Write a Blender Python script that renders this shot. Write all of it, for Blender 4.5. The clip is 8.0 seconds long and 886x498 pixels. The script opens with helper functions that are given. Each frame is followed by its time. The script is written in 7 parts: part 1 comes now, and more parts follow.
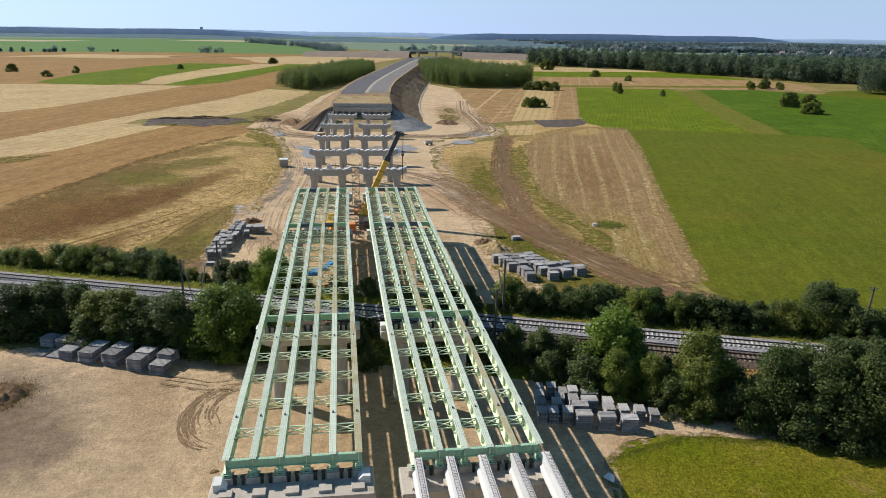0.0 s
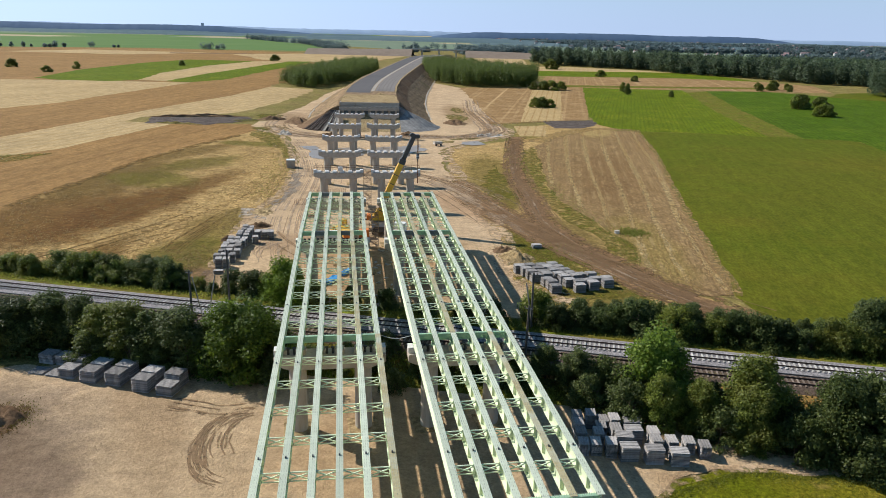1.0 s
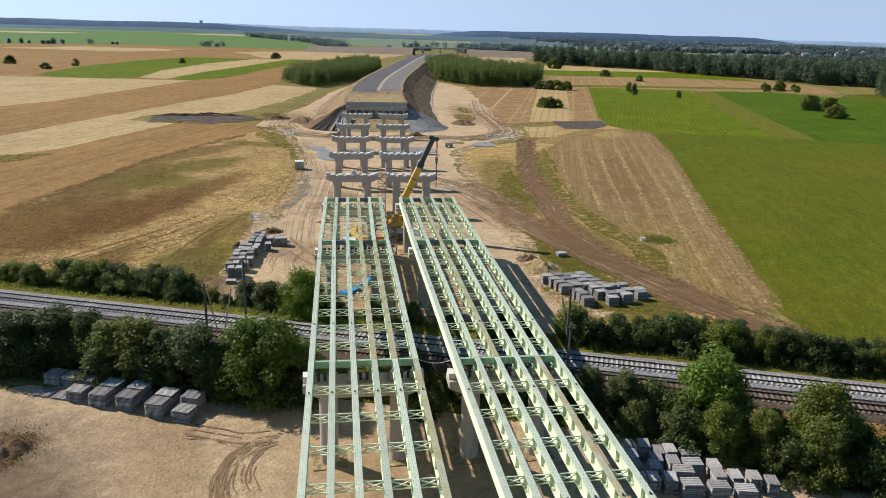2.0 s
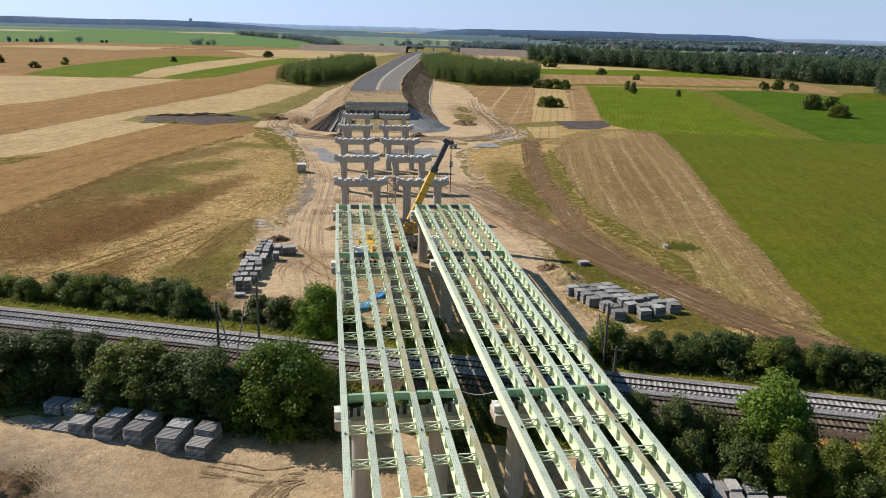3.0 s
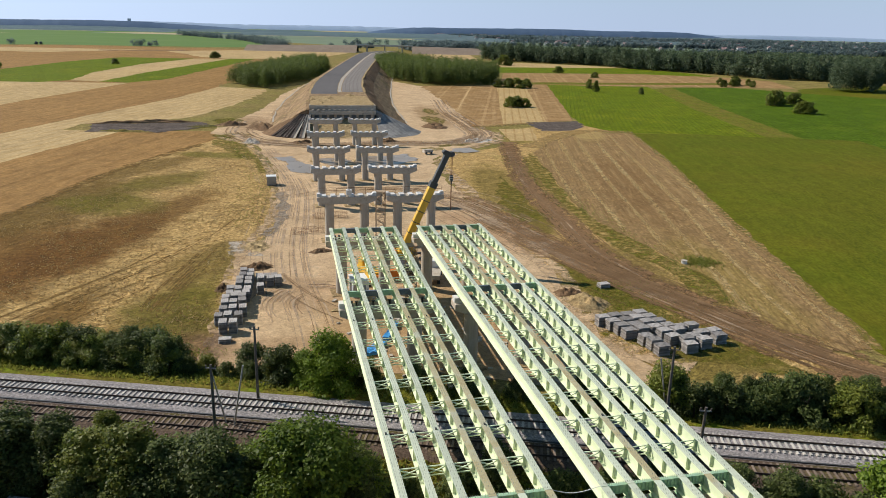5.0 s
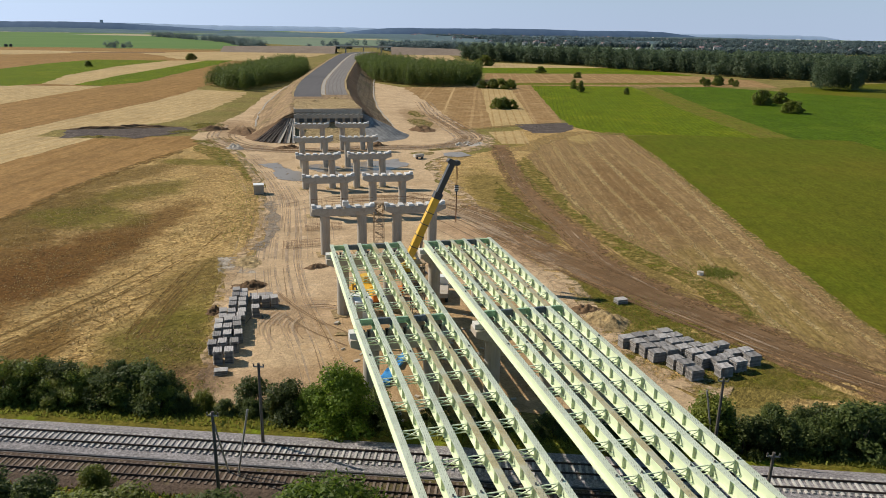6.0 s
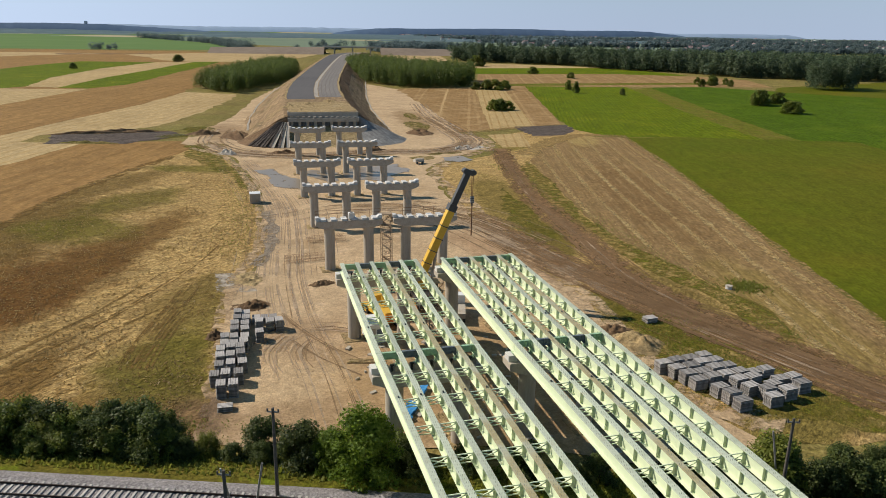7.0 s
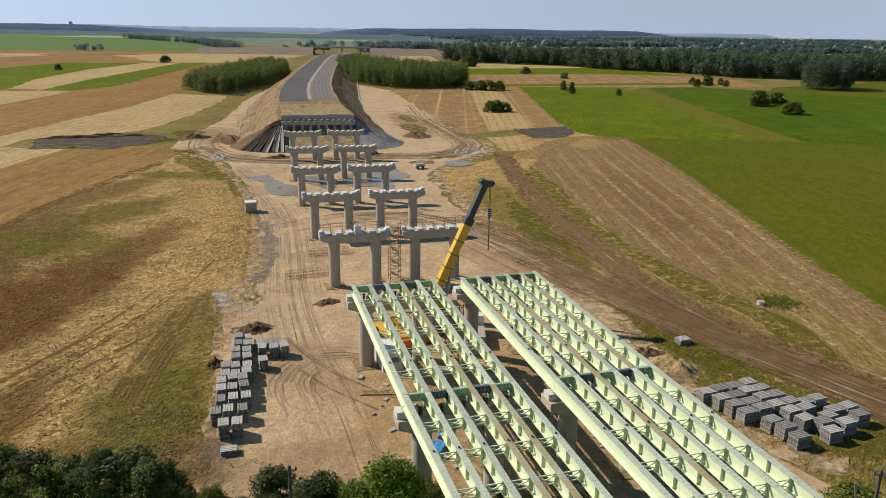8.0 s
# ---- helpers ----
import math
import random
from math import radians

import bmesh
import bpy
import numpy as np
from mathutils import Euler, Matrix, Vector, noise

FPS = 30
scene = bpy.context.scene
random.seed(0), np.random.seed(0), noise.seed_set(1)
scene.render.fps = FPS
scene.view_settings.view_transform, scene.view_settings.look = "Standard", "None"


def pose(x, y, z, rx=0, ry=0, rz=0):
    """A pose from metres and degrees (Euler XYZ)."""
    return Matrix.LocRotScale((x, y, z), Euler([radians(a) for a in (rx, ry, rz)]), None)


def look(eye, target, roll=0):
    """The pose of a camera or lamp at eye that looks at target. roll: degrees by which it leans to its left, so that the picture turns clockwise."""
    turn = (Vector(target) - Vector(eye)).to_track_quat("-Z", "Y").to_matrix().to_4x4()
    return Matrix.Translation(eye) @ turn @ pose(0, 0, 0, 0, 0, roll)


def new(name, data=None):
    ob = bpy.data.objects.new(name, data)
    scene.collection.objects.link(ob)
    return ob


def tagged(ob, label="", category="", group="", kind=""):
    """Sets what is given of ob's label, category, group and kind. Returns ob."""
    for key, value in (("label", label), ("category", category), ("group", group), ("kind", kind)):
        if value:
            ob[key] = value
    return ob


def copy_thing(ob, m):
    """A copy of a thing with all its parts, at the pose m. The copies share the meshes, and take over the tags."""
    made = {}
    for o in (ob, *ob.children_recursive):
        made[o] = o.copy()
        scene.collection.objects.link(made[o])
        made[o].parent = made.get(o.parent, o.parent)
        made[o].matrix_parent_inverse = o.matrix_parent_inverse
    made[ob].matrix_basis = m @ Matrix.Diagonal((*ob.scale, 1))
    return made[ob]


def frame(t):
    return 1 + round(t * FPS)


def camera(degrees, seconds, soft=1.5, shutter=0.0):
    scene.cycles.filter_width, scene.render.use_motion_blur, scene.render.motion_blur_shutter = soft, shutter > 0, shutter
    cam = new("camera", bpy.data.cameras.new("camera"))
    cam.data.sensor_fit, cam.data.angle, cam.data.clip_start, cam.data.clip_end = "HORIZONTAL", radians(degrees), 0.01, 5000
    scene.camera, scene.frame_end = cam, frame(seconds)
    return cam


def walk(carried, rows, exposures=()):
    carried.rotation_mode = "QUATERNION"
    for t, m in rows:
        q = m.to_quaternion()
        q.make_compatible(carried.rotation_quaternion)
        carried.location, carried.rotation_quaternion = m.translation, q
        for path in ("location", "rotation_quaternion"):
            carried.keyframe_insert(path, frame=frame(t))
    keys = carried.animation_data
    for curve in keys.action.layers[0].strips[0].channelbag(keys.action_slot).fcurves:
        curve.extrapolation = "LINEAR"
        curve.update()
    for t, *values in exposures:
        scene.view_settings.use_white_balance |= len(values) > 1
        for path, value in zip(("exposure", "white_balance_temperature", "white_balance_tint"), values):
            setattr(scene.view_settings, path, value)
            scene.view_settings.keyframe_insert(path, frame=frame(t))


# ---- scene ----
cam = camera(62.1, 8.0, 0.7)
METRES, EYE, TILT, LEAN, TURN = 66.0, 39.8, -16.5, -0.85, -6.3
ROWS = [
    (0.0, 0.0, 0.0, 0.0, 0.0, 0.0, 0.0),
    (0.5, -0.0242, 0.0482, 0.014, -0.03, -0.04, -0.25),
    (1.0, -0.0526, 0.0938, 0.0268, -0.07, -0.12, -0.46),
    (1.5, -0.0842, 0.1391, 0.0392, -0.1, -0.17, -0.64),
    (3.0, -0.1848, 0.2796, 0.079, -0.95, -0.35, -0.48),
    (3.5, -0.2178, 0.3304, 0.0936, -1.62, -0.39, -0.23),
    (4.0, -0.2497, 0.3835, 0.1084, -2.67, -0.42, 0.2),
    (4.5, -0.2806, 0.4379, 0.1246, -3.75, -0.45, 0.6),
    (6.0, -0.3631, 0.6109, 0.1772, -6.41, -0.5, 1.71),
    (6.5, -0.3867, 0.6707, 0.1949, -6.91, -0.5, 1.93),
    (7.0, -0.4084, 0.7307, 0.2128, -7.31, -0.51, 2.12),
    (7.5, -0.4286, 0.7911, 0.2303, -7.76, -0.52, 2.29),
    (8.0, -0.4471, 0.8525, 0.2486, -8.17, -0.55, 2.46),
]
walk(cam, [(t, pose(0, 0, EYE, TILT, LEAN, TURN) @ pose(METRES * x, METRES * y, METRES * z, 90 + pitch, roll, yaw)) for t, x, y, z, yaw, pitch, roll in ROWS],
     exposures=[(0.0, 0.29, 6100, 9), (3.0, 0.26, 6300, 10), (4.5, 0.23, 6480, 10), (6.5, 0.07, 6640, 9), (8.0, -0.01, 6720, 9)])

# ---- sky, sun, exposure ----
SUN_AZ, SUN_EL = -54.0, 38.0          # degrees: clockwise from +y, above the horizon
sky_world = bpy.data.worlds.new("sky")
scene.world = sky_world
sky_world.use_nodes = True
wn = sky_world.node_tree
sky = wn.nodes.new("ShaderNodeTexSky")
sky.sky_type, sky.sun_disc = "NISHITA", False
sky.sun_elevation, sky.sun_rotation = radians(SUN_EL), radians(SUN_AZ)
sky.air_density, sky.dust_density, sky.ozone_density = 1.0, 0.0, 4.0
# a deep pale haze over the horizon: low directions look up a still lower sky
sky_dir = wn.nodes.new("ShaderNodeTexCoord")
sky_xyz = wn.nodes.new("ShaderNodeSeparateXYZ")
sky_low = wn.nodes.new("ShaderNodeCombineXYZ")
sky_unit = wn.nodes.new("ShaderNodeVectorMath")
sky_unit.operation = "NORMALIZE"
wn.links.new(sky_dir.outputs["Generated"], sky_xyz.inputs[0])
wn.links.new(sky_xyz.outputs[0], sky_low.inputs[0])
wn.links.new(sky_xyz.outputs[1], sky_low.inputs[1])
wn.links.new(sky_low.outputs[0], sky_unit.inputs[0])
wn.links.new(sky_unit.outputs[0], sky.inputs[0])
# pale blue rather than yellow
chan = wn.nodes.new("ShaderNodeSeparateColor")
join = wn.nodes.new("ShaderNodeCombineColor")
wn.links.new(sky.outputs[0], chan.inputs[0])


def sky_math(kind, a, b):
    n = wn.nodes.new("ShaderNodeMath")
    n.operation = kind
    for k, v in enumerate((a, b)):
        if isinstance(v, float):
            n.inputs[k].default_value = v
        else:
            wn.links.new(v, n.inputs[k])
    return n.outputs[0]


wn.links.new(sky_math("POWER", sky_math("MAXIMUM", sky_xyz.outputs[2], 0.0), 1.6), sky_low.inputs[2])
sky_r = sky_math("MULTIPLY", chan.outputs[0], 0.74)
sky_b = sky_math("MAXIMUM", chan.outputs[2], sky_math("MULTIPLY", sky_r, 1.66))
sky_g = sky_math("MINIMUM", chan.outputs[1], sky_math("MULTIPLY", sky_math("ADD", sky_r, sky_b), 0.485))
for k, v in enumerate((sky_r, sky_g, sky_b)):
    wn.links.new(v, join.inputs[k])
wn.links.new(join.outputs[0], wn.nodes["Background"].inputs[0])
wn.nodes["Background"].inputs[1].default_value = 0.075
sun = new("sun", bpy.data.lights.new("sun", "SUN"))
sun.data.energy, sun.data.angle, sun.data.color = 5.0, radians(0.5), (1.0, 0.93, 0.82)
sun_dir = Vector((math.sin(radians(SUN_AZ)) * math.cos(radians(SUN_EL)), math.cos(radians(SUN_AZ)) * math.cos(radians(SUN_EL)), math.sin(radians(SUN_EL))))
sun.matrix_world = look(sun_dir * 300, (0, 0, 0))


# ---- materials ----
def nd(tree, kind, **inputs):
    n = tree.nodes.new("ShaderNode" + kind)
    for k, v in inputs.items():
        n.inputs[k.replace("_", " ")].default_value = v
    return n


def mixed(tree, fac, a, b):
    """A colour mix; a and b are colours or sockets."""
    n = tree.nodes.new("ShaderNodeMix")
    n.data_type = "RGBA"
    for socket, v in ((n.inputs[0], fac), (n.inputs[6], a), (n.inputs[7], b)):
        if isinstance(v, (tuple, float, int)):
            socket.default_value = (*v, 1) if isinstance(v, tuple) else v
        else:
            tree.links.new(v, socket)
    return n.outputs[2]


def ramped(tree, socket, lo, hi):
    n = tree.nodes.new("ShaderNodeMapRange")
    n.inputs[1].default_value, n.inputs[2].default_value = lo, hi
    tree.links.new(socket, n.inputs[0])
    return n.outputs[0]


def noised(tree, coord, scale, detail=5.0, rough=0.6, stretch=None):
    n = nd(tree, "TexNoise", Scale=scale, Detail=detail, Roughness=rough)
    if stretch:
        angle, sx, sy = stretch
        turn = tree.nodes.new("ShaderNodeMapping")
        turn.inputs["Rotation"].default_value = (0, 0, radians(angle))
        tree.links.new(coord, turn.inputs[0])
        m = tree.nodes.new("ShaderNodeMapping")
        m.inputs["Scale"].default_value = (sx, sy, 1)
        tree.links.new(turn.outputs[0], m.inputs[0])
        coord = m.outputs[0]
    tree.links.new(coord, n.inputs["Vector"])
    return n.outputs[0]


def surf(name, a, b, c=None, rough=0.85, big=0.05, small=1.5, bump=0.3, bump_dist=0.1, metal=0.0, lines=None, blotch=(0.35, 0.65),
         grain=0.6, rand=0.0, local=False, streak=None, patches=None, spots=None, mottle=None):
    """A material of two scales of noise between the colours a, b and c. lines: rows of (angle, period, colour, amount,
    waviness);
    streak: (angle, stretch) of the fine grain; patches: rows of (scale, colour, low, high); spots: soft-edged areas of
    another colour, rows of (x, y, across, along, angle, colour, amount); mottle: rows of (scale, amount) of clumps and
    hollows that are lighter or darker."""
    m = bpy.data.materials.new(name)
    m.use_nodes = True
    t = m.node_tree
    bsdf = t.nodes["Principled BSDF"]
    if local:
        coord = t.nodes.new("ShaderNodeTexCoord").outputs["Object"]
    else:
        coord = t.nodes.new("ShaderNodeNewGeometry").outputs["Position"]
    n1 = noised(t, coord, big, 6, 0.62)
    n2 = noised(t, coord, small, 7, 0.68, (streak[0], 1.0, streak[1]) if streak else None)
    col = mixed(t, ramped(t, n1, *blotch), a, b)
    if c:
        f = t.nodes.new("ShaderNodeMath")
        f.operation = "MULTIPLY"
        f.inputs[1].default_value = grain
        t.links.new(ramped(t, n2, 0.38, 0.68), f.inputs[0])
        col = mixed(t, f.outputs[0], col, c)
    for scale, colour, lo, hi in patches or ():
        col = mixed(t, ramped(t, noised(t, coord, scale, 8, 0.65), lo, hi), col, colour)
    for x, y, across, along, angle, colour, amount in spots or ():
        mp = t.nodes.new("ShaderNodeMapping")
        mp.vector_type = "TEXTURE"
        mp.inputs["Location"].default_value = (x, y, 0)
        mp.inputs["Rotation"].default_value = (0, 0, radians(-angle))
        mp.inputs["Scale"].default_value = (across, along, 1)
        t.links.new(coord, mp.inputs[0])
        ln = t.nodes.new("ShaderNodeVectorMath")
        ln.operation = "LENGTH"
        t.links.new(mp.outputs[0], ln.inputs[0])
        wob = t.nodes.new("ShaderNodeMath")
        wob.operation = "MULTIPLY_ADD"
        wob.inputs[1].default_value = 1.6
        t.links.new(noised(t, coord, 0.16, 8, 0.72), wob.inputs[0])
        t.links.new(ln.outputs["Value"], wob.inputs[2])
        fade = ramped(t, wob.outputs[0], 2.05, 1.5)
        fade.node.inputs[4].default_value = amount
        col = mixed(t, fade, col, colour)
    for angle, period, colour, amount, wavy, *thin in lines or ():
        mp = t.nodes.new("ShaderNodeMapping")
        mp.inputs["Rotation"].default_value = (0, 0, radians(angle))
        t.links.new(coord, mp.inputs[0])
        w = nd(t, "TexWave", Scale=0.314 / period, Distortion=wavy, Detail=3.0, Detail_Scale=1.2)
        t.links.new(mp.outputs[0], w.inputs[0])
        f = t.nodes.new("ShaderNodeMath")
        f.operation = "MULTIPLY"
        g = t.nodes.new("ShaderNodeMath")
        g.operation = "MULTIPLY"
        g.inputs[1].default_value = amount
        t.links.new(ramped(t, w.outputs[1], thin[0] if thin else 0.55, 0.97), f.inputs[0])
        t.links.new(ramped(t, noised(t, coord, 0.12 if len(thin) < 2 else thin[1], 5, 0.7), 0.3 if len(thin) < 2 else 0.45, 0.6), f.inputs[1])
        t.links.new(f.outputs[0], g.inputs[0])
        col = mixed(t, g.outputs[0], col, colour)
    for scale, amount in mottle or ():
        val = ramped(t, noised(t, coord, scale, 4, 0.75, (streak[0], 1.0, max(0.4, streak[1])) if streak else None), 0.36, 0.64)
        val.node.inputs[3].default_value, val.node.inputs[4].default_value = 1 - amount, 1 + amount
        hv = nd(t, "HueSaturation")
        t.links.new(val, hv.inputs["Value"])
        t.links.new(col, hv.inputs["Color"])
        col = hv.outputs[0]
    if rand:
        info = t.nodes.new("ShaderNodeObjectInfo")
        hsv = nd(t, "HueSaturation")
        t.links.new(ramped(t, info.outputs["Random"], 0, 1), hsv.inputs["Value"])
        hsv.inputs["Value"].default_value = 1
        mr = hsv.inputs["Value"].links[0].from_node
        mr.inputs[3].default_value, mr.inputs[4].default_value = 1 - rand, 1 + rand
        t.links.new(col, hsv.inputs["Color"])
        col = hsv.outputs[0]
    t.links.new(col, bsdf.inputs["Base Color"])
    bsdf.inputs["Roughness"].default_value = rough
    bsdf.inputs["Metallic"].default_value = metal
    bsdf.inputs["Specular IOR Level"].default_value = 0.04 if rough >= 0.75 else 0.5
    if bump:
        bp = nd(t, "Bump", Strength=bump, Distance=bump_dist)
        t.links.new(n2, bp.inputs["Height"])
        t.links.new(bp.outputs[0], bsdf.inputs["Normal"])
    return m


def broken(material, scale, lo, hi):
    """Lets the ground show through a ground mark in patches, so that it fades and breaks up."""
    t = material.node_tree
    coord = t.nodes.new("ShaderNodeNewGeometry").outputs["Position"]
    mx = t.nodes.new("ShaderNodeMixShader")
    t.links.new(ramped(t, noised(t, coord, scale, 6, 0.7), lo, hi), mx.inputs[0])
    t.links.new(t.nodes.new("ShaderNodeBsdfTransparent").outputs[0], mx.inputs[1])
    t.links.new(t.nodes["Principled BSDF"].outputs[0], mx.inputs[2])
    t.links.new(mx.outputs[0], t.nodes["Material Output"].inputs[0])
    return material


def leafy(name, dark, light, dry=None, gloss=0.55):
    """Leaves: each island has its own tint between dark and light; light passes through."""
    m = bpy.data.materials.new(name)
    m.use_nodes = True
    t = m.node_tree
    bsdf = t.nodes["Principled BSDF"]
    geo = t.nodes.new("ShaderNodeNewGeometry")
    col = mixed(t, geo.outputs["Random Per Island"], dark, light)
    n = noised(t, geo.outputs["Position"], 0.35, 4, 0.6)
    col = mixed(t, ramped(t, n, 0.42, 0.66), col, dry or light)
    info = t.nodes.new("ShaderNodeObjectInfo")
    hsv = nd(t, "HueSaturation")
    mr = nd(t, "MapRange")
    mr.inputs[3].default_value, mr.inputs[4].default_value = 0.75, 1.25
    t.links.new(info.outputs["Random"], mr.inputs[0])
    t.links.new(mr.outputs[0], hsv.inputs["Value"])
    t.links.new(col, hsv.inputs["Color"])
    t.links.new(hsv.outputs[0], bsdf.inputs["Base Color"])
    bsdf.inputs["Roughness"].default_value = gloss
    bsdf.inputs["Specular IOR Level"].default_value = 0.3
    tr = t.nodes.new("ShaderNodeBsdfTranslucent")
    t.links.new(hsv.outputs[0], tr.inputs[0])
    mx = t.nodes.new("ShaderNodeMixShader")
    mx.inputs[0].default_value = 0.48
    t.links.new(bsdf.outputs[0], mx.inputs[1])
    t.links.new(tr.outputs[0], mx.inputs[2])
    t.links.new(mx.outputs[0], t.nodes["Material Output"].inputs[0])
    return m


GRASS = surf("dry grassland", (0.22, 0.165, 0.055), (0.12, 0.112, 0.024), (0.29, 0.22, 0.085), big=0.05, small=1.2, bump=0.8, bump_dist=0.3, mottle=((0.1, 0.25), (0.5, 0.25), (2.0, 0.3)))
MEADOW = surf("dry meadow", (0.39, 0.245, 0.09), (0.30, 0.18, 0.062), (0.54, 0.38, 0.165), big=0.05, small=1.5, bump=1.0, bump_dist=0.5, streak=(50, 0.5), grain=0.8,
              patches=((0.8, (0.19, 0.11, 0.03), 0.57, 0.68), (0.1, (0.46, 0.315, 0.13), 0.53, 0.66), (0.22, (0.23, 0.15, 0.045), 0.6, 0.7)), mottle=((0.25, 0.16), (0.9, 0.28), (3.0, 0.38)),
              spots=((-68, 165, 18, 30, 15, (0.145, 0.072, 0.018), 0.9), (-54, 172, 9, 26, 20, (0.135, 0.064, 0.017), 0.9), (-45, 196, 5.5, 24, 22, (0.15, 0.078, 0.022), 0.8), (-67, 207, 11, 28, 14, (0.135, 0.082, 0.02), 0.85), (-58, 206, 13, 9, 30, (0.125, 0.108, 0.014), 0.8),
                     (-50, 229, 8, 15, 35, (0.13, 0.105, 0.017), 0.8), (-57, 250, 6, 22, 28, (0.16, 0.10, 0.028), 0.8), (-40, 268, 13, 5, 20, (0.145, 0.125, 0.02), 0.8), (-31, 154, 3.6, 17, 5, (0.16, 0.13, 0.024), 0.7), (-34, 139, 7.5, 9, 10, (0.13, 0.108, 0.018), 0.85), (-34, 130, 7, 6, 0, (0.12, 0.098, 0.02), 0.85), (-30, 124, 4, 5, 0, (0.19, 0.115, 0.06), 0.85), (-42, 123, 10, 4, 100, (0.17, 0.10, 0.03), 0.8), (-50, 133, 16, 4, 100, (0.16, 0.088, 0.024), 0.85),
                     (-33, 160, 5, 12, 15, (0.20, 0.135, 0.04), 0.7), (33, 182, 5, 12, 8, (0.15, 0.12, 0.02), 0.85), (34, 215, 8, 30, 8, (0.17, 0.125, 0.03), 0.75), (31, 138, 4, 13, -15, (0.15, 0.12, 0.02), 0.85), (33, 111, 11, 5, -20, (0.16, 0.125, 0.03), 0.85), (40, 152, 4, 18, -10, (0.17, 0.12, 0.035), 0.8), (60, 292, 8, 8, 30, (0.15, 0.125, 0.022), 0.7)))
VERGE = surf("rough green verge", (0.125, 0.13, 0.012), (0.20, 0.15, 0.032), (0.055, 0.065, 0.008), big=0.1, small=2.6, bump=0.9, bump_dist=0.35,
             patches=((0.35, (0.135, 0.165, 0.013), 0.5, 0.66),), mottle=((0.7, 0.25), (3.0, 0.3)))
WHEAT = surf("ripe cereal field", (0.275, 0.155, 0.055), (0.225, 0.124, 0.042), (0.335, 0.205, 0.08), big=0.012, small=1.1, bump=0.5, streak=(17, 0.06), grain=0.6,
             lines=((17, 9.0, (0.19, 0.10, 0.03), 0.5, 0.3, 0.86),), mottle=((0.05, 0.1), (0.4, 0.14), (1.4, 0.2)))
STUBBLE = surf("pale stubble field", (0.43, 0.305, 0.15), (0.355, 0.245, 0.115), (0.49, 0.365, 0.19), big=0.015, small=1.1, bump=0.5, streak=(17, 0.06), grain=0.6,
               lines=((17, 5.0, (0.33, 0.205, 0.07), 0.45, 0.3),), mottle=((0.05, 0.1), (0.4, 0.12), (1.4, 0.18)))
FIELD_TAN = surf("ripe field with wheel lines", (0.45, 0.30, 0.145), (0.40, 0.26, 0.12), (0.50, 0.345, 0.175), big=0.02, small=0.7, bump=0.4,
                 lines=((16.0, 14.0, (0.20, 0.115, 0.045), 0.8, 0.35, 0.985), (15.2, 17.0, (0.22, 0.125, 0.05), 0.7, 0.4, 0.99), (16.5, 2.2, (0.39, 0.25, 0.11), 0.2, 0.2)), mottle=((0.06, 0.08), (0.6, 0.16)))
FIELD_STRAW = surf("cut field with straw rows", (0.41, 0.285, 0.13), (0.365, 0.25, 0.108), (0.46, 0.335, 0.165), big=0.02, small=0.7, bump=0.4,
                   lines=((15.5, 3.4, (0.27, 0.155, 0.055), 0.75, 0.3, 0.8),), mottle=((0.1, 0.1), (0.8, 0.18)))
GREEN_CROP = surf("young green crop", (0.092, 0.102, 0.008), (0.112, 0.110, 0.009), (0.07, 0.08, 0.006), big=0.012, small=1.4, bump=0.6, grain=0.5, streak=(17, 0.15),
                  lines=((17, 4.0, (0.135, 0.13, 0.010), 0.3, 0.4), (-60, 30.0, (0.085, 0.098, 0.006), 0.3, 1.5)), patches=((0.02, (0.13, 0.112, 0.011), 0.52, 0.7), (0.004, (0.085, 0.11, 0.005), 0.5, 0.62)), mottle=((0.08, 0.08), (0.5, 0.13), (2.0, 0.18)))
LAWN = surf("rough grass", (0.165, 0.155, 0.008), (0.235, 0.185, 0.022), (0.09, 0.095, 0.006), big=0.07, small=3.0, bump=1.0, bump_dist=0.3, grain=0.8,
            patches=((0.25, (0.27, 0.19, 0.05), 0.57, 0.7), (0.05, (0.125, 0.135, 0.006), 0.5, 0.64), (1.0, (0.08, 0.09, 0.006), 0.58, 0.7)), mottle=((0.6, 0.15), (2.5, 0.3), (7.0, 0.25)))
MAIZE = surf("tall green crop", (0.115, 0.155, 0.005), (0.15, 0.175, 0.006), (0.06, 0.085, 0.005), big=0.02, small=1.4, bump=1.0, bump_dist=0.5, streak=(20, 0.3),
             lines=((20, 2.0, (0.05, 0.08, 0.005), 0.5, 0.6),), patches=((0.04, (0.165, 0.175, 0.009), 0.55, 0.7),), mottle=((0.12, 0.12), (0.6, 0.22), (1.6, 0.3)))
MAIZE_DARK = surf("dark green crop", (0.07, 0.118, 0.005), (0.088, 0.135, 0.006), (0.04, 0.07, 0.004), big=0.02, small=1.4, bump=1.0, bump_dist=0.5, streak=(20, 0.3),
                  lines=((20, 2.2, (0.038, 0.068, 0.004), 0.5, 0.6),), patches=((0.03, (0.098, 0.14, 0.007), 0.52, 0.66),), mottle=((0.12, 0.12), (0.6, 0.2), (1.6, 0.26)))
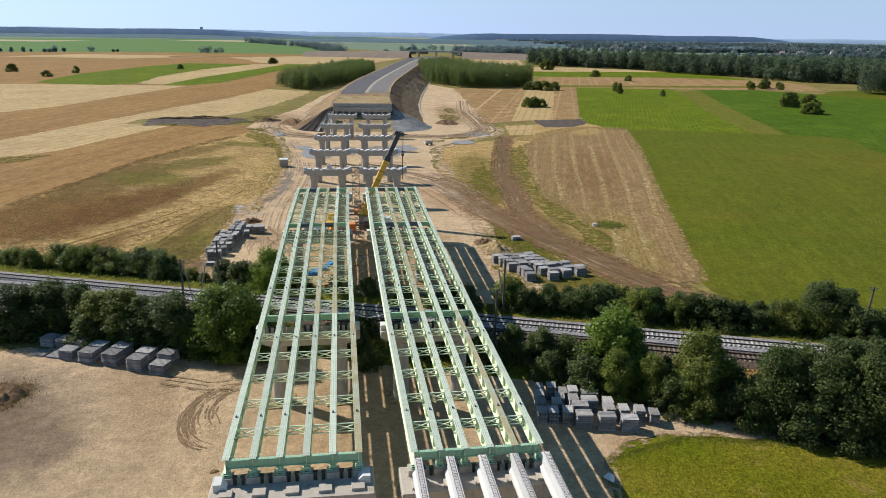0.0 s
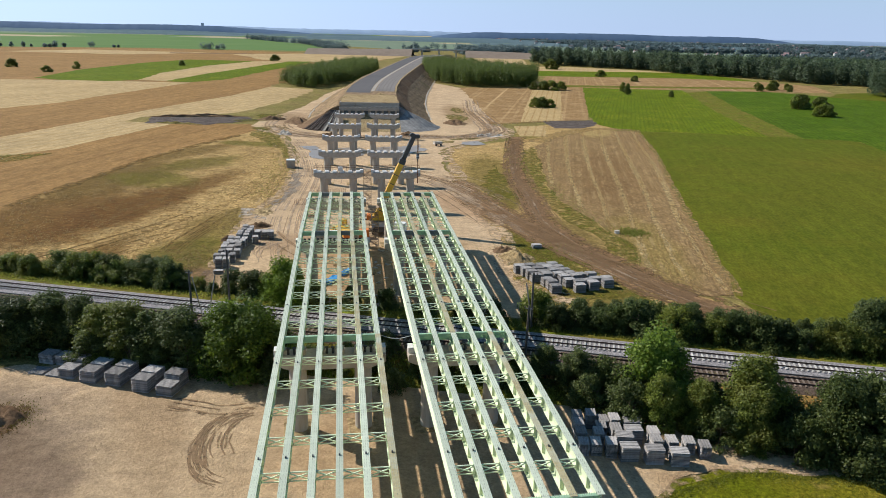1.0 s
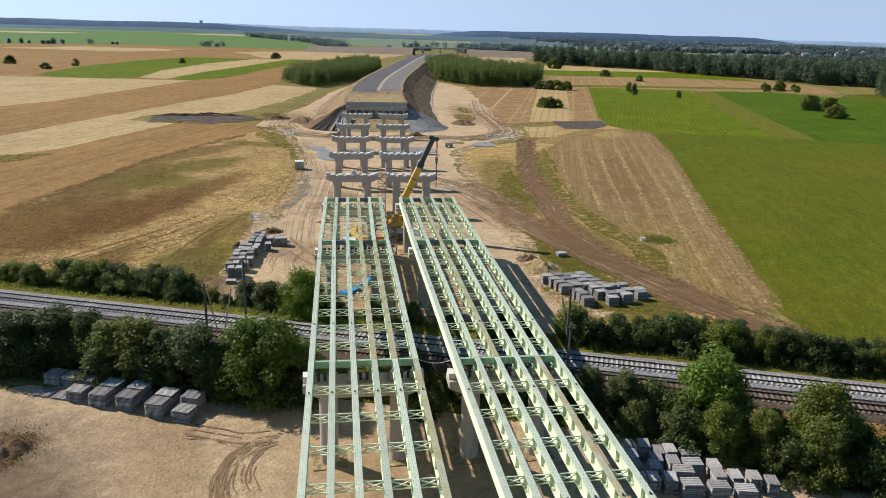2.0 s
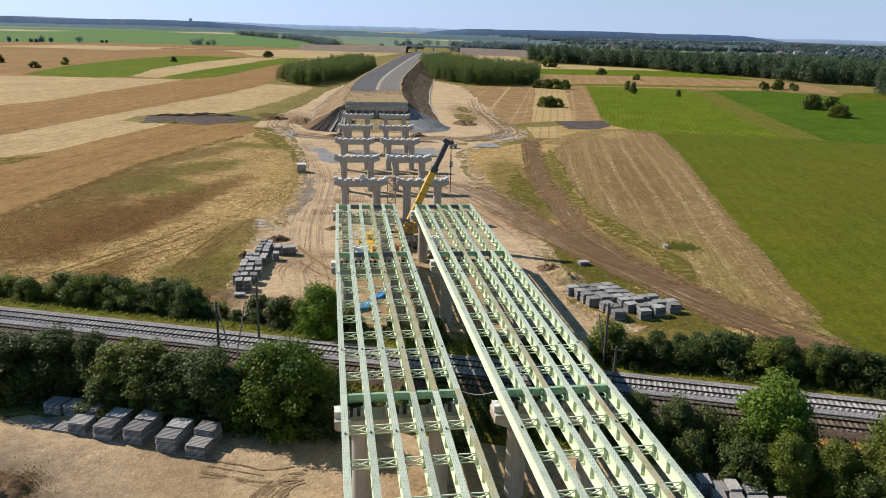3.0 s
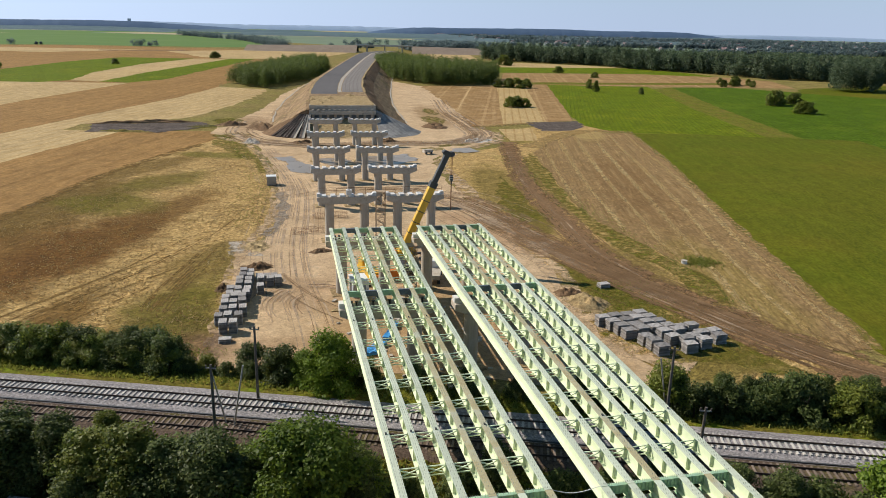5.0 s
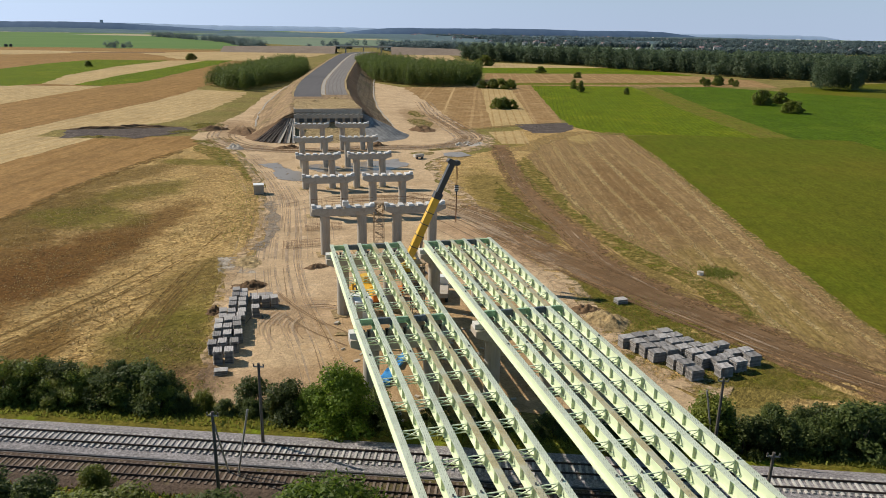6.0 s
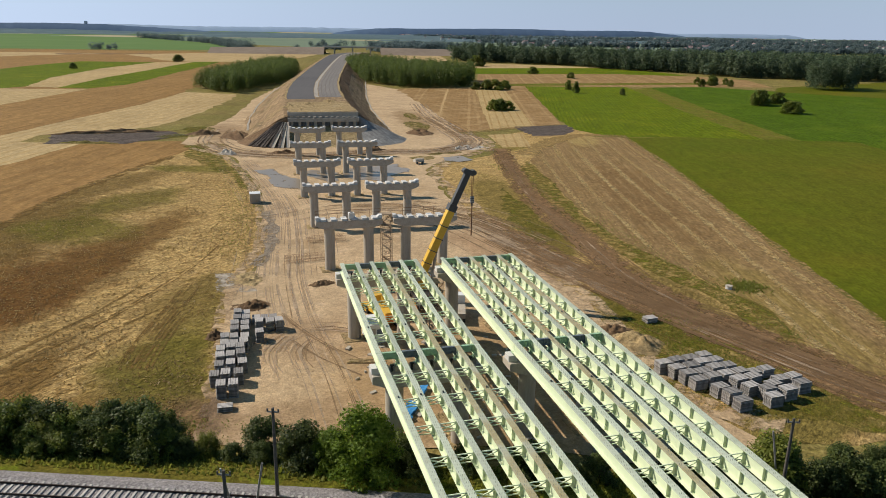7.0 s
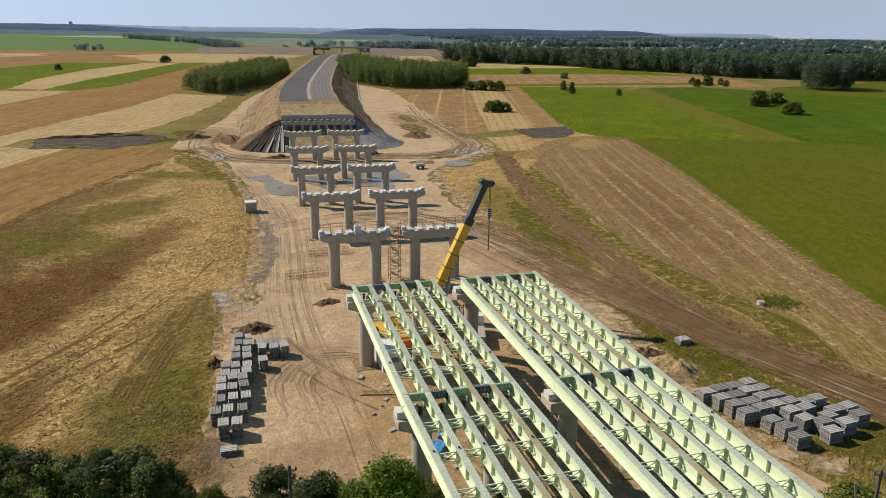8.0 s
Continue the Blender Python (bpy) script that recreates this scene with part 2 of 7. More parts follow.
ROWCROP = surf("harvested field with straw rows", (0.26, 0.167, 0.075), (0.305, 0.20, 0.092), (0.185, 0.115, 0.052), big=0.03, small=2.2, bump=0.9, bump_dist=0.3, streak=(17, 0.3), grain=0.85,
               lines=((15.5, 1.1, (0.16, 0.09, 0.034), 0.5, 0.4), (15.5, 3.3, (0.42, 0.30, 0.14), 0.4, 0.4, 0.85, 0.1)),
               patches=((0.6, (0.38, 0.255, 0.095), 0.56, 0.7), (0.15, (0.195, 0.113, 0.042), 0.56, 0.7)), mottle=((0.3, 0.14), (1.6, 0.28)),
               spots=((53, 140, 6, 26, 8, (0.25, 0.18, 0.055), 0.7), (70, 215, 9, 45, 16, (0.19, 0.11, 0.046), 0.6), (95, 306, 16, 6, 110, (0.40, 0.29, 0.11), 0.7)))
DIRT = surf("pale site soil", (0.50, 0.352, 0.21), (0.42, 0.292, 0.17), (0.59, 0.435, 0.275), big=0.05, small=2.6, bump=0.7, bump_dist=0.3, grain=0.5,
            patches=((0.05, (0.37, 0.245, 0.132), 0.56, 0.72), (0.3, (0.48, 0.35, 0.225), 0.54, 0.68), (1.1, (0.27, 0.18, 0.105), 0.59, 0.72)), mottle=((0.15, 0.12), (0.8, 0.16), (3.5, 0.16)),
            spots=((-20, 62, 30, 24, 0, (0.40, 0.285, 0.172), 0.8), (-40, 73, 10, 15, -10, (0.25, 0.18, 0.12), 0.85), (-33.5, 67.5, 4.6, 6.0, 20, (0.21, 0.145, 0.095), 0.85), (-39, 72, 6, 9, -10, (0.17, 0.115, 0.072), 0.8), (-26, 84, 18, 4, 75, (0.31, 0.21, 0.12), 0.7), (0, 125, 14, 18, 0, (0.31, 0.19, 0.088), 0.7), (-28.3, 125, 3, 5, 0, (0.18, 0.118, 0.075), 0.85), (-20, 122, 8, 5, 0, (0.33, 0.215, 0.12), 0.7), (-17, 143, 5, 8, 0, (0.34, 0.225, 0.13), 0.6), (0, 70, 12, 14, 0, (0.34, 0.215, 0.105), 0.5), (10, 140, 8, 9, 0, (0.36, 0.235, 0.12), 0.7),
                   (46, 370, 8, 40, 2, (0.26, 0.165, 0.085), 0.7), (-34, 345, 9, 22, 0, (0.26, 0.165, 0.09), 0.7), (20, 175, 5, 18, -20, (0.33, 0.20, 0.11), 0.6)))
DIRT_DARK = surf("dark churned soil and slope shade", (0.17, 0.105, 0.06), (0.24, 0.155, 0.09), (0.12, 0.072, 0.042), big=0.12, small=1.6, bump=1.0, bump_dist=0.35, mottle=((0.4, 0.2), (1.5, 0.3)))
DIRT_TRACK = surf("rutted brown soil", (0.235, 0.138, 0.068), (0.30, 0.182, 0.092), (0.165, 0.094, 0.045), big=0.12, small=2.6, bump=1.0, bump_dist=0.35, grain=0.8, mottle=((0.5, 0.16), (2.0, 0.28)))
RUT = surf("pressed wheel rut", (0.185, 0.112, 0.058), (0.235, 0.148, 0.08), (0.14, 0.083, 0.043), big=0.4, small=2.5, bump=0.8)
RUT_PALE = surf("pale wheel rut", (0.46, 0.34, 0.23), (0.38, 0.275, 0.18), (0.5, 0.38, 0.27), big=0.4, small=2.5, bump=0.8)
RUT_SOIL = surf("brown wheel mark", (0.275, 0.18, 0.102), (0.32, 0.212, 0.122), (0.215, 0.138, 0.08), big=0.4, small=2.5, bump=0.8)
RUT_DEEP = surf("deep wheel rut", (0.22, 0.145, 0.082), (0.27, 0.178, 0.104), (0.17, 0.11, 0.064), big=0.5, small=3, bump=1.0)
DIRT_SOFT = DIRT.copy()
DIRT_SOFT.name = "pale soil thinning out"
broken(DIRT_SOFT, 0.35, 0.42, 0.58)
TRACK_SOFT = DIRT_TRACK.copy()
TRACK_SOFT.name = "brown soil thinning out"
broken(TRACK_SOFT, 0.4, 0.42, 0.58)
STRAW_SOFT = surf("dry grass fringe", (0.34, 0.225, 0.09), (0.27, 0.17, 0.065), (0.43, 0.31, 0.14), big=0.2, small=2.0, bump=0.9, bump_dist=0.3, mottle=((0.7, 0.2), (2.5, 0.3)))
broken(STRAW_SOFT, 0.8, 0.35, 0.65)
STRAW_ROW = surf("loose pale straw", (0.50, 0.365, 0.17), (0.42, 0.29, 0.125), (0.58, 0.45, 0.23), big=0.3, small=2.5, bump=0.9, bump_dist=0.2, mottle=((0.8, 0.2), (3.0, 0.3)))
broken(STRAW_ROW, 0.6, 0.36, 0.62)
RUT_MEADOW = surf("flattened dark grass", (0.17, 0.10, 0.03), (0.21, 0.125, 0.04), (0.12, 0.07, 0.022), big=0.4, small=2.5, bump=1.0)
broken(RUT_MEADOW, 0.45, 0.42, 0.58)
CHALK = surf("chalky rubble", (0.46, 0.41, 0.35), (0.36, 0.31, 0.25), (0.56, 0.52, 0.46), big=0.4, small=1.5, bump=1.0, bump_dist=0.3, mottle=((0.5, 0.25), (1.6, 0.3)))
broken(RUT_DEEP, 0.5, 0.36, 0.5)
VERGE_SOFT = surf("patchy green verge", (0.145, 0.145, 0.014), (0.20, 0.155, 0.035), (0.085, 0.085, 0.011), big=0.15, small=2.6, bump=0.9, bump_dist=0.35, mottle=((0.7, 0.25), (3.0, 0.3)))
broken(VERGE_SOFT, 0.5, 0.36, 0.66)
DUST = surf("dusty gravel", (0.40, 0.345, 0.28), (0.31, 0.26, 0.205), (0.48, 0.42, 0.35), big=0.3, small=2.0, bump=0.6, mottle=((0.6, 0.15), (2.0, 0.2)))
broken(DUST, 0.3, 0.4, 0.55)
DUST_DARK = surf("dark dusty gravel", (0.25, 0.20, 0.15), (0.18, 0.14, 0.105), (0.33, 0.28, 0.22), big=0.3, small=2.5, bump=1.0, mottle=((0.6, 0.25), (2.0, 0.3)))
broken(DUST_DARK, 0.5, 0.38, 0.55)
# far ground: distance haze is painted into the base colours
FAR_GREEN = surf("haze-tinted green plain", (0.155, 0.205, 0.13), (0.19, 0.225, 0.15), (0.12, 0.165, 0.125), big=0.004, small=0.03, bump=0)
FAR_LIME = surf("haze-tinted green field", (0.105, 0.175, 0.052), (0.125, 0.19, 0.06), big=0.006, small=0.03, bump=0)
FAR_TAN = surf("haze-tinted stubble field", (0.40, 0.325, 0.20), (0.35, 0.285, 0.175), (0.44, 0.36, 0.23), big=0.006, small=0.03, bump=0)
for m_ in (RUT_PALE, RUT_SOIL):
    broken(m_, 0.1, 0.4, 0.62)
GRAVEL = surf("grey gravel", (0.17, 0.15, 0.135), (0.23, 0.205, 0.185), (0.10, 0.09, 0.08), big=0.3, small=6.0, bump=1.0, bump_dist=0.1)
DITCH = surf("dark ditch lining", (0.105, 0.082, 0.07), (0.15, 0.118, 0.098), (0.055, 0.046, 0.04), big=0.2, small=2.0, bump=1.0, bump_dist=0.3, grain=0.8, mottle=((0.3, 0.25), (1.2, 0.35)))
BALLAST = surf("railway ballast", (0.29, 0.265, 0.262), (0.35, 0.32, 0.315), (0.16, 0.145, 0.142), big=0.25, small=5.0, bump=1.0, bump_dist=0.12, grain=0.8, mottle=((1.2, 0.12), (4.0, 0.35)))
BALLAST_OLD = surf("rusty old ballast", (0.115, 0.08, 0.06), (0.15, 0.108, 0.08), (0.07, 0.05, 0.038), big=0.25, small=5.0, bump=1.0, bump_dist=0.12, grain=0.8, patches=((0.25, (0.10, 0.085, 0.03), 0.5, 0.65),), mottle=((1.2, 0.15), (4.0, 0.35)))
RAIL = surf("rail steel", (0.07, 0.05, 0.042), (0.10, 0.07, 0.055), (0.05, 0.04, 0.035), rough=0.55, metal=0.6, big=2, small=9, bump=0.1, local=True)
SLEEPER = surf("pale concrete sleeper", (0.46, 0.43, 0.39), (0.37, 0.345, 0.315), (0.53, 0.50, 0.46), big=1, small=8, bump=0.3, rand=0.22, local=True)
SLEEPER_OLD = surf("brown stained sleeper", (0.19, 0.145, 0.115), (0.145, 0.108, 0.085), (0.26, 0.21, 0.17), big=1, small=8, bump=0.3, rand=0.35, local=True)
CONCRETE = surf("weathered concrete", (0.44, 0.385, 0.315), (0.36, 0.312, 0.255), (0.52, 0.46, 0.385), big=0.6, small=3.5, bump=0.25, bump_dist=0.03, local=True,
                patches=((1.3, (0.27, 0.23, 0.185), 0.56, 0.74), (0.5, (0.33, 0.27, 0.20), 0.55, 0.7)))
CONCRETE_PALE = surf("new pale concrete", (0.62, 0.60, 0.57), (0.54, 0.52, 0.49), (0.7, 0.68, 0.65), big=0.6, small=4, bump=0.2, bump_dist=0.03, local=True, rand=0.08)
SLAB = surf("stacked concrete slab", (0.34, 0.314, 0.30), (0.23, 0.212, 0.202), (0.52, 0.485, 0.452), rough=0.8, big=0.9, small=5, bump=0.4, bump_dist=0.03, local=True, rand=0.35)
EMBANK = surf("eroded embankment soil", (0.27, 0.18, 0.10), (0.20, 0.132, 0.073), (0.37, 0.265, 0.16), big=0.08, small=1.5, bump=1.0, bump_dist=0.4, grain=0.8, streak=(90, 0.4), lines=((8, 2.6, (0.16, 0.105, 0.06), 0.55, 1.2, 0.6),),
              patches=((0.06, (0.19, 0.15, 0.055), 0.54, 0.68), (0.4, (0.165, 0.105, 0.058), 0.57, 0.7)), mottle=((0.2, 0.15), (0.8, 0.28)))
MEDIAN = surf("gravel median", (0.36, 0.32, 0.27), (0.27, 0.235, 0.195), (0.46, 0.42, 0.36), big=0.15, small=2.0, bump=0.6, bump_dist=0.1, grain=0.8)
MINT = surf("pale green steel paint", (0.70, 0.77, 0.53), (0.64, 0.71, 0.48), (0.75, 0.81, 0.59), rough=0.5, big=0.35, small=3.0, bump=0.05, bump_dist=0.01, local=True,
            patches=((0.9, (0.54, 0.61, 0.42), 0.6, 0.78),), grain=0.4)
# deeper than the girder green: the diaphragms' shade is in the colour
MINT_DEEP = surf("green diaphragm paint with shade", (0.36, 0.54, 0.34), (0.42, 0.60, 0.40), (0.30, 0.46, 0.28), rough=0.5, big=0.7, small=3.0, bump=0.1, bump_dist=0.01, local=True)
SLATE = surf("slate primer paint", (0.13, 0.16, 0.19), (0.18, 0.21, 0.24), (0.10, 0.12, 0.15), rough=0.55, big=0.7, small=3.0, bump=0.1, local=True)
FLANGE = surf("bare dusty flange", (0.50, 0.54, 0.415), (0.42, 0.455, 0.34), (0.58, 0.615, 0.495), rough=0.65, big=0.5, small=5.0, bump=0.3, bump_dist=0.02, local=True,
              patches=((0.22, (0.38, 0.29, 0.16), 0.57, 0.7), (0.5, (0.40, 0.44, 0.32), 0.55, 0.7), (1.4, (0.33, 0.26, 0.15), 0.64, 0.74)), rand=0.15)
FLANGE_RUST = surf("rust-stained flange", (0.42, 0.37, 0.22), (0.33, 0.27, 0.14), (0.50, 0.46, 0.31), rough=0.75, big=0.4, small=5.0, bump=0.3, bump_dist=0.02, local=True,
                   patches=((0.18, (0.44, 0.45, 0.35), 0.48, 0.6),))
STUD = surf("steel stud", (0.44, 0.45, 0.38), (0.34, 0.33, 0.27), rough=0.6, metal=0.3, bump=0, local=True)
BLACK = surf("black rubber", (0.02, 0.02, 0.02), (0.035, 0.035, 0.035), rough=0.6, bump=0.1, local=True)
YELLOW = surf("yellow machine paint", (0.70, 0.41, 0.03), (0.62, 0.35, 0.03), (0.74, 0.47, 0.08), rough=0.4, big=0.8, small=4, bump=0.03, local=True, grain=0.3)
ORANGE = surf("orange machine paint", (0.70, 0.20, 0.02), (0.62, 0.17, 0.02), rough=0.45, bump=0.03, local=True)
DARKSTEEL = surf("dark boom steel", (0.035, 0.035, 0.038), (0.06, 0.06, 0.06), (0.09, 0.085, 0.08), rough=0.45, big=0.8, small=4, bump=0.05, local=True, grain=0.3)
STEEL = surf("galvanised steel", (0.40, 0.38, 0.35), (0.30, 0.27, 0.23), rough=0.5, metal=0.5, bump=0.1, local=True)
RUSTY = surf("rusty steel", (0.20, 0.10, 0.055), (0.28, 0.16, 0.09), (0.13, 0.07, 0.045), rough=0.8, big=1, small=5, bump=0.2, local=True)
SCAFFOLD = surf("dusty scaffold steel", (0.34, 0.25, 0.165), (0.42, 0.32, 0.22), (0.24, 0.165, 0.11), rough=0.8, big=1, small=5, bump=0.2, local=True)
WHITE = surf("white sheet paint", (0.72, 0.72, 0.70), (0.62, 0.62, 0.60), (0.78, 0.78, 0.77), rough=0.45, big=0.5, small=3, bump=0.05, local=True)
BLUE = surf("blue plastic", (0.03, 0.20, 0.50), (0.04, 0.26, 0.58), (0.10, 0.35, 0.65), rough=0.45, big=0.7, small=2, bump=0.2, local=True)
POLEC = surf("dark pole concrete", (0.115, 0.10, 0.088), (0.15, 0.135, 0.118), (0.08, 0.07, 0.06), big=0.8, small=5, bump=0.2, local=True)
BARK = surf("bark", (0.09, 0.065, 0.045), (0.14, 0.11, 0.08), (0.06, 0.045, 0.03), big=1, small=7, bump=0.6, local=True)
ASPHALT = surf("new asphalt", (0.10, 0.094, 0.096), (0.125, 0.116, 0.116), (0.15, 0.138, 0.134), big=0.03, small=1.2, bump=0.2, bump_dist=0.02, streak=(10, 0.03), grain=0.7, patches=((0.3, (0.15, 0.135, 0.125), 0.58, 0.75),))
BASECOURSE = surf("road base course", (0.15, 0.135, 0.13), (0.19, 0.172, 0.16), (0.27, 0.24, 0.215), big=0.05, small=1.2, bump=0.3, bump_dist=0.05, streak=(10, 0.03), grain=0.9)
SLOPE_GREY = surf("grey paved slope", (0.25, 0.24, 0.225), (0.29, 0.28, 0.265), (0.19, 0.18, 0.17), big=0.2, small=2.0, bump=0.5, lines=((-35, 1.8, (0.15, 0.142, 0.135), 0.6, 0.3, 0.75),), mottle=((0.4, 0.15), (1.5, 0.18)))
WATER = surf("muddy puddle water", (0.24, 0.185, 0.13), (0.29, 0.225, 0.16), rough=0.28, big=0.09, small=0.5, bump=0.02)
broken(WATER, 0.3, 0.33, 0.42)
LEAF_DARK = leafy("dark hedge leaves", (0.03, 0.05, 0.014), (0.17, 0.20, 0.052), (0.09, 0.118, 0.03))
LEAF_MID = leafy("willow leaves", (0.05, 0.08, 0.012), (0.24, 0.28, 0.045), (0.19, 0.20, 0.034))
LEAF_BRIGHT = leafy("bright green leaves", (0.055, 0.10, 0.011), (0.22, 0.30, 0.03), (0.13, 0.19, 0.02))
LEAF_WOOD = leafy("wood leaves", (0.05, 0.085, 0.02), (0.22, 0.275, 0.058), (0.13, 0.17, 0.036))
# blue-grey distance haze is put into this leaf colour
LEAF_HAZE = leafy("haze-tinted far leaves", (0.095, 0.135, 0.145), (0.15, 0.195, 0.185), (0.12, 0.165, 0.165))
LEAF_GRASS = leafy("tall grass blades", (0.12, 0.14, 0.02), (0.32, 0.33, 0.06), (0.24, 0.24, 0.045))
LEAF_STRAW = leafy("dry straw stalks", (0.26, 0.155, 0.055), (0.60, 0.45, 0.22), (0.46, 0.32, 0.135))
LEAF_RUST = leafy("rusty weeds", (0.09, 0.055, 0.018), (0.22, 0.15, 0.042), (0.15, 0.14, 0.03))
# bluer than the near woods, with some haze painted in
LEAF_FAR = leafy("far wood leaves", (0.035, 0.062, 0.04), (0.15, 0.195, 0.09), (0.085, 0.12, 0.058))
# far bridge ramps and town: colours dulled by painted haze
HAZE_SOIL = surf("haze-tinted grey-brown soil", (0.25, 0.19, 0.145), (0.31, 0.245, 0.185), (0.20, 0.155, 0.125), big=0.05, small=0.3, bump=0)
ROOF_RED = surf("haze-tinted tile roof", (0.29, 0.19, 0.18), (0.24, 0.19, 0.19), rough=0.8, bump=0, local=True, rand=0.3)
PLASTER = surf("haze-tinted pale plaster", (0.34, 0.34, 0.35), (0.42, 0.42, 0.42), rough=0.8, bump=0, local=True, rand=0.2)
STRAW = surf("dry straw and soil", (0.36, 0.26, 0.13), (0.26, 0.175, 0.088), (0.45, 0.345, 0.19), big=0.3, small=1.6, bump=1.0, bump_dist=0.4, mottle=((0.35, 0.2), (1.4, 0.3)))
RUSTGRASS = surf("reddish dry grass", (0.32, 0.17, 0.05), (0.21, 0.13, 0.035), (0.38, 0.23, 0.08), big=0.3, small=2.0, bump=0.8, bump_dist=0.2, mottle=((0.6, 0.25), (2.5, 0.35)))
# ---- mesh helpers ----
class Shape:
    """Collects boxes, prisms and tubes and turns them into one mesh."""

    def __init__(self):
        self.v, self.f, self.mi, self.sm = [], [], [], []

    def add(self, verts, faces, mi=0, smooth=False):
        o = len(self.v)
        self.v += [tuple(p) for p in verts]
        self.f += [tuple(o + i for i in q) for q in faces]
        self.mi += [mi] * len(faces)
        self.sm += [smooth] * len(faces)
        return self

    def box(self, c, s, rz=0.0, mi=0, taper=1.0):
        x, y, z = (k / 2 for k in s)
        co, si = math.cos(radians(rz)), math.sin(radians(rz))
        pts = []
        for dz, k in ((-z, 1.0), (z, taper)):
            for dx, dy in ((-x, -y), (x, -y), (x, y), (-x, y)):
                dx, dy = dx * k, dy * k
                pts.append((c[0] + dx * co - dy * si, c[1] + dx * si + dy * co, c[2] + dz))
        return self.add(pts, [(3, 2, 1, 0), (4, 5, 6, 7), (0, 1, 5, 4), (1, 2, 6, 5), (2, 3, 7, 6), (3, 0, 4, 7)], mi)

    def prism(self, poly, a, b, axis="y", mi=0):
        """Extrude a polygon, given in the two other axes, from a to b along the axis."""
        n = len(poly)
        put = {"y": lambda p, k: (p[0], k, p[1]), "x": lambda p, k: (k, p[0], p[1]), "z": lambda p, k: (p[0], p[1], k)}[axis]
        pts = [put(p, a) for p in poly] + [put(p, b) for p in poly]
        faces = [(i, (i + 1) % n, n + (i + 1) % n, n + i) for i in range(n)] + [tuple(range(n))[::-1], tuple(range(n, 2 * n))]
        return self.add(pts, faces, mi)

    def tube(self, p, q, r, n=6, r2=None, mi=0, smooth=True, caps=True):
        p, q = Vector(p), Vector(q)
        d = (q - p).normalized()
        u = d.orthogonal().normalized()
        w = d.cross(u)
        r2 = r if r2 is None else r2
        pts = []
        for c, k in ((p, r), (q, r2)):
            pts += [c + (u * math.cos(2 * math.pi * i / n) + w * math.sin(2 * math.pi * i / n)) * k for i in range(n)]
        self.add(pts, [(i, (i + 1) % n, n + (i + 1) % n, n + i) for i in range(n)], mi, smooth)
        if caps:
            self.add(pts, [tuple(range(n))[::-1], tuple(range(n, 2 * n))], mi)
        return self

    def bar(self, p, q, w, h=None, mi=0):
        """A square bar from p to q."""
        return self.tube(p, q, w * 0.707, 4, mi=mi, smooth=False)

    def mesh(self, name, *mats):
        me = bpy.data.meshes.new(name)
        me.from_pydata(self.v, [], self.f)
        for m in mats:
            me.materials.append(m)
        me.polygons.foreach_set("material_index", self.mi)
        me.polygons.foreach_set("use_smooth", self.sm)
        bm = bmesh.new()
        bm.from_mesh(me)
        bmesh.ops.recalc_face_normals(bm, faces=bm.faces)
        bm.to_mesh(me)
        bm.free()
        return me


def part(name, mesh, parent, label="", at=None):
    """Links a mesh as one object under a thing or a part."""
    ob = new(name, mesh)
    ob.parent = parent
    if at is not None:
        ob.matrix_basis = at
    if label:
        ob["label"] = label
    return ob


def thing(name, m, label, category, group="", kind=""):
    ob = new(name)
    ob.empty_display_size = 0.2
    ob.matrix_basis = m
    return tagged(ob, label, category, group, kind)


def numpy_mesh(name, verts, faces, *mats):
    """A mesh of quads or triangles from arrays."""
    me = bpy.data.meshes.new(name)
    n, k = faces.shape
    me.vertices.add(len(verts))
    me.vertices.foreach_set("co", np.asarray(verts, dtype=np.float32).ravel())
    me.loops.add(n * k)
    me.loops.foreach_set("vertex_index", faces.astype(np.int32).ravel())
    me.polygons.add(n)
    me.polygons.foreach_set("loop_start", np.arange(0, n * k, k, dtype=np.int32))
    me.update(calc_edges=True)
    for m in mats:
        me.materials.append(m)
    return me


SHEETS = []


def sheet(name, corners, z, material, label, category="field", jitter=0.6, step=4.0, closed=True):
    """A flat patch of ground with a slightly uneven outline."""
    pts = []
    z += 0.0015 * (len(SHEETS) % 9)
    SHEETS.append(name)
    n = len(corners)
    for i in range(n):
        a, b = Vector(corners[i]), Vector(corners[(i + 1) % n])
        k = max(1, min(60, int((b - a).length / step)))
        for j in range(k):
            p = a.lerp(b, j / k)
            d = noise.noise_vector(Vector((p.x * 0.11, p.y * 0.11, z * 40))) * jitter * 1.5 + noise.noise_vector(Vector((p.x * 0.5, p.y * 0.5, 3.0))) * jitter
            pts.append((p.x + d.x, p.y + d.y, z))
    me = bpy.data.meshes.new(name)
    me.from_pydata(pts, [], [tuple(range(len(pts)))])
    me.materials.append(material)
    if me.polygons[0].normal.z < 0:
        me.flip_normals()
    return tagged(new(name, me), label, category, kind="structure")


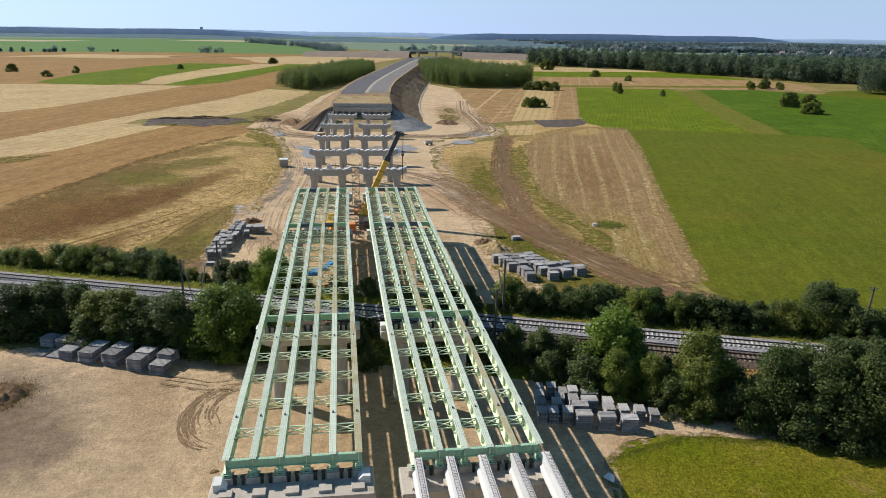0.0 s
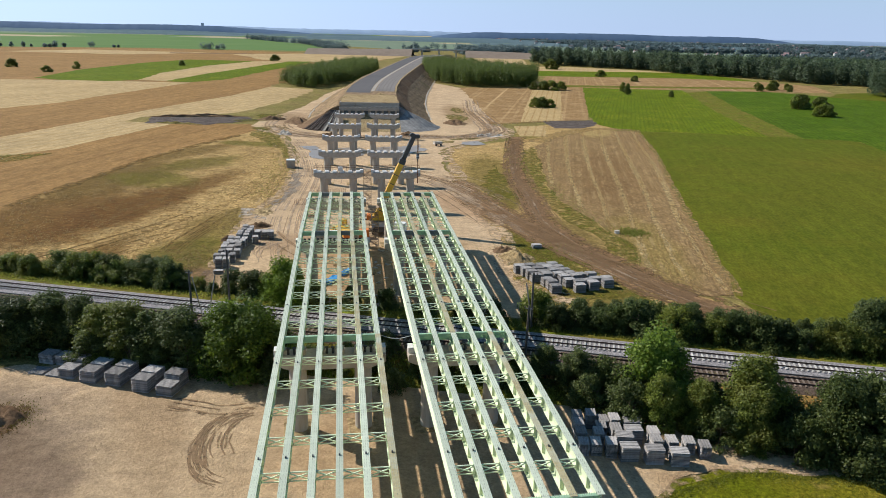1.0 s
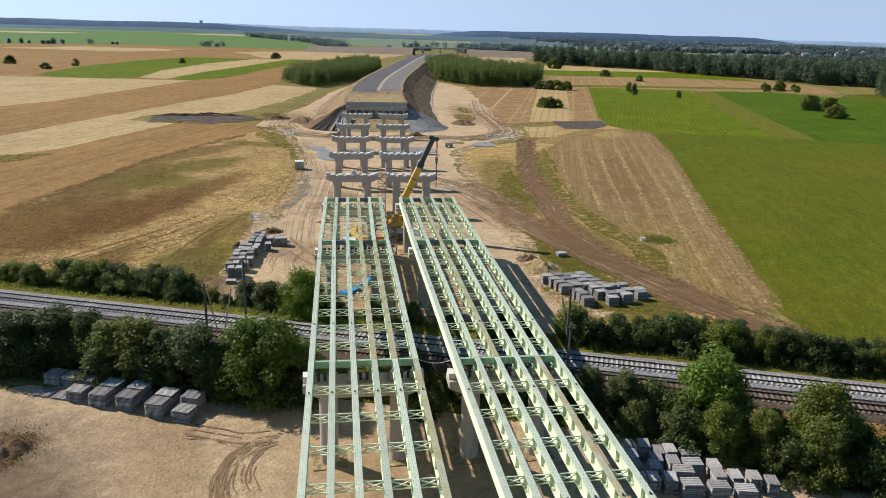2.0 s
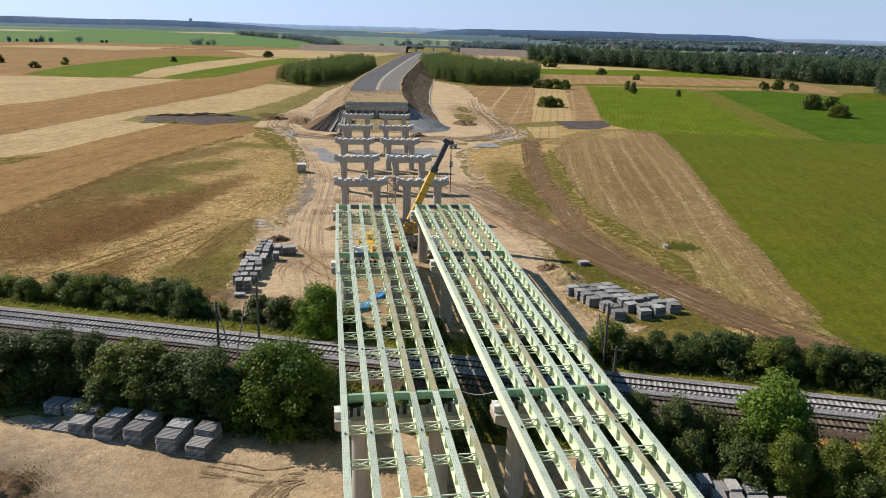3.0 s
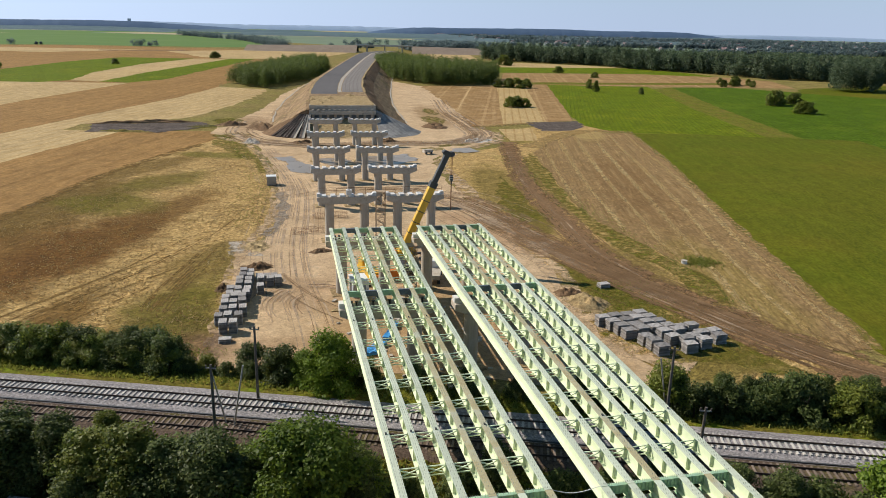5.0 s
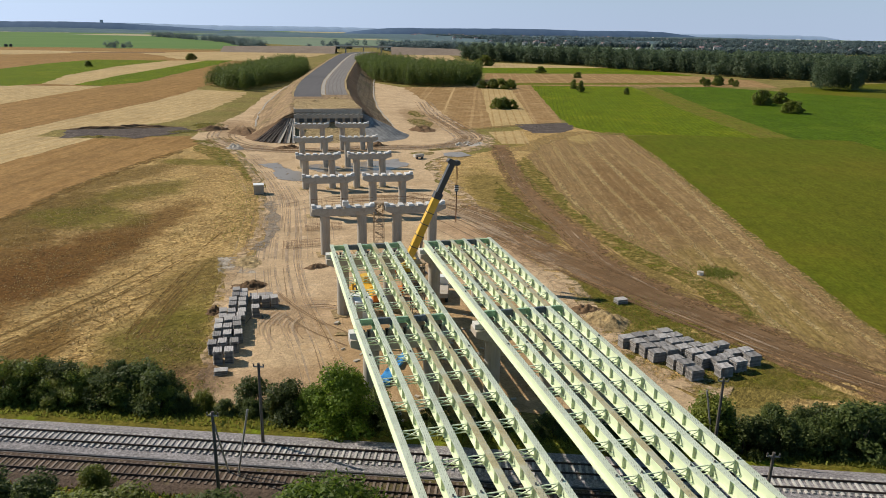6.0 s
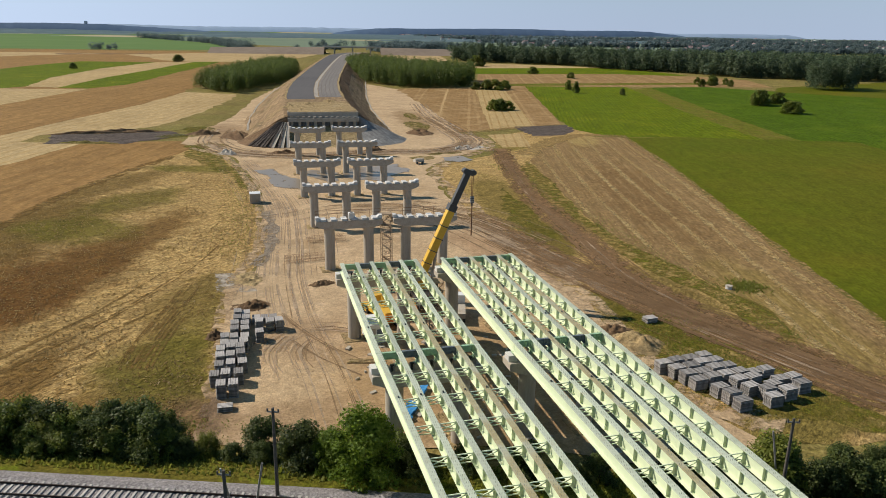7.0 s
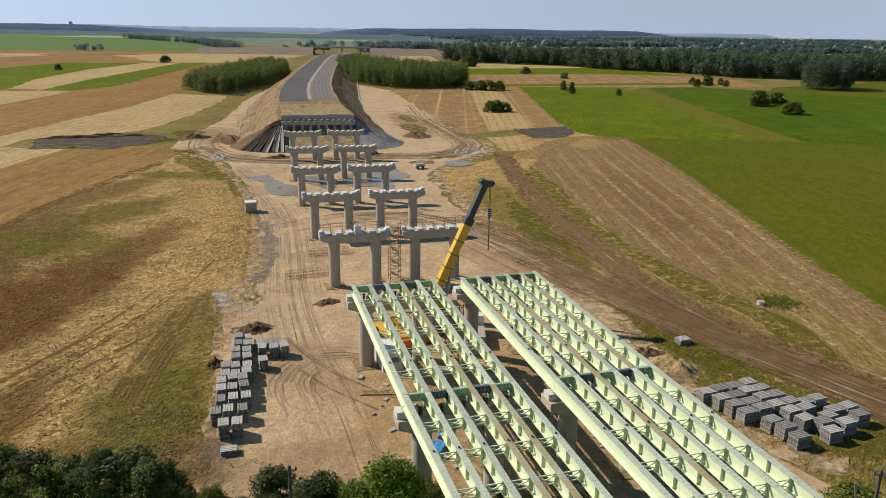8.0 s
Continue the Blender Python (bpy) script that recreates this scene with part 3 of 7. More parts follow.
def ribbon(shape, pts, width, z, wob=0.15, n=40, mi=0):
    """A smooth narrow strip along a few points on the ground."""
    pts = [Vector((*p, 0)) for p in pts]
    m = len(pts)
    path = []
    for i in range(n + 1):
        s = i / n * (m - 1)
        k = min(int(s), m - 2)
        u = s - k
        p0, p1, p2, p3 = pts[max(k - 1, 0)], pts[k], pts[k + 1], pts[min(k + 2, m - 1)]
        path.append(0.5 * ((2 * p1) + (p2 - p0) * u + (2 * p0 - 5 * p1 + 4 * p2 - p3) * u * u + (3 * p1 - p0 - 3 * p2 + p3) * u ** 3))
    verts = []
    for i, p in enumerate(path):
        d = (path[min(i + 1, n)] - path[max(i - 1, 0)]).normalized()
        s = Vector((-d.y, d.x, 0))
        w = width * (0.5 + wob * noise.noise(p * 0.3 + Vector((width * 7, 0, z * 50))))
        verts += [(p.x + s.x * w, p.y + s.y * w, z), (p.x - s.x * w, p.y - s.y * w, z)]
    shape.add(verts, [(2 * i, 2 * i + 1, 2 * i + 3, 2 * i + 2) for i in range(n)], mi)


def mound(name, x, y, rx, ry, h, material, label, category, rz=0, rough=0.35, seed=0, n=26):
    """A heap with a lumpy outline that fades into the ground."""
    verts, faces = [], []
    for i in range(n + 1):
        for j in range(n + 1):
            u, v = 2 * i / n - 1, 2 * j / n - 1
            r = math.hypot(u, v)
            k = max(0.0, 1 - r * (1 + 0.3 * noise.noise((u * 2 + seed, v * 2, seed))))
            k = k * k * (3 - 2 * k)
            z = h * k * (1 + rough * 2 * noise.noise((u * 4 + seed, v * 4, 1.3)) + rough * noise.noise((u * 11, v * 11, seed))) - 0.04
            verts.append((u * rx, v * ry, z))
    for i in range(n):
        for j in range(n):
            a = i * (n + 1) + j
            faces.append((a, a + n + 1, a + n + 2, a + 1))
    me = bpy.data.meshes.new(name)
    me.from_pydata(verts, [], faces)
    me.materials.append(material)
    me.polygons.foreach_set("use_smooth", [True] * len(faces))
    if me.polygons[0].normal.z < 0:
        me.flip_normals()
    ob = new(name, me)
    ob.matrix_basis = pose(x, y, 0, 0, 0, rz)
    return tagged(ob, label, category)


# ---- ground and fields ----
g = Shape()
g.add([(-4900, -1500, 0), (4900, -1500, 0), (4900, 4700, 0), (-4900, 4700, 0)], [(0, 1, 2, 3)])
tagged(new("ground", g.mesh("ground", GRASS)), "flat plain of dry grass and farmland", "ground", kind="structure")

RIPE_EDGE = [(-44, 303), (-50, 282), (-57, 268), (-63, 253), (-68, 236), (-71, 220), (-74, 205), (-76.6, 192), (-79, 181), (-81, 172)]
STRIP_EDGE = [(-128, 280), (-118, 316), (-108, 352), (-96, 393), (-78, 449), (-62, 523)]
ROW_EDGE = [(57, 111), (58, 114), (62, 130), (66, 142), (70, 157), (75, 173.5), (84, 203), (99, 251), (114, 308)]
CUT_EDGE = [(60, 267), (52, 223), (46.5, 190), (46.5, 171), (48.5, 160), (49, 152), (49, 138), (46.5, 125), (46, 119), (50, 113), (53, 110.5)]
sheet("field", [(-350, 430), (-62, 540), (-20, 700), (30, 1000), (60, 1150), (-100, 1210), (-305, 1270), (-540, 1210), (-760, 700)], 0.02, WHEAT, "brown ripe cereal field on the plain", jitter=2)
sheet("field", RIPE_EDGE + [(-84, 150), (-95, 60), (-175, 60), (-150, 140), (-111, 240), (-99, 254), (-91, 284), (-79, 321), (-47, 323)], 0.03, WHEAT, "brown ripe cereal field beside the dry meadow", jitter=0.8, step=2)
sheet("field", STRIP_EDGE + [(-33, 505), (-31, 463), (-50, 400), (-57, 372), (-56, 353), (-97, 343), (-100, 327), (-79, 321), (-91, 284), (-99, 254), (-111, 240), (-150, 140), (-175, 60), (-210, 60)], 0.035, STUBBLE, "pale stubble strip beside ripe cereal", step=3)
sheet("field", STRIP_EDGE + [(-69, 610), (-86, 576), (-120, 549), (-142, 452), (-153, 399), (-168, 371), (-230, 160), (-250, 60), (-210, 60)], 0.045, WHEAT, "brown ripe cereal strip behind pale stubble")
sheet("field", [(-120, 549), (-142, 452), (-153, 399), (-168, 371), (-230, 160), (-330, 300), (-300, 480), (-248, 553), (-173, 555), (-137, 548)], 0.05, STUBBLE, "pale stubble strip before green crops")
sheet("field", [(-233, 572), (-238, 686), (-221, 814), (-196, 901), (-120, 890), (-153, 769), (-165, 648), (-160, 568), (-174, 550), (-211, 557)], 0.055, MAIZE, "long green crop strip among ripe cereal", jitter=1)
sheet("field", [(-120, 890), (-153, 769), (-165, 648), (-160, 568), (-140, 558), (-129, 646), (-105, 778), (-84, 898)], 0.058, STUBBLE, "pale stubble strip between two green crops", jitter=1)
sheet("field", [(-140, 558), (-129, 646), (-105, 778), (-84, 898), (-56, 905), (-71, 796), (-91, 667), (-102, 586), (-120, 550)], 0.06, MAIZE, "narrow green crop strip among ripe cereal", jitter=1)
sheet("field", [(-461, 1039), (-396, 1156), (-206, 1125), (-300, 1010)], 0.065, STUBBLE, "pale stubble field far on the plain", jitter=5, step=20)
sheet("field", [(-140, 1000), (-180, 1090), (5, 1249), (91, 1225), (20, 960), (3, 903), (-84, 898), (-120, 930)], 0.065, STUBBLE, "wide pale stubble field far on the plain", jitter=4, step=15)
sheet("field", [(-1012, 2298), (-886, 2607), (-569, 2395), (-320, 2288), (-99, 1704), (-33, 1294), (-234, 1276), (-361, 1286), (-536, 1211)], 0.07, FAR_LIME, "wide far green field on the plain", jitter=4, step=20)
sheet("scrub_strip", [(-262, 1080), (-262, 1110), (-160, 1120), (-150, 1100)], 0.08, DIRT_DARK, "dark scrubby soil strip between far fields", "scrub", jitter=6, step=10)
sheet("meadow", RIPE_EDGE[::-1] + [(-33, 296), (-27, 262), (-21, 240), (-20, 213), (-21, 180), (-25, 170), (-25, 150), (-25, 140), (-26, 119), (-60, 127), (-140, 148), (-140, 170), (-100, 185)], 0.04, MEADOW, "dry brown meadow with flattened grass", "meadow", step=2)
sheet("verge", [(-45, 313), (-36, 300), (-29, 272), (-20.5, 242), (-19.5, 213), (-21, 198), (-22, 215), (-24, 232), (-29, 255), (-42, 288)], 0.06, VERGE_SOFT, "rough green verge beside the site", "verge", jitter=1.6, step=2)
sheet("verge", [(-67, 356), (-52, 379), (-42, 430), (-33, 489), (-26, 480), (-34, 430), (-40, 390), (-43, 358), (-54, 348)], 0.06, GRASS, "rough dry and green verge beside the embankment", "verge", jitter=1.5, step=3)
sheet("verge", [(-114, 241), (-98, 246), (-100, 236), (-107, 228)], 0.06, VERGE_SOFT, "weedy green corner between two ripe fields", "verge", jitter=1.5, step=3)

sheet("field", [(54, 440), (58, 513), (68, 540), (164, 557), (116, 386), (105, 349), (95, 347), (70, 337), (54, 331), (54, 384)], 0.04, FIELD_TAN, "ripe tan cereal field with wheel lines", jitter=0.5)
sheet("field", [(123, 545), (144, 547), (92, 347), (69.4, 337)], 0.05, FIELD_STRAW, "cut field with pale straw rows", jitter=0.4)
sheet("field", [(64, 323), (78, 325), (70.5, 292), (59.5, 292)], 0.05, FIELD_STRAW, "small cut patch with pale straw rows", jitter=0.4)
sheet("field", [(164, 557), (236, 544), (231, 525), (191, 397), (172, 324), (165, 296), (136, 307), (114, 309), (108, 316), (104, 334), (110, 364)], 0.05, MAIZE, "green crop field with faint rows", jitter=0.7)
sheet("field_margin", [(231, 525), (253, 540), (211, 408), (193, 346), (178, 291), (165, 296), (172, 324), (191, 397)], 0.055, VERGE, "yellow-green grass margin between crops", "margin", jitter=0.8)
sheet("field", [(253, 540), (300, 543), (328, 504), (368, 446), (460, 330), (260, 180), (200, 200), (184, 239), (191, 262), (198, 283), (190, 288), (178, 291), (193, 346), (211, 408)], 0.05, MAIZE_DARK, "dark green crop field", jitter=0.7)
sheet("field", [(325, 500), (368, 446), (460, 330), (700, 480), (508, 586), (358, 537)], 0.055, GREEN_CROP, "flat green pasture before the tree belt", jitter=1)
sheet("field", [(136, 307), (165, 297), (178, 291), (190, 288), (198, 283), (191, 262), (184, 239), (200, 200), (260, 180), (230, 60), (150, 58), (95, 76), (62, 91), (56, 100)] + ROW_EDGE, 0.04, GREEN_CROP, "wide smooth green field of young crop", jitter=0.6)
sheet("field", CUT_EDGE + ROW_EDGE + [(101, 314), (87, 304), (72, 287)], 0.05, ROWCROP, "harvested brown field with pale straw rows", jitter=0.7, step=2)
sheet("field", [(170, 695), (302, 696), (364, 662), (384, 613), (353, 537), (303, 543), (145, 557), (139, 594)], 0.03, FIELD_TAN, "tan cereal strip before the tree belt", jitter=1)
sheet("field_margin", [(137, 580), (322, 586), (313, 568), (145, 559)], 0.06, VERGE, "thin green margin between tan strips", "margin", jitter=1)
sheet("field", [(160, 703), (169, 773), (203, 801), (333, 800), (364, 730), (364, 662), (302, 696), (170, 695)], 0.04, MAIZE, "green strip between stubble fields", jitter=1)
sheet("field", [(176, 884), (252, 885), (307, 843), (338, 800), (200, 789), (160, 790), (155, 820)], 0.045, STUBBLE, "pale stubble strip along the tree belt", jitter=1)
sheet("field", [(170, 1180), (249, 1180), (205, 930), (150, 930)], 0.04, STUBBLE, "pale stubble field behind the wood", jitter=2)
sheet("gravel_patch", [(82, 344), (95, 346), (106, 347), (103, 331), (92, 316), (80, 318)], 0.06, DITCH, "dark grey gravel patch at the field's corner", "gravel", jitter=1.2, step=2)
sheet("verge", [(22, 205), (28, 262), (44, 272), (56, 283), (60, 300), (70, 322), (106, 346), (112, 314), (101, 313), (87, 303), (72, 286)] + CUT_EDGE + [(50, 103), (25, 108), (20, 122), (22, 140), (23, 160)], 0.025, MEADOW, "dry rough ground beside the site", "verge", jitter=1, step=3)
sheet("verge", [(51, 252), (44, 213), (42.3, 194), (41.8, 179), (41.5, 164), (44, 155), (44.5, 148), (43.6, 136.5), (43.5, 128), (46, 121)] + CUT_EDGE[-4::-1], 0.06, VERGE_SOFT, "bright green grass strip along the brown field", "verge", jitter=1.0, step=1.5)
sheet("verge", [(38.4, 228), (38.5, 204), (36, 180), (30, 177), (27, 187), (31, 206)], 0.06, VERGE_SOFT, "patchy green grass between two dirt tracks", "verge", jitter=1.4, step=1.5)
sheet("verge", [(28.5, 153), (33, 145), (35.5, 134), (39, 124), (42, 113), (44, 104), (36, 110), (28, 113.5), (23.4, 120), (23.2, 128), (25, 140), (25.5, 150)], 0.055, VERGE_SOFT, "green grass round the slab stacks", "verge", jitter=1.2, step=1.5)
LOOP_WAY = [(58, 290), (53, 268), (44.5, 226), (41, 202), (39.5, 184), (38, 170), (37, 157), (39, 143)]
MAIN_WAY = [(19, 200), (23.5, 184), (28, 166), (33.5, 148), (38.5, 134), (43.5, 120), (48, 110), (54, 101)]
for way_, width_, z_, mat_ in ((MAIN_WAY, 9.0, 0.071, TRACK_SOFT), (MAIN_WAY, 5.4, 0.076, DIRT_TRACK), (LOOP_WAY, 6.2, 0.073, TRACK_SOFT), (LOOP_WAY, 3.2, 0.079, DIRT_TRACK)):
    tr_ = Shape()
    ribbon(tr_, way_, width_, z_, 0.22, 120)
    tagged(new("dirt_track", tr_.mesh("dirt_track", mat_)), "churned brown dirt track with wheel ruts" if mat_ is DIRT_TRACK else "brown soil thinning out beside the track", "dirt track", kind="structure")

# construction site
sheet("site_ground", [(-28.5, 119), (-28.8, 124), (-27.4, 130), (-27.0, 138), (-26.8, 150), (-27.2, 166), (-21, 178), (-21, 200), (-21, 220), (-23, 251), (-29, 284), (-40, 305), (-46, 316), (-46, 336), (-40, 360), (-31, 397), (-23, 472), (0, 590), (30, 720), (55, 800), (60, 740), (48, 600), (68, 537), (60, 384), (54, 331), (59, 312), (53, 291), (36, 272), (25, 258), (22.5, 225), (22.5, 200), (22.5, 176), (24.2, 160), (25, 150), (24.5, 140), (22.8, 130), (22.0, 121), (24, 113.5), (27, 109), (25, 104), (20, 104), (-12, 116)], 0.07, DIRT, "pale bare soil of the building site", "site ground", jitter=1.2, step=3)
sheet("site_ground", [(-90, 50), (-64, 84), (-43, 93), (-18, 88), (10, 92), (24, 82), (33, 67), (24, 62), (22.5, 55), (21.5, 40), (20, -60), (-110, -60)], 0.07, DIRT, "pale bare soil of the near yard", "site ground", jitter=1.0, step=1.2)
sheet("site_path", [(24, 66), (33, 69), (45, 63), (62, 57.5), (80, 47), (80, 46), (62, 55.8), (52, 60.2), (43, 62.4), (33, 64.6), (26, 63.6)], 0.08, DIRT, "pale dirt path between trees and grass", "path", jitter=0.8, step=0.8)
sheet("lawn", [(23, 60), (25.4, 63), (33, 65), (43, 63), (53, 60.5), (80, 46.5), (120, 0), (120, -60), (18, -60), (20, 40), (21, 54)], 0.06, LAWN, "rough yellow-green grass beside the yard", "grass", jitter=0.7, step=1)
sheet("ditch_lining", [(-92, 323), (-93, 343), (-69, 345), (-54, 348), (-48, 336), (-65, 318)], 0.09, DITCH, "dark grey lined ditch beside pale fields", "ditch", jitter=1.5, step=2)
sheet("puddle", [(-22, 262), (-18, 264), (-14.5, 254), (-10, 244), (-11, 234), (-18, 239)], 0.155, WATER, "shallow muddy puddle on the site", "water", jitter=1.8, step=1.5)
sheet("puddle", [(2, 262), (8, 265), (17.6, 266), (19.4, 254.5), (9.7, 240), (3, 244)], 0.155, WATER, "shallow muddy puddle below the piers", "water", jitter=1.8, step=1.5)
sheet("puddle", [(-10.5, 257), (-3, 261), (1, 256), (-1, 245), (-4.4, 243)], 0.155, WATER, "shallow muddy puddle between the piers", "water", jitter=1.8, step=1.5)
sheet("puddle", [(34, 276), (41, 277), (43, 270), (37, 267), (33, 270)], 0.155, WATER, "shallow puddle beside the dirt road", "water", jitter=0.8, step=1.5)
sheet("dusty_slab", [(-29.2, 163), (-29.4, 172.5), (-24.2, 171), (-23, 163)], 0.09, DUST, "pale dusty gravel patch beside the meadow", "gravel", jitter=0.8, step=1)
sheet("chalky_heap_ground", [(42, 296), (52, 299), (55, 292), (48, 287), (41, 289)], 0.09, CHALK, "pale chalky rubble spread beside the dirt road", "rubble", jitter=1.5, step=1.2)

for x, y, w, l in ((42, 352, 5, 16), (47, 385, 3, 14), (-44, 352, 6, 8), (-50, 335, 8, 5), (36, 283, 7, 3), (-37, 310, 6, 5), (28, 276, 5, 3)):
    sheet("grass_patch", [(x + w * math.cos(a_), y + l * math.sin(a_)) for a_ in (0, 0.8, 1.6, 2.4, 3.2, 4.0, 4.8, 5.6)], 0.1, VERGE_SOFT, "patchy green grass on the site soil", "grass", jitter=1.4, step=2)

# ragged fringes where soil, grass and fields meet
for name_, mat_, label_, way_, width_ in (
        ("soil_fringe", DIRT_SOFT, "thin pale soil spread over the meadow's edge", [(-28, 120), (-27.6, 130), (-27.3, 138), (-27.5, 155), (-25.5, 172), (-22, 190), (-22, 220), (-25, 250), (-31, 284), (-43, 306)], 2.2),
        ("soil_fringe", DIRT_SOFT, "thin pale soil spread over the rough ground", [(30, 110), (23.5, 117), (23, 130), (25.5, 150), (23.5, 185), (25, 215), (26, 250), (36, 271), (54, 291), (60, 315)], 4.0),
        ("soil_fringe", TRACK_SOFT, "thin brown soil spread beside the dirt track", [(24, 204), (27, 186), (31.5, 167), (37, 149), (42, 134), (46, 122)], 4.0),
        ("soil_fringe", TRACK_SOFT, "thin brown soil spread along the dirt track", [(57, 284), (51, 262), (43, 225), (40, 200), (38, 178), (37, 160)], 5.0),
        ("grass_fringe", STRAW_SOFT, "dry straw-coloured grass between two fields", ROW_EDGE, 1.8),
        ("grass_fringe", STRAW_SOFT, "dry straw-coloured grass at the field's end", [(62, 276), (72, 291), (87, 308), (101, 317), (116, 311)], 7.0),
        ("grass_fringe", STRAW_SOFT, "dry straw-coloured grass beside the ripe field", [(58, 330), (70, 336), (84, 342)], 4.0),
        ("grass_fringe", RUT_MEADOW, "flattened dark grass between meadow and ripe field", [(-80, 174), (-73.5, 205), (-67, 236), (-56.5, 267), (-47, 290)], 3.0),
        ("soil_fringe", DIRT_SOFT, "thin pale soil at the lawn's edge", [(20.5, 20), (21.5, 45), (22.8, 58), (26.5, 63.2), (33, 64.6), (45, 62.2), (62, 56)], 1.6)):
    fr = Shape()
    ribbon(fr, way_, width_, 0.084 + 0.0007 * len(SHEETS), 0.4, 90)
    SHEETS.append(name_)
    tagged(new(name_, fr.mesh(name_, mat_)), label_, "fringe", kind="structure")

rim = Shape()
ribbon(rim, [(-20.5, 214), (-19.8, 204), (-20.0, 194), (-20.6, 184), (-23, 175)], 2.2, 0.15, 0.4, 60)
tagged(new("gravel_rim", rim.mesh("gravel_rim", DUST_DARK)), "grey gravel rim along the meadow's edge", "gravel", kind="structure")
mound("ditch_bank", -74, 346.5, 24, 2.2, 1.3, DIRT_DARK, "dark bare bank along the lined ditch", "bank", 5, 0.5, 71)
mound("ditch_bank", -78, 321.5, 15, 1.6, 0.7, GRASS, "grassy low bank along the lined ditch", "bank", -12, 0.5, 73)

# wheel ruts pressed into the soil
rng = random.Random(4)


def rut_field(material, label, rows):
    """Bundles of broken wheel marks: rows of (count, spread, points, width from, width to)."""
    out = Shape()
    k = 0
    for count, spread, pts, w1, w2 in rows:
        for j in range(count):
            o = rng.gauss(0, spread)
            first = rng.randrange(0, max(1, len(pts) - 3))
            last = rng.randrange(min(len(pts), first + 3), len(pts) + 1)
            way = []
            for i, (x, y) in enumerate(pts):
                a, b = pts[max(i - 1, 0)], pts[min(i + 1, len(pts) - 1)]
                d = math.hypot(b[0] - a[0], b[1] - a[1])
                way.append((x - o * (b[1] - a[1]) / d + rng.uniform(-0.18, 0.18), y + o * (b[0] - a[0]) / d + rng.uniform(-0.18, 0.18)))
            ribbon(out, way[first:last], rng.uniform(w1, w2), 0.095 + 0.0011 * k, 0.45, 14 * (last - first))
            k += 1
    return tagged(new("wheel_ruts", out.mesh("wheel_ruts", material)), label, "wheel ruts", kind="stuff")


LEFT_WAY = [(-15, 118), (-16, 132), (-18, 150), (-18.5, 168), (-17.5, 190), (-17, 215), (-20, 242), (-25, 272), (-31, 300)]
CROSS_WAY = [(-16, 208), (-4, 214), (10, 212), (20, 198), (26, 178), (30, 160)]
RING_WAY = [(-36, 350), (-38, 318), (-28, 294), (-8, 284), (15, 288), (38, 288), (52, 305), (54, 335), (55, 380), (62, 440)]
TURN_A = [(-14.5 + 6.0 * math.cos(0.5 + 0.4 * j), 137.5 + 8.0 * math.sin(0.5 + 0.4 * j)) for j in range(9)]
TURN_B = [(-14.6 + 4.2 * math.cos(1.5 + 0.33 * j), 72.4 + 6.6 * math.sin(1.5 + 0.33 * j)) for j in range(10)]
TURN_C = [(-14.2 + 2.8 * math.cos(1.6 + 0.33 * j), 73.6 + 4.6 * math.sin(1.6 + 0.33 * j)) for j in range(8)]
rut_field(RUT, "dark wheel ruts pressed into churned soil", [(70, 2.8, MAIN_WAY, 0.07, 0.2), (40, 1.9, LOOP_WAY, 0.07, 0.2), (8, 3.0, CROSS_WAY, 0.1, 0.25), (16, 2.6, RING_WAY, 0.2, 0.45)])
rut_field(RUT_SOIL, "brown wheel ruts curving over pale soil", [(18, 3.4, LEFT_WAY, 0.06, 0.17), (20, 1.7, TURN_A, 0.08, 0.2),
                                                                (18, 5.0, CROSS_WAY, 0.15, 0.4), (22, 3.0, RING_WAY, 0.2, 0.6)])
rut_field(RUT_DEEP, "deep curved wheel ruts in the yard soil", [(26, 0.55, TURN_B, 0.05, 0.16), (12, 0.5, TURN_C, 0.05, 0.13), (6, 0.7, [(-23.5, 80.6), (-20.5, 79.6), (-18, 78.6), (-15, 79.0)], 0.08, 0.2), (5, 1.2, [(-20, 152), (-17.5, 145), (-14, 138), (-9.5, 132)], 0.1, 0.24)])
rut_field(RUT_PALE, "pale dusty wheel lines over the site soil", [(44, 3.6, LEFT_WAY, 0.08, 0.26), (12, 2.0, MAIN_WAY, 0.1, 0.22), (7, 1.3, LOOP_WAY, 0.1, 0.22), (12, 1.6, TURN_A, 0.1, 0.3), (34, 3.2, RING_WAY, 0.4, 1.0), (14, 4.5, CROSS_WAY, 0.2, 0.4)])

MOWN_A = [(-66, 126), (-56, 140), (-45, 158), (-37, 176), (-33, 190)]
MOWN_B = [(-60, 118), (-50, 136), (-41, 150), (-33, 160)]
MOWN_C = [(-37, 138), (-35.5, 148), (-33.5, 158), (-31.5, 168)]
rut_field(RUT_MEADOW, "brown wheel lines pressed into the dry meadow", [(4, 4.0, MOWN_A, 0.2, 0.45), (4, 5.0, MOWN_B, 0.2, 0.4), (12, 1.6, MOWN_C, 0.12, 0.3)])

# ---- motorway embankment ----
RY = [300.0, 318.0, 345.0, 380.0, 420.0, 464.0, 510.0, 560.0, 620.0, 680.0, 760.0, 840.0, 930.0, 1030.0]
RX = [1.2, 1.2, 1.6, 2.8, 5.6, 10.0, 16.0, 23.0, 31.5, 40.0, 52.0, 64.5, 82.0, 108.0]
RZ = [8.0, 8.6, 9.8, 10.0, 10.0, 10.0, 10.0, 10.0, 10.0, 10.0, 10.0, 9.8, 8.5, 6.5]


def road_at(y):
    return float(np.interp(y, RY, RX)), float(np.interp(y, RY, RZ))


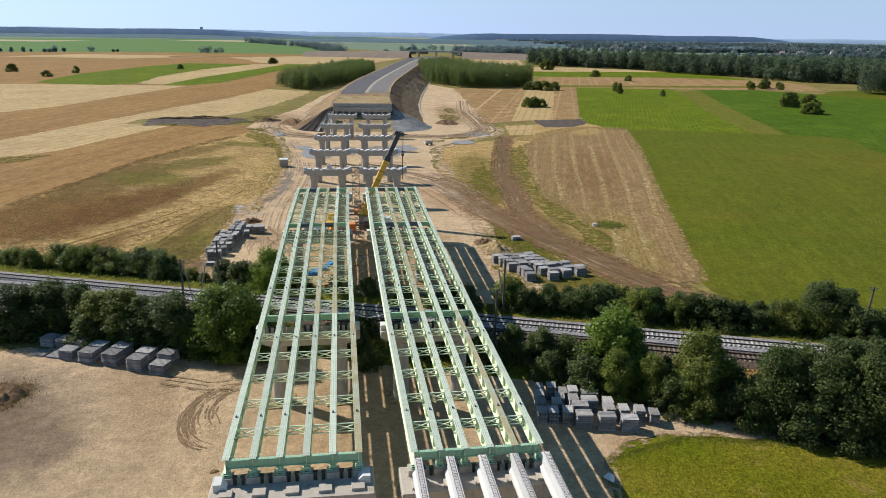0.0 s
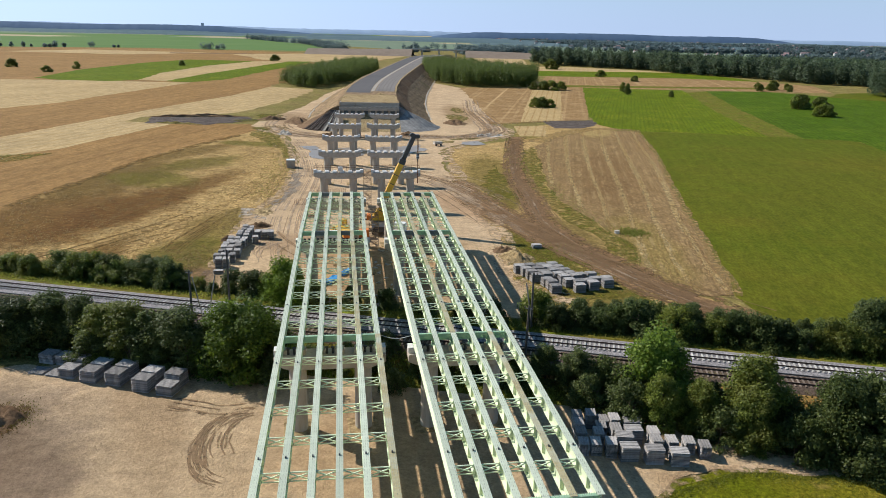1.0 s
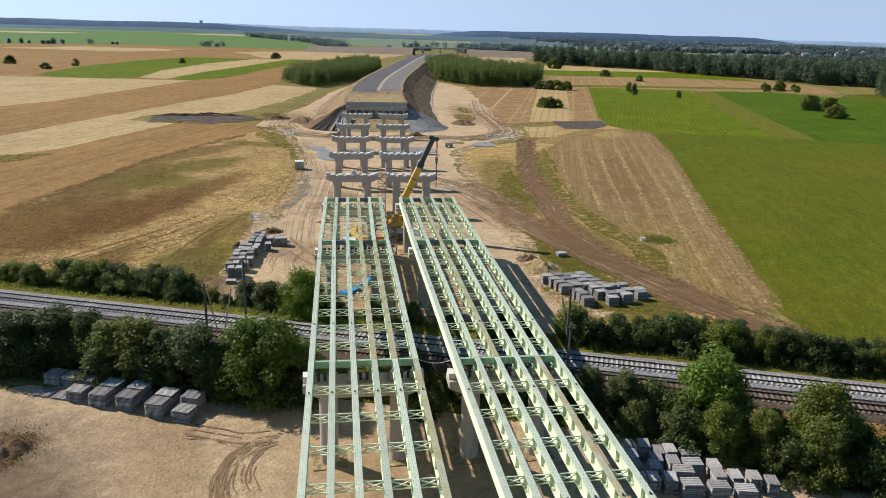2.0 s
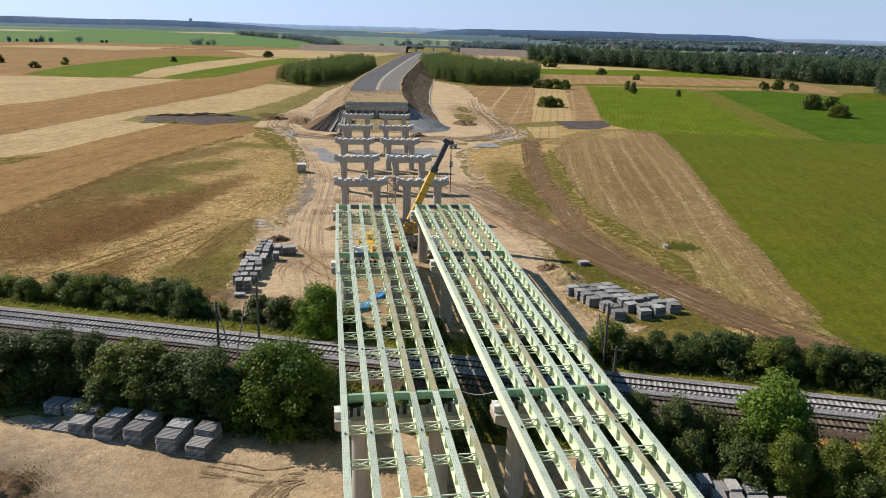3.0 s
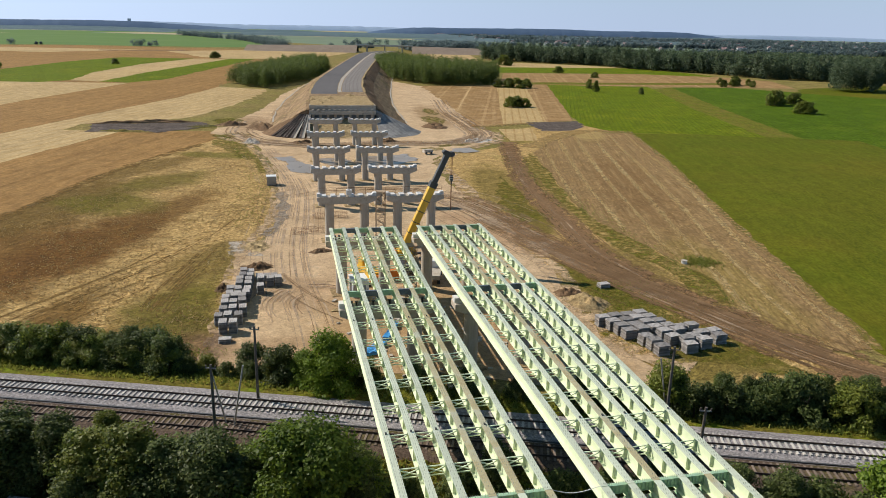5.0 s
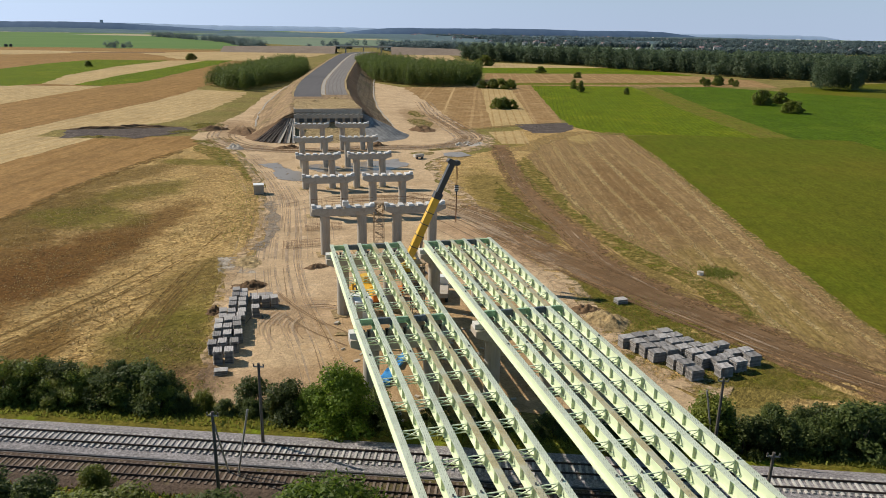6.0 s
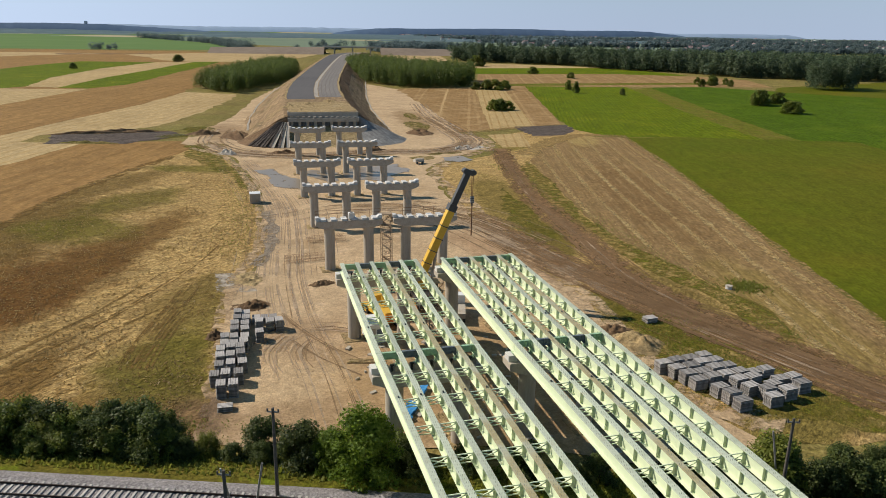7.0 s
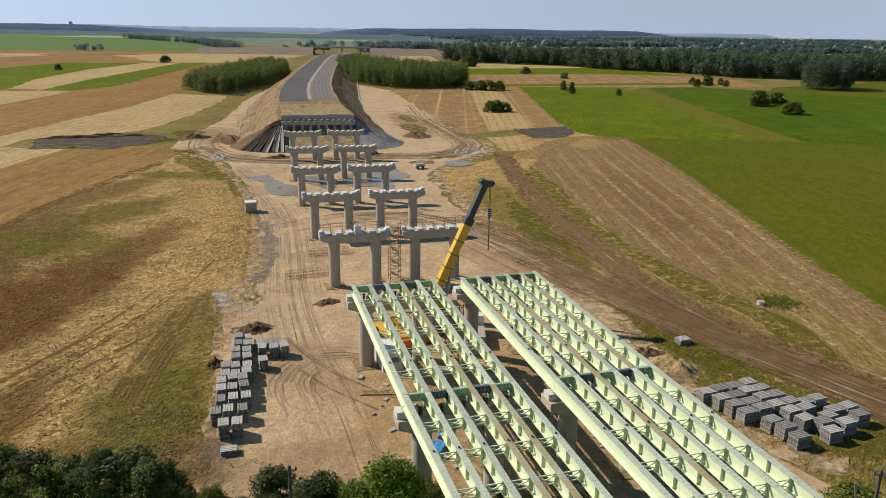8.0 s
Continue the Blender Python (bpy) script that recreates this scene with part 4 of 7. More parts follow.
emb = Shape()
ys = [318 + 3 * i for i in range(100)] + [618 + 12 * i for i in range(36)]
ACROSS = [(-1.0, 0.0), (-0.84, 0.15), (-0.68, 0.36), (-0.52, 0.44), (-0.36, 0.64), (-0.2, 0.84), (-0.07, 0.97), (0.0, 1.0)]


STEEP = [(-1.0, 0.0), (-0.86, 0.13), (-0.7, 0.29), (-0.55, 0.44), (-0.38, 0.62), (-0.22, 0.79), (-0.1, 0.92), (0.0, 1.0)]


def bank_row(y):
    """Points across the embankment: a rough ledged slope, the flat top, a steeper slope."""
    x, z = road_at(y)
    wl = 16.5 + 1.6 * noise.noise((y * 0.03, 0, 0)) + 1.0 * noise.noise((y * 0.15, 0, 0))
    wr = 15.5 + 1.2 * noise.noise((y * 0.03, 5, 0)) + 0.8 * noise.noise((y * 0.15, 5, 0))
    out = []
    for u, h in ACROSS:
        lump = 0.0 if u in (-1.0, 0.0) else 0.55 * noise.noise((u * 9, y * 0.11, 1)) + 0.3 * noise.noise((u * 17, y * 0.35, 2))
        out.append((x - 12.3 + wl * u, y, z * h + lump))
    for u, h in STEEP[::-1]:
        lump = 0.0 if u in (-1.0, 0.0) else 0.45 * noise.noise((u * 9, y * 0.11, 6)) + 0.25 * noise.noise((u * 17, y * 0.35, 7))
        out.append((x + 12.3 - wr * u, y, z * h + lump))
    return out


sect = [bank_row(y) for y in ys]
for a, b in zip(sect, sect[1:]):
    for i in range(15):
        # upper rows of the steep side take dark soil as painted shade
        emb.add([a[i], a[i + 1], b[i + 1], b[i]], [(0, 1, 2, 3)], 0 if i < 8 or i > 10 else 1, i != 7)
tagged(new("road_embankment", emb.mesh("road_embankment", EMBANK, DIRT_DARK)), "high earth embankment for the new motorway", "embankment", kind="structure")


def lane(name, o1, o2, y1, y2, dz, material, label, wob=0.0):
    s = Shape()
    row = []
    n = int((y2 - y1) / 8)
    for i in range(n + 1):
        y = y1 + (y2 - y1) * i / n
        x, z = road_at(y)
        d = wob * noise.noise((y * 0.08, o1, 0))
        row.append(((x + o1 + d, y, z + dz), (x + o2 + d, y, z + dz)))
    for a, b in zip(row, row[1:]):
        s.add([a[0], a[1], b[1], b[0]], [(0, 1, 2, 3)])
    return tagged(new(name, s.mesh(name, material)), label, "road", kind="structure")


lane("road", -11.6, 0.0, 366, 1020, 0.03, ASPHALT, "dark new asphalt carriageway on the embankment")
lane("road", 2.2, 11.6, 374, 1020, 0.03, BASECOURSE, "grey unfinished carriageway with tyre marks")
lane("median_strip", 0.3, 1.9, 374, 1020, 0.05, MEDIAN, "pale gravel strip between the carriageways", 0.3)
for o in (3.5, 5.4, 7.3, 9.2):
    lane("tyre_marks", o, o + 0.45, 374, 700, 0.045, GRAVEL, "dusty tyre marks on the base course", 0.25)
sheet("top_soil", [(-11, 319), (13.4, 319), (14.5, 372), (11, 376), (3, 370), (-9.5, 366)], 0.0, STRAW, "rough straw-coloured soil behind the abutment", "soil", jitter=0.6, step=2).location.z = 9.85
lane("soil_ledge", -12.5, -11.7, 366, 1020, 0.06, STRAW, "pale soil shoulder along the carriageway", 0.5)
lane("soil_ledge", 11.7, 12.6, 374, 1020, 0.06, STRAW, "pale soil shoulder along the base course", 0.5)
lane("drain_channel", 27.6, 28.3, 326, 640, -9.6, MEDIAN, "pale drain channel along the embankment's foot", 0.5)
lane("drain_channel", -27.4, -26.7, 340, 560, -8.6, MEDIAN, "grey drain channel on the embankment's slope", 0.5)

# front slope with quarter cones at its corners
cone = Shape()
N = 14
for side, cx in ((-1, -11.2), (1, 13.6)):
    for i in range(N):
        for j in range(6):
            def at(i_, j_):
                a = radians(90) * i_ / N
                r = 17.5 * j_ / 6
                zz = (8.4 - 3.2 * math.cos(a) ** 2) * (1 - j_ / 6)
                return (cx + side * r * math.sin(a), 318 - r * math.cos(a), zz + 0.02 + 0.25 * noise.noise((cx + r * 0.4, a * 5, 2)))
            cone.add([at(i, j), at(i + 1, j), at(i + 1, j + 1), at(i, j + 1)], [(0, 1, 2, 3)], 0 if side < 0 else 1, True)
cone.add([(-11.2, 318, 5.2), (13.6, 318, 5.2), (13.6, 300.5, 0.02), (-11.2, 300.5, 0.02)], [(0, 1, 2, 3)], 2)
tagged(new("abutment_slope", cone.mesh("abutment_slope", DIRT_DARK, SLOPE_GREY, STRAW)), "soil and grey paved slope under the abutment", "slope", kind="structure")

# ---- railway ----
TR = pose(0, 99.4, 0, 0, 0, math.degrees(math.atan(-0.322)))
bank = Shape().prism([(-15, 0.0), (-9, 0.75), (-6.4, 1.0), (4.0, 1.0), (6, 0.7), (9, 0.0)], -260, 260, "x")
ob = new("railway_bank", bank.mesh("railway_bank", VERGE))
ob.matrix_basis = TR
tagged(ob, "low grassy bank that carries the railway", "bank", kind="structure")
ob = new("ballast_bed", Shape().prism([(-2.75, 0.9), (-2.3, 1.32), (1.9, 1.44), (3.5, 0.9)], -260, 260, "x").mesh("ballast_bed", BALLAST))
ob.matrix_basis = TR
tagged(ob, "clean grey ballast bed under the newer track", "ballast", kind="structure")
ob = new("ballast_bed", Shape().prism([(-7.2, 0.9), (-6.0, 1.2), (-2.72, 1.24), (-2.4, 0.9)], -260, 260, "x").mesh("ballast_bed", BALLAST_OLD))
ob.matrix_basis = TR
tagged(ob, "rusty brown ballast bed under the older track", "ballast", kind="structure")
ob = new("cable_trough", Shape().box((0, -2.55, 1.33), (520, 0.16, 0.12)).mesh("cable_trough", DARKSTEEL))
ob.matrix_basis = TR
tagged(ob, "thin dark cable trough between the tracks", "cable trough", kind="structure")
rusty = Shape()
for x0, n in ((20, 36), (-48, 26)):
    edge_w = [9.3 + 1.4 * noise.noise((i * 0.6, x0, 0)) for i in range(n + 1)]
    for i in range(n):
        a, b = x0 + i, x0 + i + 1
        rusty.add([(a, -edge_w[i], 0.75 - (edge_w[i] - 9) * 0.125 + 0.04), (b, -edge_w[i + 1], 0.75 - (edge_w[i + 1] - 9) * 0.125 + 0.04), (b, -7.1, 0.97), (a, -7.1, 0.97)], [(0, 1, 2, 3)])
ob = new("rusty_grass", rusty.mesh("rusty_grass", RUSTGRASS))
ob.matrix_basis = TR
tagged(ob, "strip of reddish dry grass beside the old track", "grass", kind="structure")

rail_profile = [(-0.07, 0), (0.07, 0), (0.07, 0.02), (0.012, 0.04), (0.012, 0.11), (0.036, 0.125), (0.036, 0.16), (-0.036, 0.16), (-0.036, 0.125), (-0.012, 0.11), (-0.012, 0.04), (-0.07, 0.02)]
rail_mesh = Shape().prism(rail_profile, -260, 260, "x").mesh("rail", RAIL)
for off, base, mat, colour, label in ((0.0, 1.42, SLEEPER, "pale concrete", "newer railway track on pale concrete sleepers"), (-4.25, 1.22, SLEEPER_OLD, "stained", "older railway track on stained brown sleepers")):
    track = thing("railway_track", TR @ pose(0, off, base), label, "railway track")
    sl = Shape().prism([(-0.14, -0.12), (0.14, -0.12), (0.10, 0.06), (-0.10, 0.06)], -1.3, 1.3, "y").mesh("sleeper", mat)
    for k in range(-150, 150):
        part("sleeper", sl, track, at=pose(k * 0.6, rng.uniform(-0.03, 0.03), rng.uniform(-0.01, 0.01), 0, 0, rng.uniform(-0.6, 0.6)))
    rest = Shape()
    for k in list(range(-430, -150)) + list(range(150, 430)):
        rest.box((k * 0.6, 0, -0.03), (0.22, 2.6, 0.18))
    tagged(part("sleepers", rest.mesh("sleepers", mat), track), kind="stuff")
    for s in (-0.7525, 0.7525):
        part("rail", rail_mesh, track, at=pose(0, s, 0.06))


# ---- viaduct ----
PIER_Y = [47.3, 75.1, 114.6, 142.1, 170.9, 198.9, 226.7, 255.4, 285.5]
DECKS = {"left": [-5.2, -5.9, -6.95, -7.25, -7.6, -8.0, -8.3, -7.8, -6.5], "right": [8.27, 7.35, 6.3, 5.8, 5.2, 4.6, 4.3, 5.0, 6.4]}
TOP, DEPTH, CAP = 10.35, 1.12, 8.5
OFFS = [-4.72 + 1.888 * i for i in range(6)]


def heading(xs, i):
    a, b = max(i - 1, 0), min(i + 1, len(xs) - 1)
    return -math.degrees(math.atan2(xs[b] - xs[a], PIER_Y[b] - PIER_Y[a]))


# piers
def cap_mesh(length, width):
    """A hammerhead cap beam with sloping soffits and chamfered top edges; its top is at z = 0."""
    s = Shape()
    h = length / 2
    s.prism([(-h, -0.08), (-h + 0.08, 0), (h - 0.08, 0), (h, -0.08), (h, -0.75), (h - 1.5, -1.35), (-h + 1.5, -1.35), (-h, -0.75)], -width / 2, width / 2, "y")
    return s.mesh("cap", CONCRETE)


column_mesh = Shape().tube((0, 0, 0), (0, 0, 1), 0.86, 28).mesh("column", CONCRETE)
cap_std, cap_wide = cap_mesh(11.0, 2.1), cap_mesh(11.6, 3.4)
# plinths below girders get darker concrete than bare seats, as painted shade
plinth_mesh = Shape().box((0, 0, 0.25), (0.95, 0.95, 0.5), taper=0.96).mesh("bearing_plinth", CONCRETE)
seat_mesh = Shape().box((0, 0, 0.25), (0.95, 0.95, 0.5), taper=0.96).mesh("bearing_plinth", CONCRETE_PALE)
bearing_mesh = Shape().box((0, 0, 0.03), (0.6, 0.6, 0.06)).tube((0, 0, 0.06), (0, 0, 0.15), 0.24, 14, mi=1).box((0, 0, 0.16), (0.55, 0.55, 0.03)).mesh("bearing", MINT_DEEP, BLACK)
stop_mesh = Shape().prism([(-0.45, 0), (0.45, 0), (0.45, 0.28), (0.1, 0.58), (-0.45, 0.58)], -0.55, 0.55, "y").mesh("stop_block", CONCRETE_PALE)
footing_mesh = Shape().prism([(-1.6, -1.6), (1.6, -1.6), (1.6, 1.6), (-1.6, 1.6)], -0.5, 0.16, "z").mesh("footing", STRAW)
damper_mesh = Shape().tube((0, 0, 0), (0, 0, 0.62), 0.12, 10).box((0, 0, 0.66), (0.34, 0.34, 0.08)).mesh("damper", BLACK)


def pier(side, i):
    xs = DECKS[side]
    steel = i < 4
    top = CAP if steel else 8.6
    label = "grey concrete pier carrying pale green steel girders" if steel else "bare concrete pier with pale bearing blocks"
    p = thing("bridge_pier", pose(xs[i], PIER_Y[i], 0, 0, 0, heading(xs, i)), label, "bridge pier", "viaduct piers")
    part("cap", cap_wide if i == 0 else cap_std, p, at=pose(0, -0.7 if i == 0 else 0, top))
    for cx in (-3.25, 3.25):
        part("column", column_mesh, p, at=Matrix.Translation((cx, 0, 0.05)) @ Matrix.Diagonal((1, 1, top - 1.35, 1)))
        part("footing", footing_mesh, p, at=pose(cx, 0, 0, 0, 0, 4))
    if steel:
        for o in OFFS:
            b = part("bearing_plinth", plinth_mesh, p, at=pose(o, 0.15 if i == 0 else 0, top))
            part("bearing", bearing_mesh, b, "green bearing with black rubber pot", at=pose(0, 0, 0.5))
        for k, o in enumerate(OFFS[:-1]):
            if k % 2 == 0 or i in (0, 2):
                part("damper", damper_mesh, p, "black rubber shock stop", at=pose(o + 0.62, -0.25, top))
                part("damper", damper_mesh, p, "black rubber shock stop", at=pose(o + 1.2, -0.25, top))
        if i == 0:
            for k in range(5):
                part("bearing_plinth", plinth_mesh, p, at=pose(-4.6 + 2.3 * k, -1.55, top) @ Matrix.Diagonal((1, 0.9, 0.4, 1)))
    else:
        for k in range(6):
            part("bearing_plinth", seat_mesh, p, at=pose(-4.25 + 1.7 * k, 0, top) @ Matrix.Diagonal((0.95, 1.9, 0.55, 1)))
    if not (i == 0 and side == "right"):
        part("stop_block", stop_mesh, p, at=pose(-5.05, -0.55 if i == 0 else 0, top))
        part("stop_block", stop_mesh, p, at=pose(5.05, -0.55 if i == 0 else 0, top, 0, 0, 180))
    return p


for side in ("left", "right"):
    for i in range(9):
        pier(side, i)


# steel spans
def girder_mesh(L, outer):
    """An I girder: local y along it, its top at z = 0. The top flange takes its own material."""
    d = DEPTH
    s = Shape()
    s.box((0, L / 2, -0.022), (0.52, L, 0.044), mi=1)
    s.box((0, L / 2, -d / 2), (0.022, L, d - 0.09))
    s.box((0, L / 2, -d + 0.025), (0.5, L, 0.05))
    return s


def studs(L, gap=0.42):
    s = Shape()
    k = int(L / gap)
    for j in range(k):
        for o in (-0.17, 0.0, 0.17):
            y = 0.2 + j * gap
            s.tube((o, y, 0.0), (o, y, 0.13), 0.016, 3, smooth=False, caps=False)
    return s.mesh("shear_studs", STUD)


stiff_two = Shape().box((-0.13, 0, -0.56), (0.22, 0.02, 1.0)).box((0.13, 0, -0.56), (0.22, 0.02, 1.0)).mesh("stiffener", MINT)
stiff_one = Shape().box((0.13, 0, -0.56), (0.22, 0.02, 1.0)).mesh("stiffener", MINT)
frame_bars = Shape()
W = 1.888 - 0.06
for a, b in (((-W / 2, 0, -0.22), (W / 2, 0, -0.22)), ((-W / 2, 0, -0.92), (W / 2, 0, -0.92)), ((-W / 2, 0.03, -0.24), (W / 2, 0.03, -0.9)), ((-W / 2, -0.03, -0.9), (W / 2, -0.03, -0.24))):
    frame_bars.bar(a, b, 0.075)
for sx in (-1, 1):
    for zz in (-0.26, -0.88):
        frame_bars.box((sx * (W / 2 - 0.12), 0, zz), (0.26, 0.016, 0.3))
frame_bars = frame_bars.mesh("cross_frame", MINT)


def diaphragm(material, label_comb=True):
    """A ribbed cross girder between two girders, with a comb of studs on its top flange."""
    s = Shape()
    w = 1.888 - 0.04
    s.box((0, 0, -0.47), (w, 0.02, 0.62))
    s.box((0, 0, -0.15), (w, 0.3, 0.03)).box((0, 0, -0.79), (w, 0.26, 0.03))
    for k in range(7):
        s.box((-w / 2 + (k + 0.5) * w / 7, -0.05, -0.47), (0.018, 0.09, 0.6))
    for sx in (-1, 1):
        s.prism([(sx * w / 2, -1.07), (sx * w / 2, -0.78), (sx * (w / 2 - 0.42), -0.78), (sx * (w / 2 - 0.16), -1.07)], -0.012, 0.012, "y")
    for k in range(11):
        s.tube((-w / 2 + 0.1 + k * (w - 0.2) / 10, 0, -0.14), (-w / 2 + 0.1 + k * (w - 0.2) / 10, 0, 0.06), 0.016, 4, mi=1, smooth=False)
    return s.mesh("diaphragm", material, STUD)


dia_green, dia_slate = diaphragm(MINT_DEEP), diaphragm(SLATE)
lug_mesh = Shape().box((0, 0, 0.06), (0.12, 0.16, 0.12)).mesh("lifting_lug", DARKSTEEL)
RUSTED = {("left", 0): (5,), ("left", 1): (4, 3), ("left", 2): (3,), ("right", 0): (4,), ("right", 1): (2,), ("right", 2): (2, 4)}
STATIONS = (5, 8, 5)
for side in ("left", "right"):
    xs = DECKS[side]
    for i in range(3):
        x0, y0, x1, y1 = xs[i], PIER_Y[i], xs[i + 1], PIER_Y[i + 1]
        L = math.hypot(x1 - x0, y1 - y0)
        span = thing("steel_bridge_span", pose(x0, y0, TOP - DEPTH, 0, 0, -math.degrees(math.atan2(x1 - x0, y1 - y0))),
                     "pale green steel girder span with cross bracing, no deck slab", "bridge span", "steel viaduct spans")
        base = girder_mesh(L - 0.03, False)
        plain, rust = base.mesh("girder", MINT, FLANGE), base.mesh("girder", MINT, FLANGE_RUST)
        comb = studs(L - 0.4)
        n = STATIONS[i]
        for k, o in enumerate(OFFS):
            rusty_one = k in RUSTED[(side, i)]
            gd = part("girder", rust if rusty_one else plain, span, "pale green girder with rust-stained top flange" if rusty_one else "", at=pose(o, 0.015, DEPTH))
            tagged(part("shear_studs", comb, gd), kind="stuff")
            for j in range(2 * n + 1):
                y = (j + 1) * L / (2 * n + 2)
                if k == 0:
                    part("stiffener", stiff_one, gd, at=pose(0, y, 0))
                elif k == 5:
                    part("stiffener", stiff_one, gd, at=pose(0, y, 0, 0, 0, 180))
                else:
                    part("stiffener", stiff_two, gd, at=pose(0, y, 0))
            for y in (L * 0.22, L * 0.78):
                part("lifting_lug", lug_mesh, gd, at=pose(0, y, 0))
        for k in range(5):
            o = (OFFS[k] + OFFS[k + 1]) / 2
            for j in range(n):
                part("cross_frame", frame_bars, span, at=pose(o, (j + 1) * L / (n + 1), DEPTH))
            slate = k % 2 == 1
            part("diaphragm", dia_slate if slate and i >= 2 else dia_green, span, "slate-grey diaphragm" if slate and i >= 2 else "", at=pose(o, 0.25, DEPTH))
            if i == 2:
                part("diaphragm", dia_slate if slate else dia_green, span, "slate-grey diaphragm" if slate else "", at=pose(o, L - 0.25, DEPTH))

# concrete beams behind the right steel deck
xs = DECKS["right"]
beam = Shape().prism([(-0.36, 0), (0.36, 0), (0.36, 0.25), (0.17, 0.45), (0.17, 1.3), (0.3, 1.42), (0.3, 1.5), (-0.3, 1.5), (-0.3, 1.42), (-0.17, 1.3), (-0.17, 0.45), (-0.36, 0.25)], -27.2, 0.0, "y").mesh("concrete_beam", CONCRETE_PALE)
loops = Shape()
for j in range(150):
    y = -0.2 - j * 0.18
    for o in (-0.16, 0.16):
        loops.bar((o, y, 1.5), (o, y, 1.72), 0.014)
    loops.bar((-0.16, y, 1.72), (0.16, y, 1.72), 0.014)
for o in (-0.16, 0.16):
    loops.bar((o, -27, 1.71), (o, -0.1, 1.71), 0.014)
loops = loops.mesh("stirrups", RUSTY)
for k in range(5):
    bm_ = new("concrete_beam", beam)
    bm_.matrix_basis = pose(8.45 - 4.72 + 2.36 * k, 46.6, 8.7, 0, 0, 1.5)
    tagged(bm_, "pale precast concrete beam with rusty stirrups on top", "bridge beam", "precast beams")
    tagged(part("stirrups", loops, bm_, "rusty steel stirrup loops"), kind="stuff")
for side in ("left", "right"):
    p = thing("bridge_pier", pose(-4.6 if side == "left" else 8.9, 18.8, 0, 0, 0, 1.5), "grey concrete pier at the near yard", "bridge pier", "viaduct piers")
    part("cap", cap_std, p, at=pose(0, 0, CAP))
    for cx in (-3.25, 3.25):
        part("column", column_mesh, p, at=Matrix.Translation((cx, 0, 0.05)) @ Matrix.Diagonal((1, 1, CAP - 1.35, 1)))

# far abutment
ab = thing("bridge_abutment", pose(1.2, 317.0, 0, 0, 0, -2.5), "wide concrete abutment at the embankment's end", "abutment")
part("cap_beam", Shape().prism([(-12.4, 6.7), (12.4, 6.7), (12.4, 8.0), (-12.4, 8.0)], -1.1, 1.1, "y").mesh("cap_beam", CONCRETE), ab)
part("back_wall", Shape().box((0, 1.3, 8.6), (24.8, 0.4, 2.6)).mesh("back_wall", CONCRETE), ab)
for sx in (-1, 1):
    part("wing_wall", Shape().box((sx * 12.2, 4.2, 8.2), (0.4, 6.0, 3.2)).mesh("wing_wall", CONCRETE), ab)
for k in range(9):
    part("column", Shape().box((-11 + 2.75 * k, 0.2, 4.6), (0.95, 1.2, 4.4)).mesh("column", CONCRETE), ab)
# dark slab added behind the columns for the shade in the openings
part("infill_wall", Shape().box((0, 1.0, 5.4), (24, 0.2, 3.0)).mesh("infill_wall", SLATE), ab)
for k in range(12):
    part("bearing_plinth", plinth_mesh, ab, at=pose(-11 + 2.0 * k, -0.3, 8.0))


# ---- stacks of concrete slabs ----
def slab_mesh(sx, sy, n):
    """One layer of a stack: a slab with deep ribs on a thin web; the ribs run along y."""
    w = sx / n
    top = []
    for k in range(n):
        a = -sx / 2 + k * w
        top += [(a + 0.028, 0.074), (a + 0.033, 0.12), (a + w - 0.033, 0.12), (a + w - 0.028, 0.074)]
    poly = [(-sx / 2 + 0.028, 0.066)] + top + [(sx / 2 - 0.028, 0.066)]
    return Shape().prism(poly[::-1], -sy / 2, sy / 2, "y").mesh("slab", SLAB)


SLABS = {"long": slab_mesh(1.08, 1.55, 4), "wide": slab_mesh(1.32, 1.72, 5), "big": slab_mesh(1.8, 1.95, 8)}
rng = random.Random(11)


def slab_stack(x, y, rz, layers, kind, group, label):
    st = thing("slab_stack", pose(x, y, 0.02, 0, 0, rz + rng.uniform(-4, 4)), label, "slab stack", group)
    for k in range(layers):
        part("slab", SLABS[kind], st, at=pose(rng.uniform(-0.03, 0.03), rng.uniform(-0.04, 0.04), 0.125 * k, 0, 0, rng.uniform(-0.8, 0.8)))
    return st


G1 = [(-25.4, 150.6), (-24.3, 150.5), (-23.0, 149.6), (-21.9, 149.6), (-20.7, 149.5), (-22.6, 147.2), (-21.2, 147.0), (-20.0, 146.8), (-25.4, 148.7), (-24.3, 148.7), (-25.7, 146.5), (-24.4, 146.5),
      (-25.7, 144.6), (-24.4, 144.7), (-22.6, 143.6), (-26.8, 142.3), (-25.7, 142.3), (-24.4, 142.5), (-26.8, 140.5), (-25.7, 140.5), (-24.5, 140.7), (-27.2, 138.8), (-26.0, 139.2), (-24.9, 138.9),
      (-27.2, 136.9), (-26.0, 137.2), (-24.8, 137.1), (-27.2, 134.6), (-25.9, 134.6), (-24.6, 134.9), (-27.6, 132.1), (-26.4, 132.1), (-25.0, 132.0), (-26.8, 129.1), (-25.5, 129.1)]
for k, (x, y) in enumerate(G1):
    slab_stack(x, y, 2, 8 if k in (2, 3, 4) else rng.choice((12, 13, 13, 14)), "long", "slab stacks beside the meadow", "stack of grey concrete slabs on bare soil")
slab_stack(-26.3, 125.9, 90, 5, "long", "slab stacks beside the meadow", "low stack of grey concrete slabs lying crosswise")

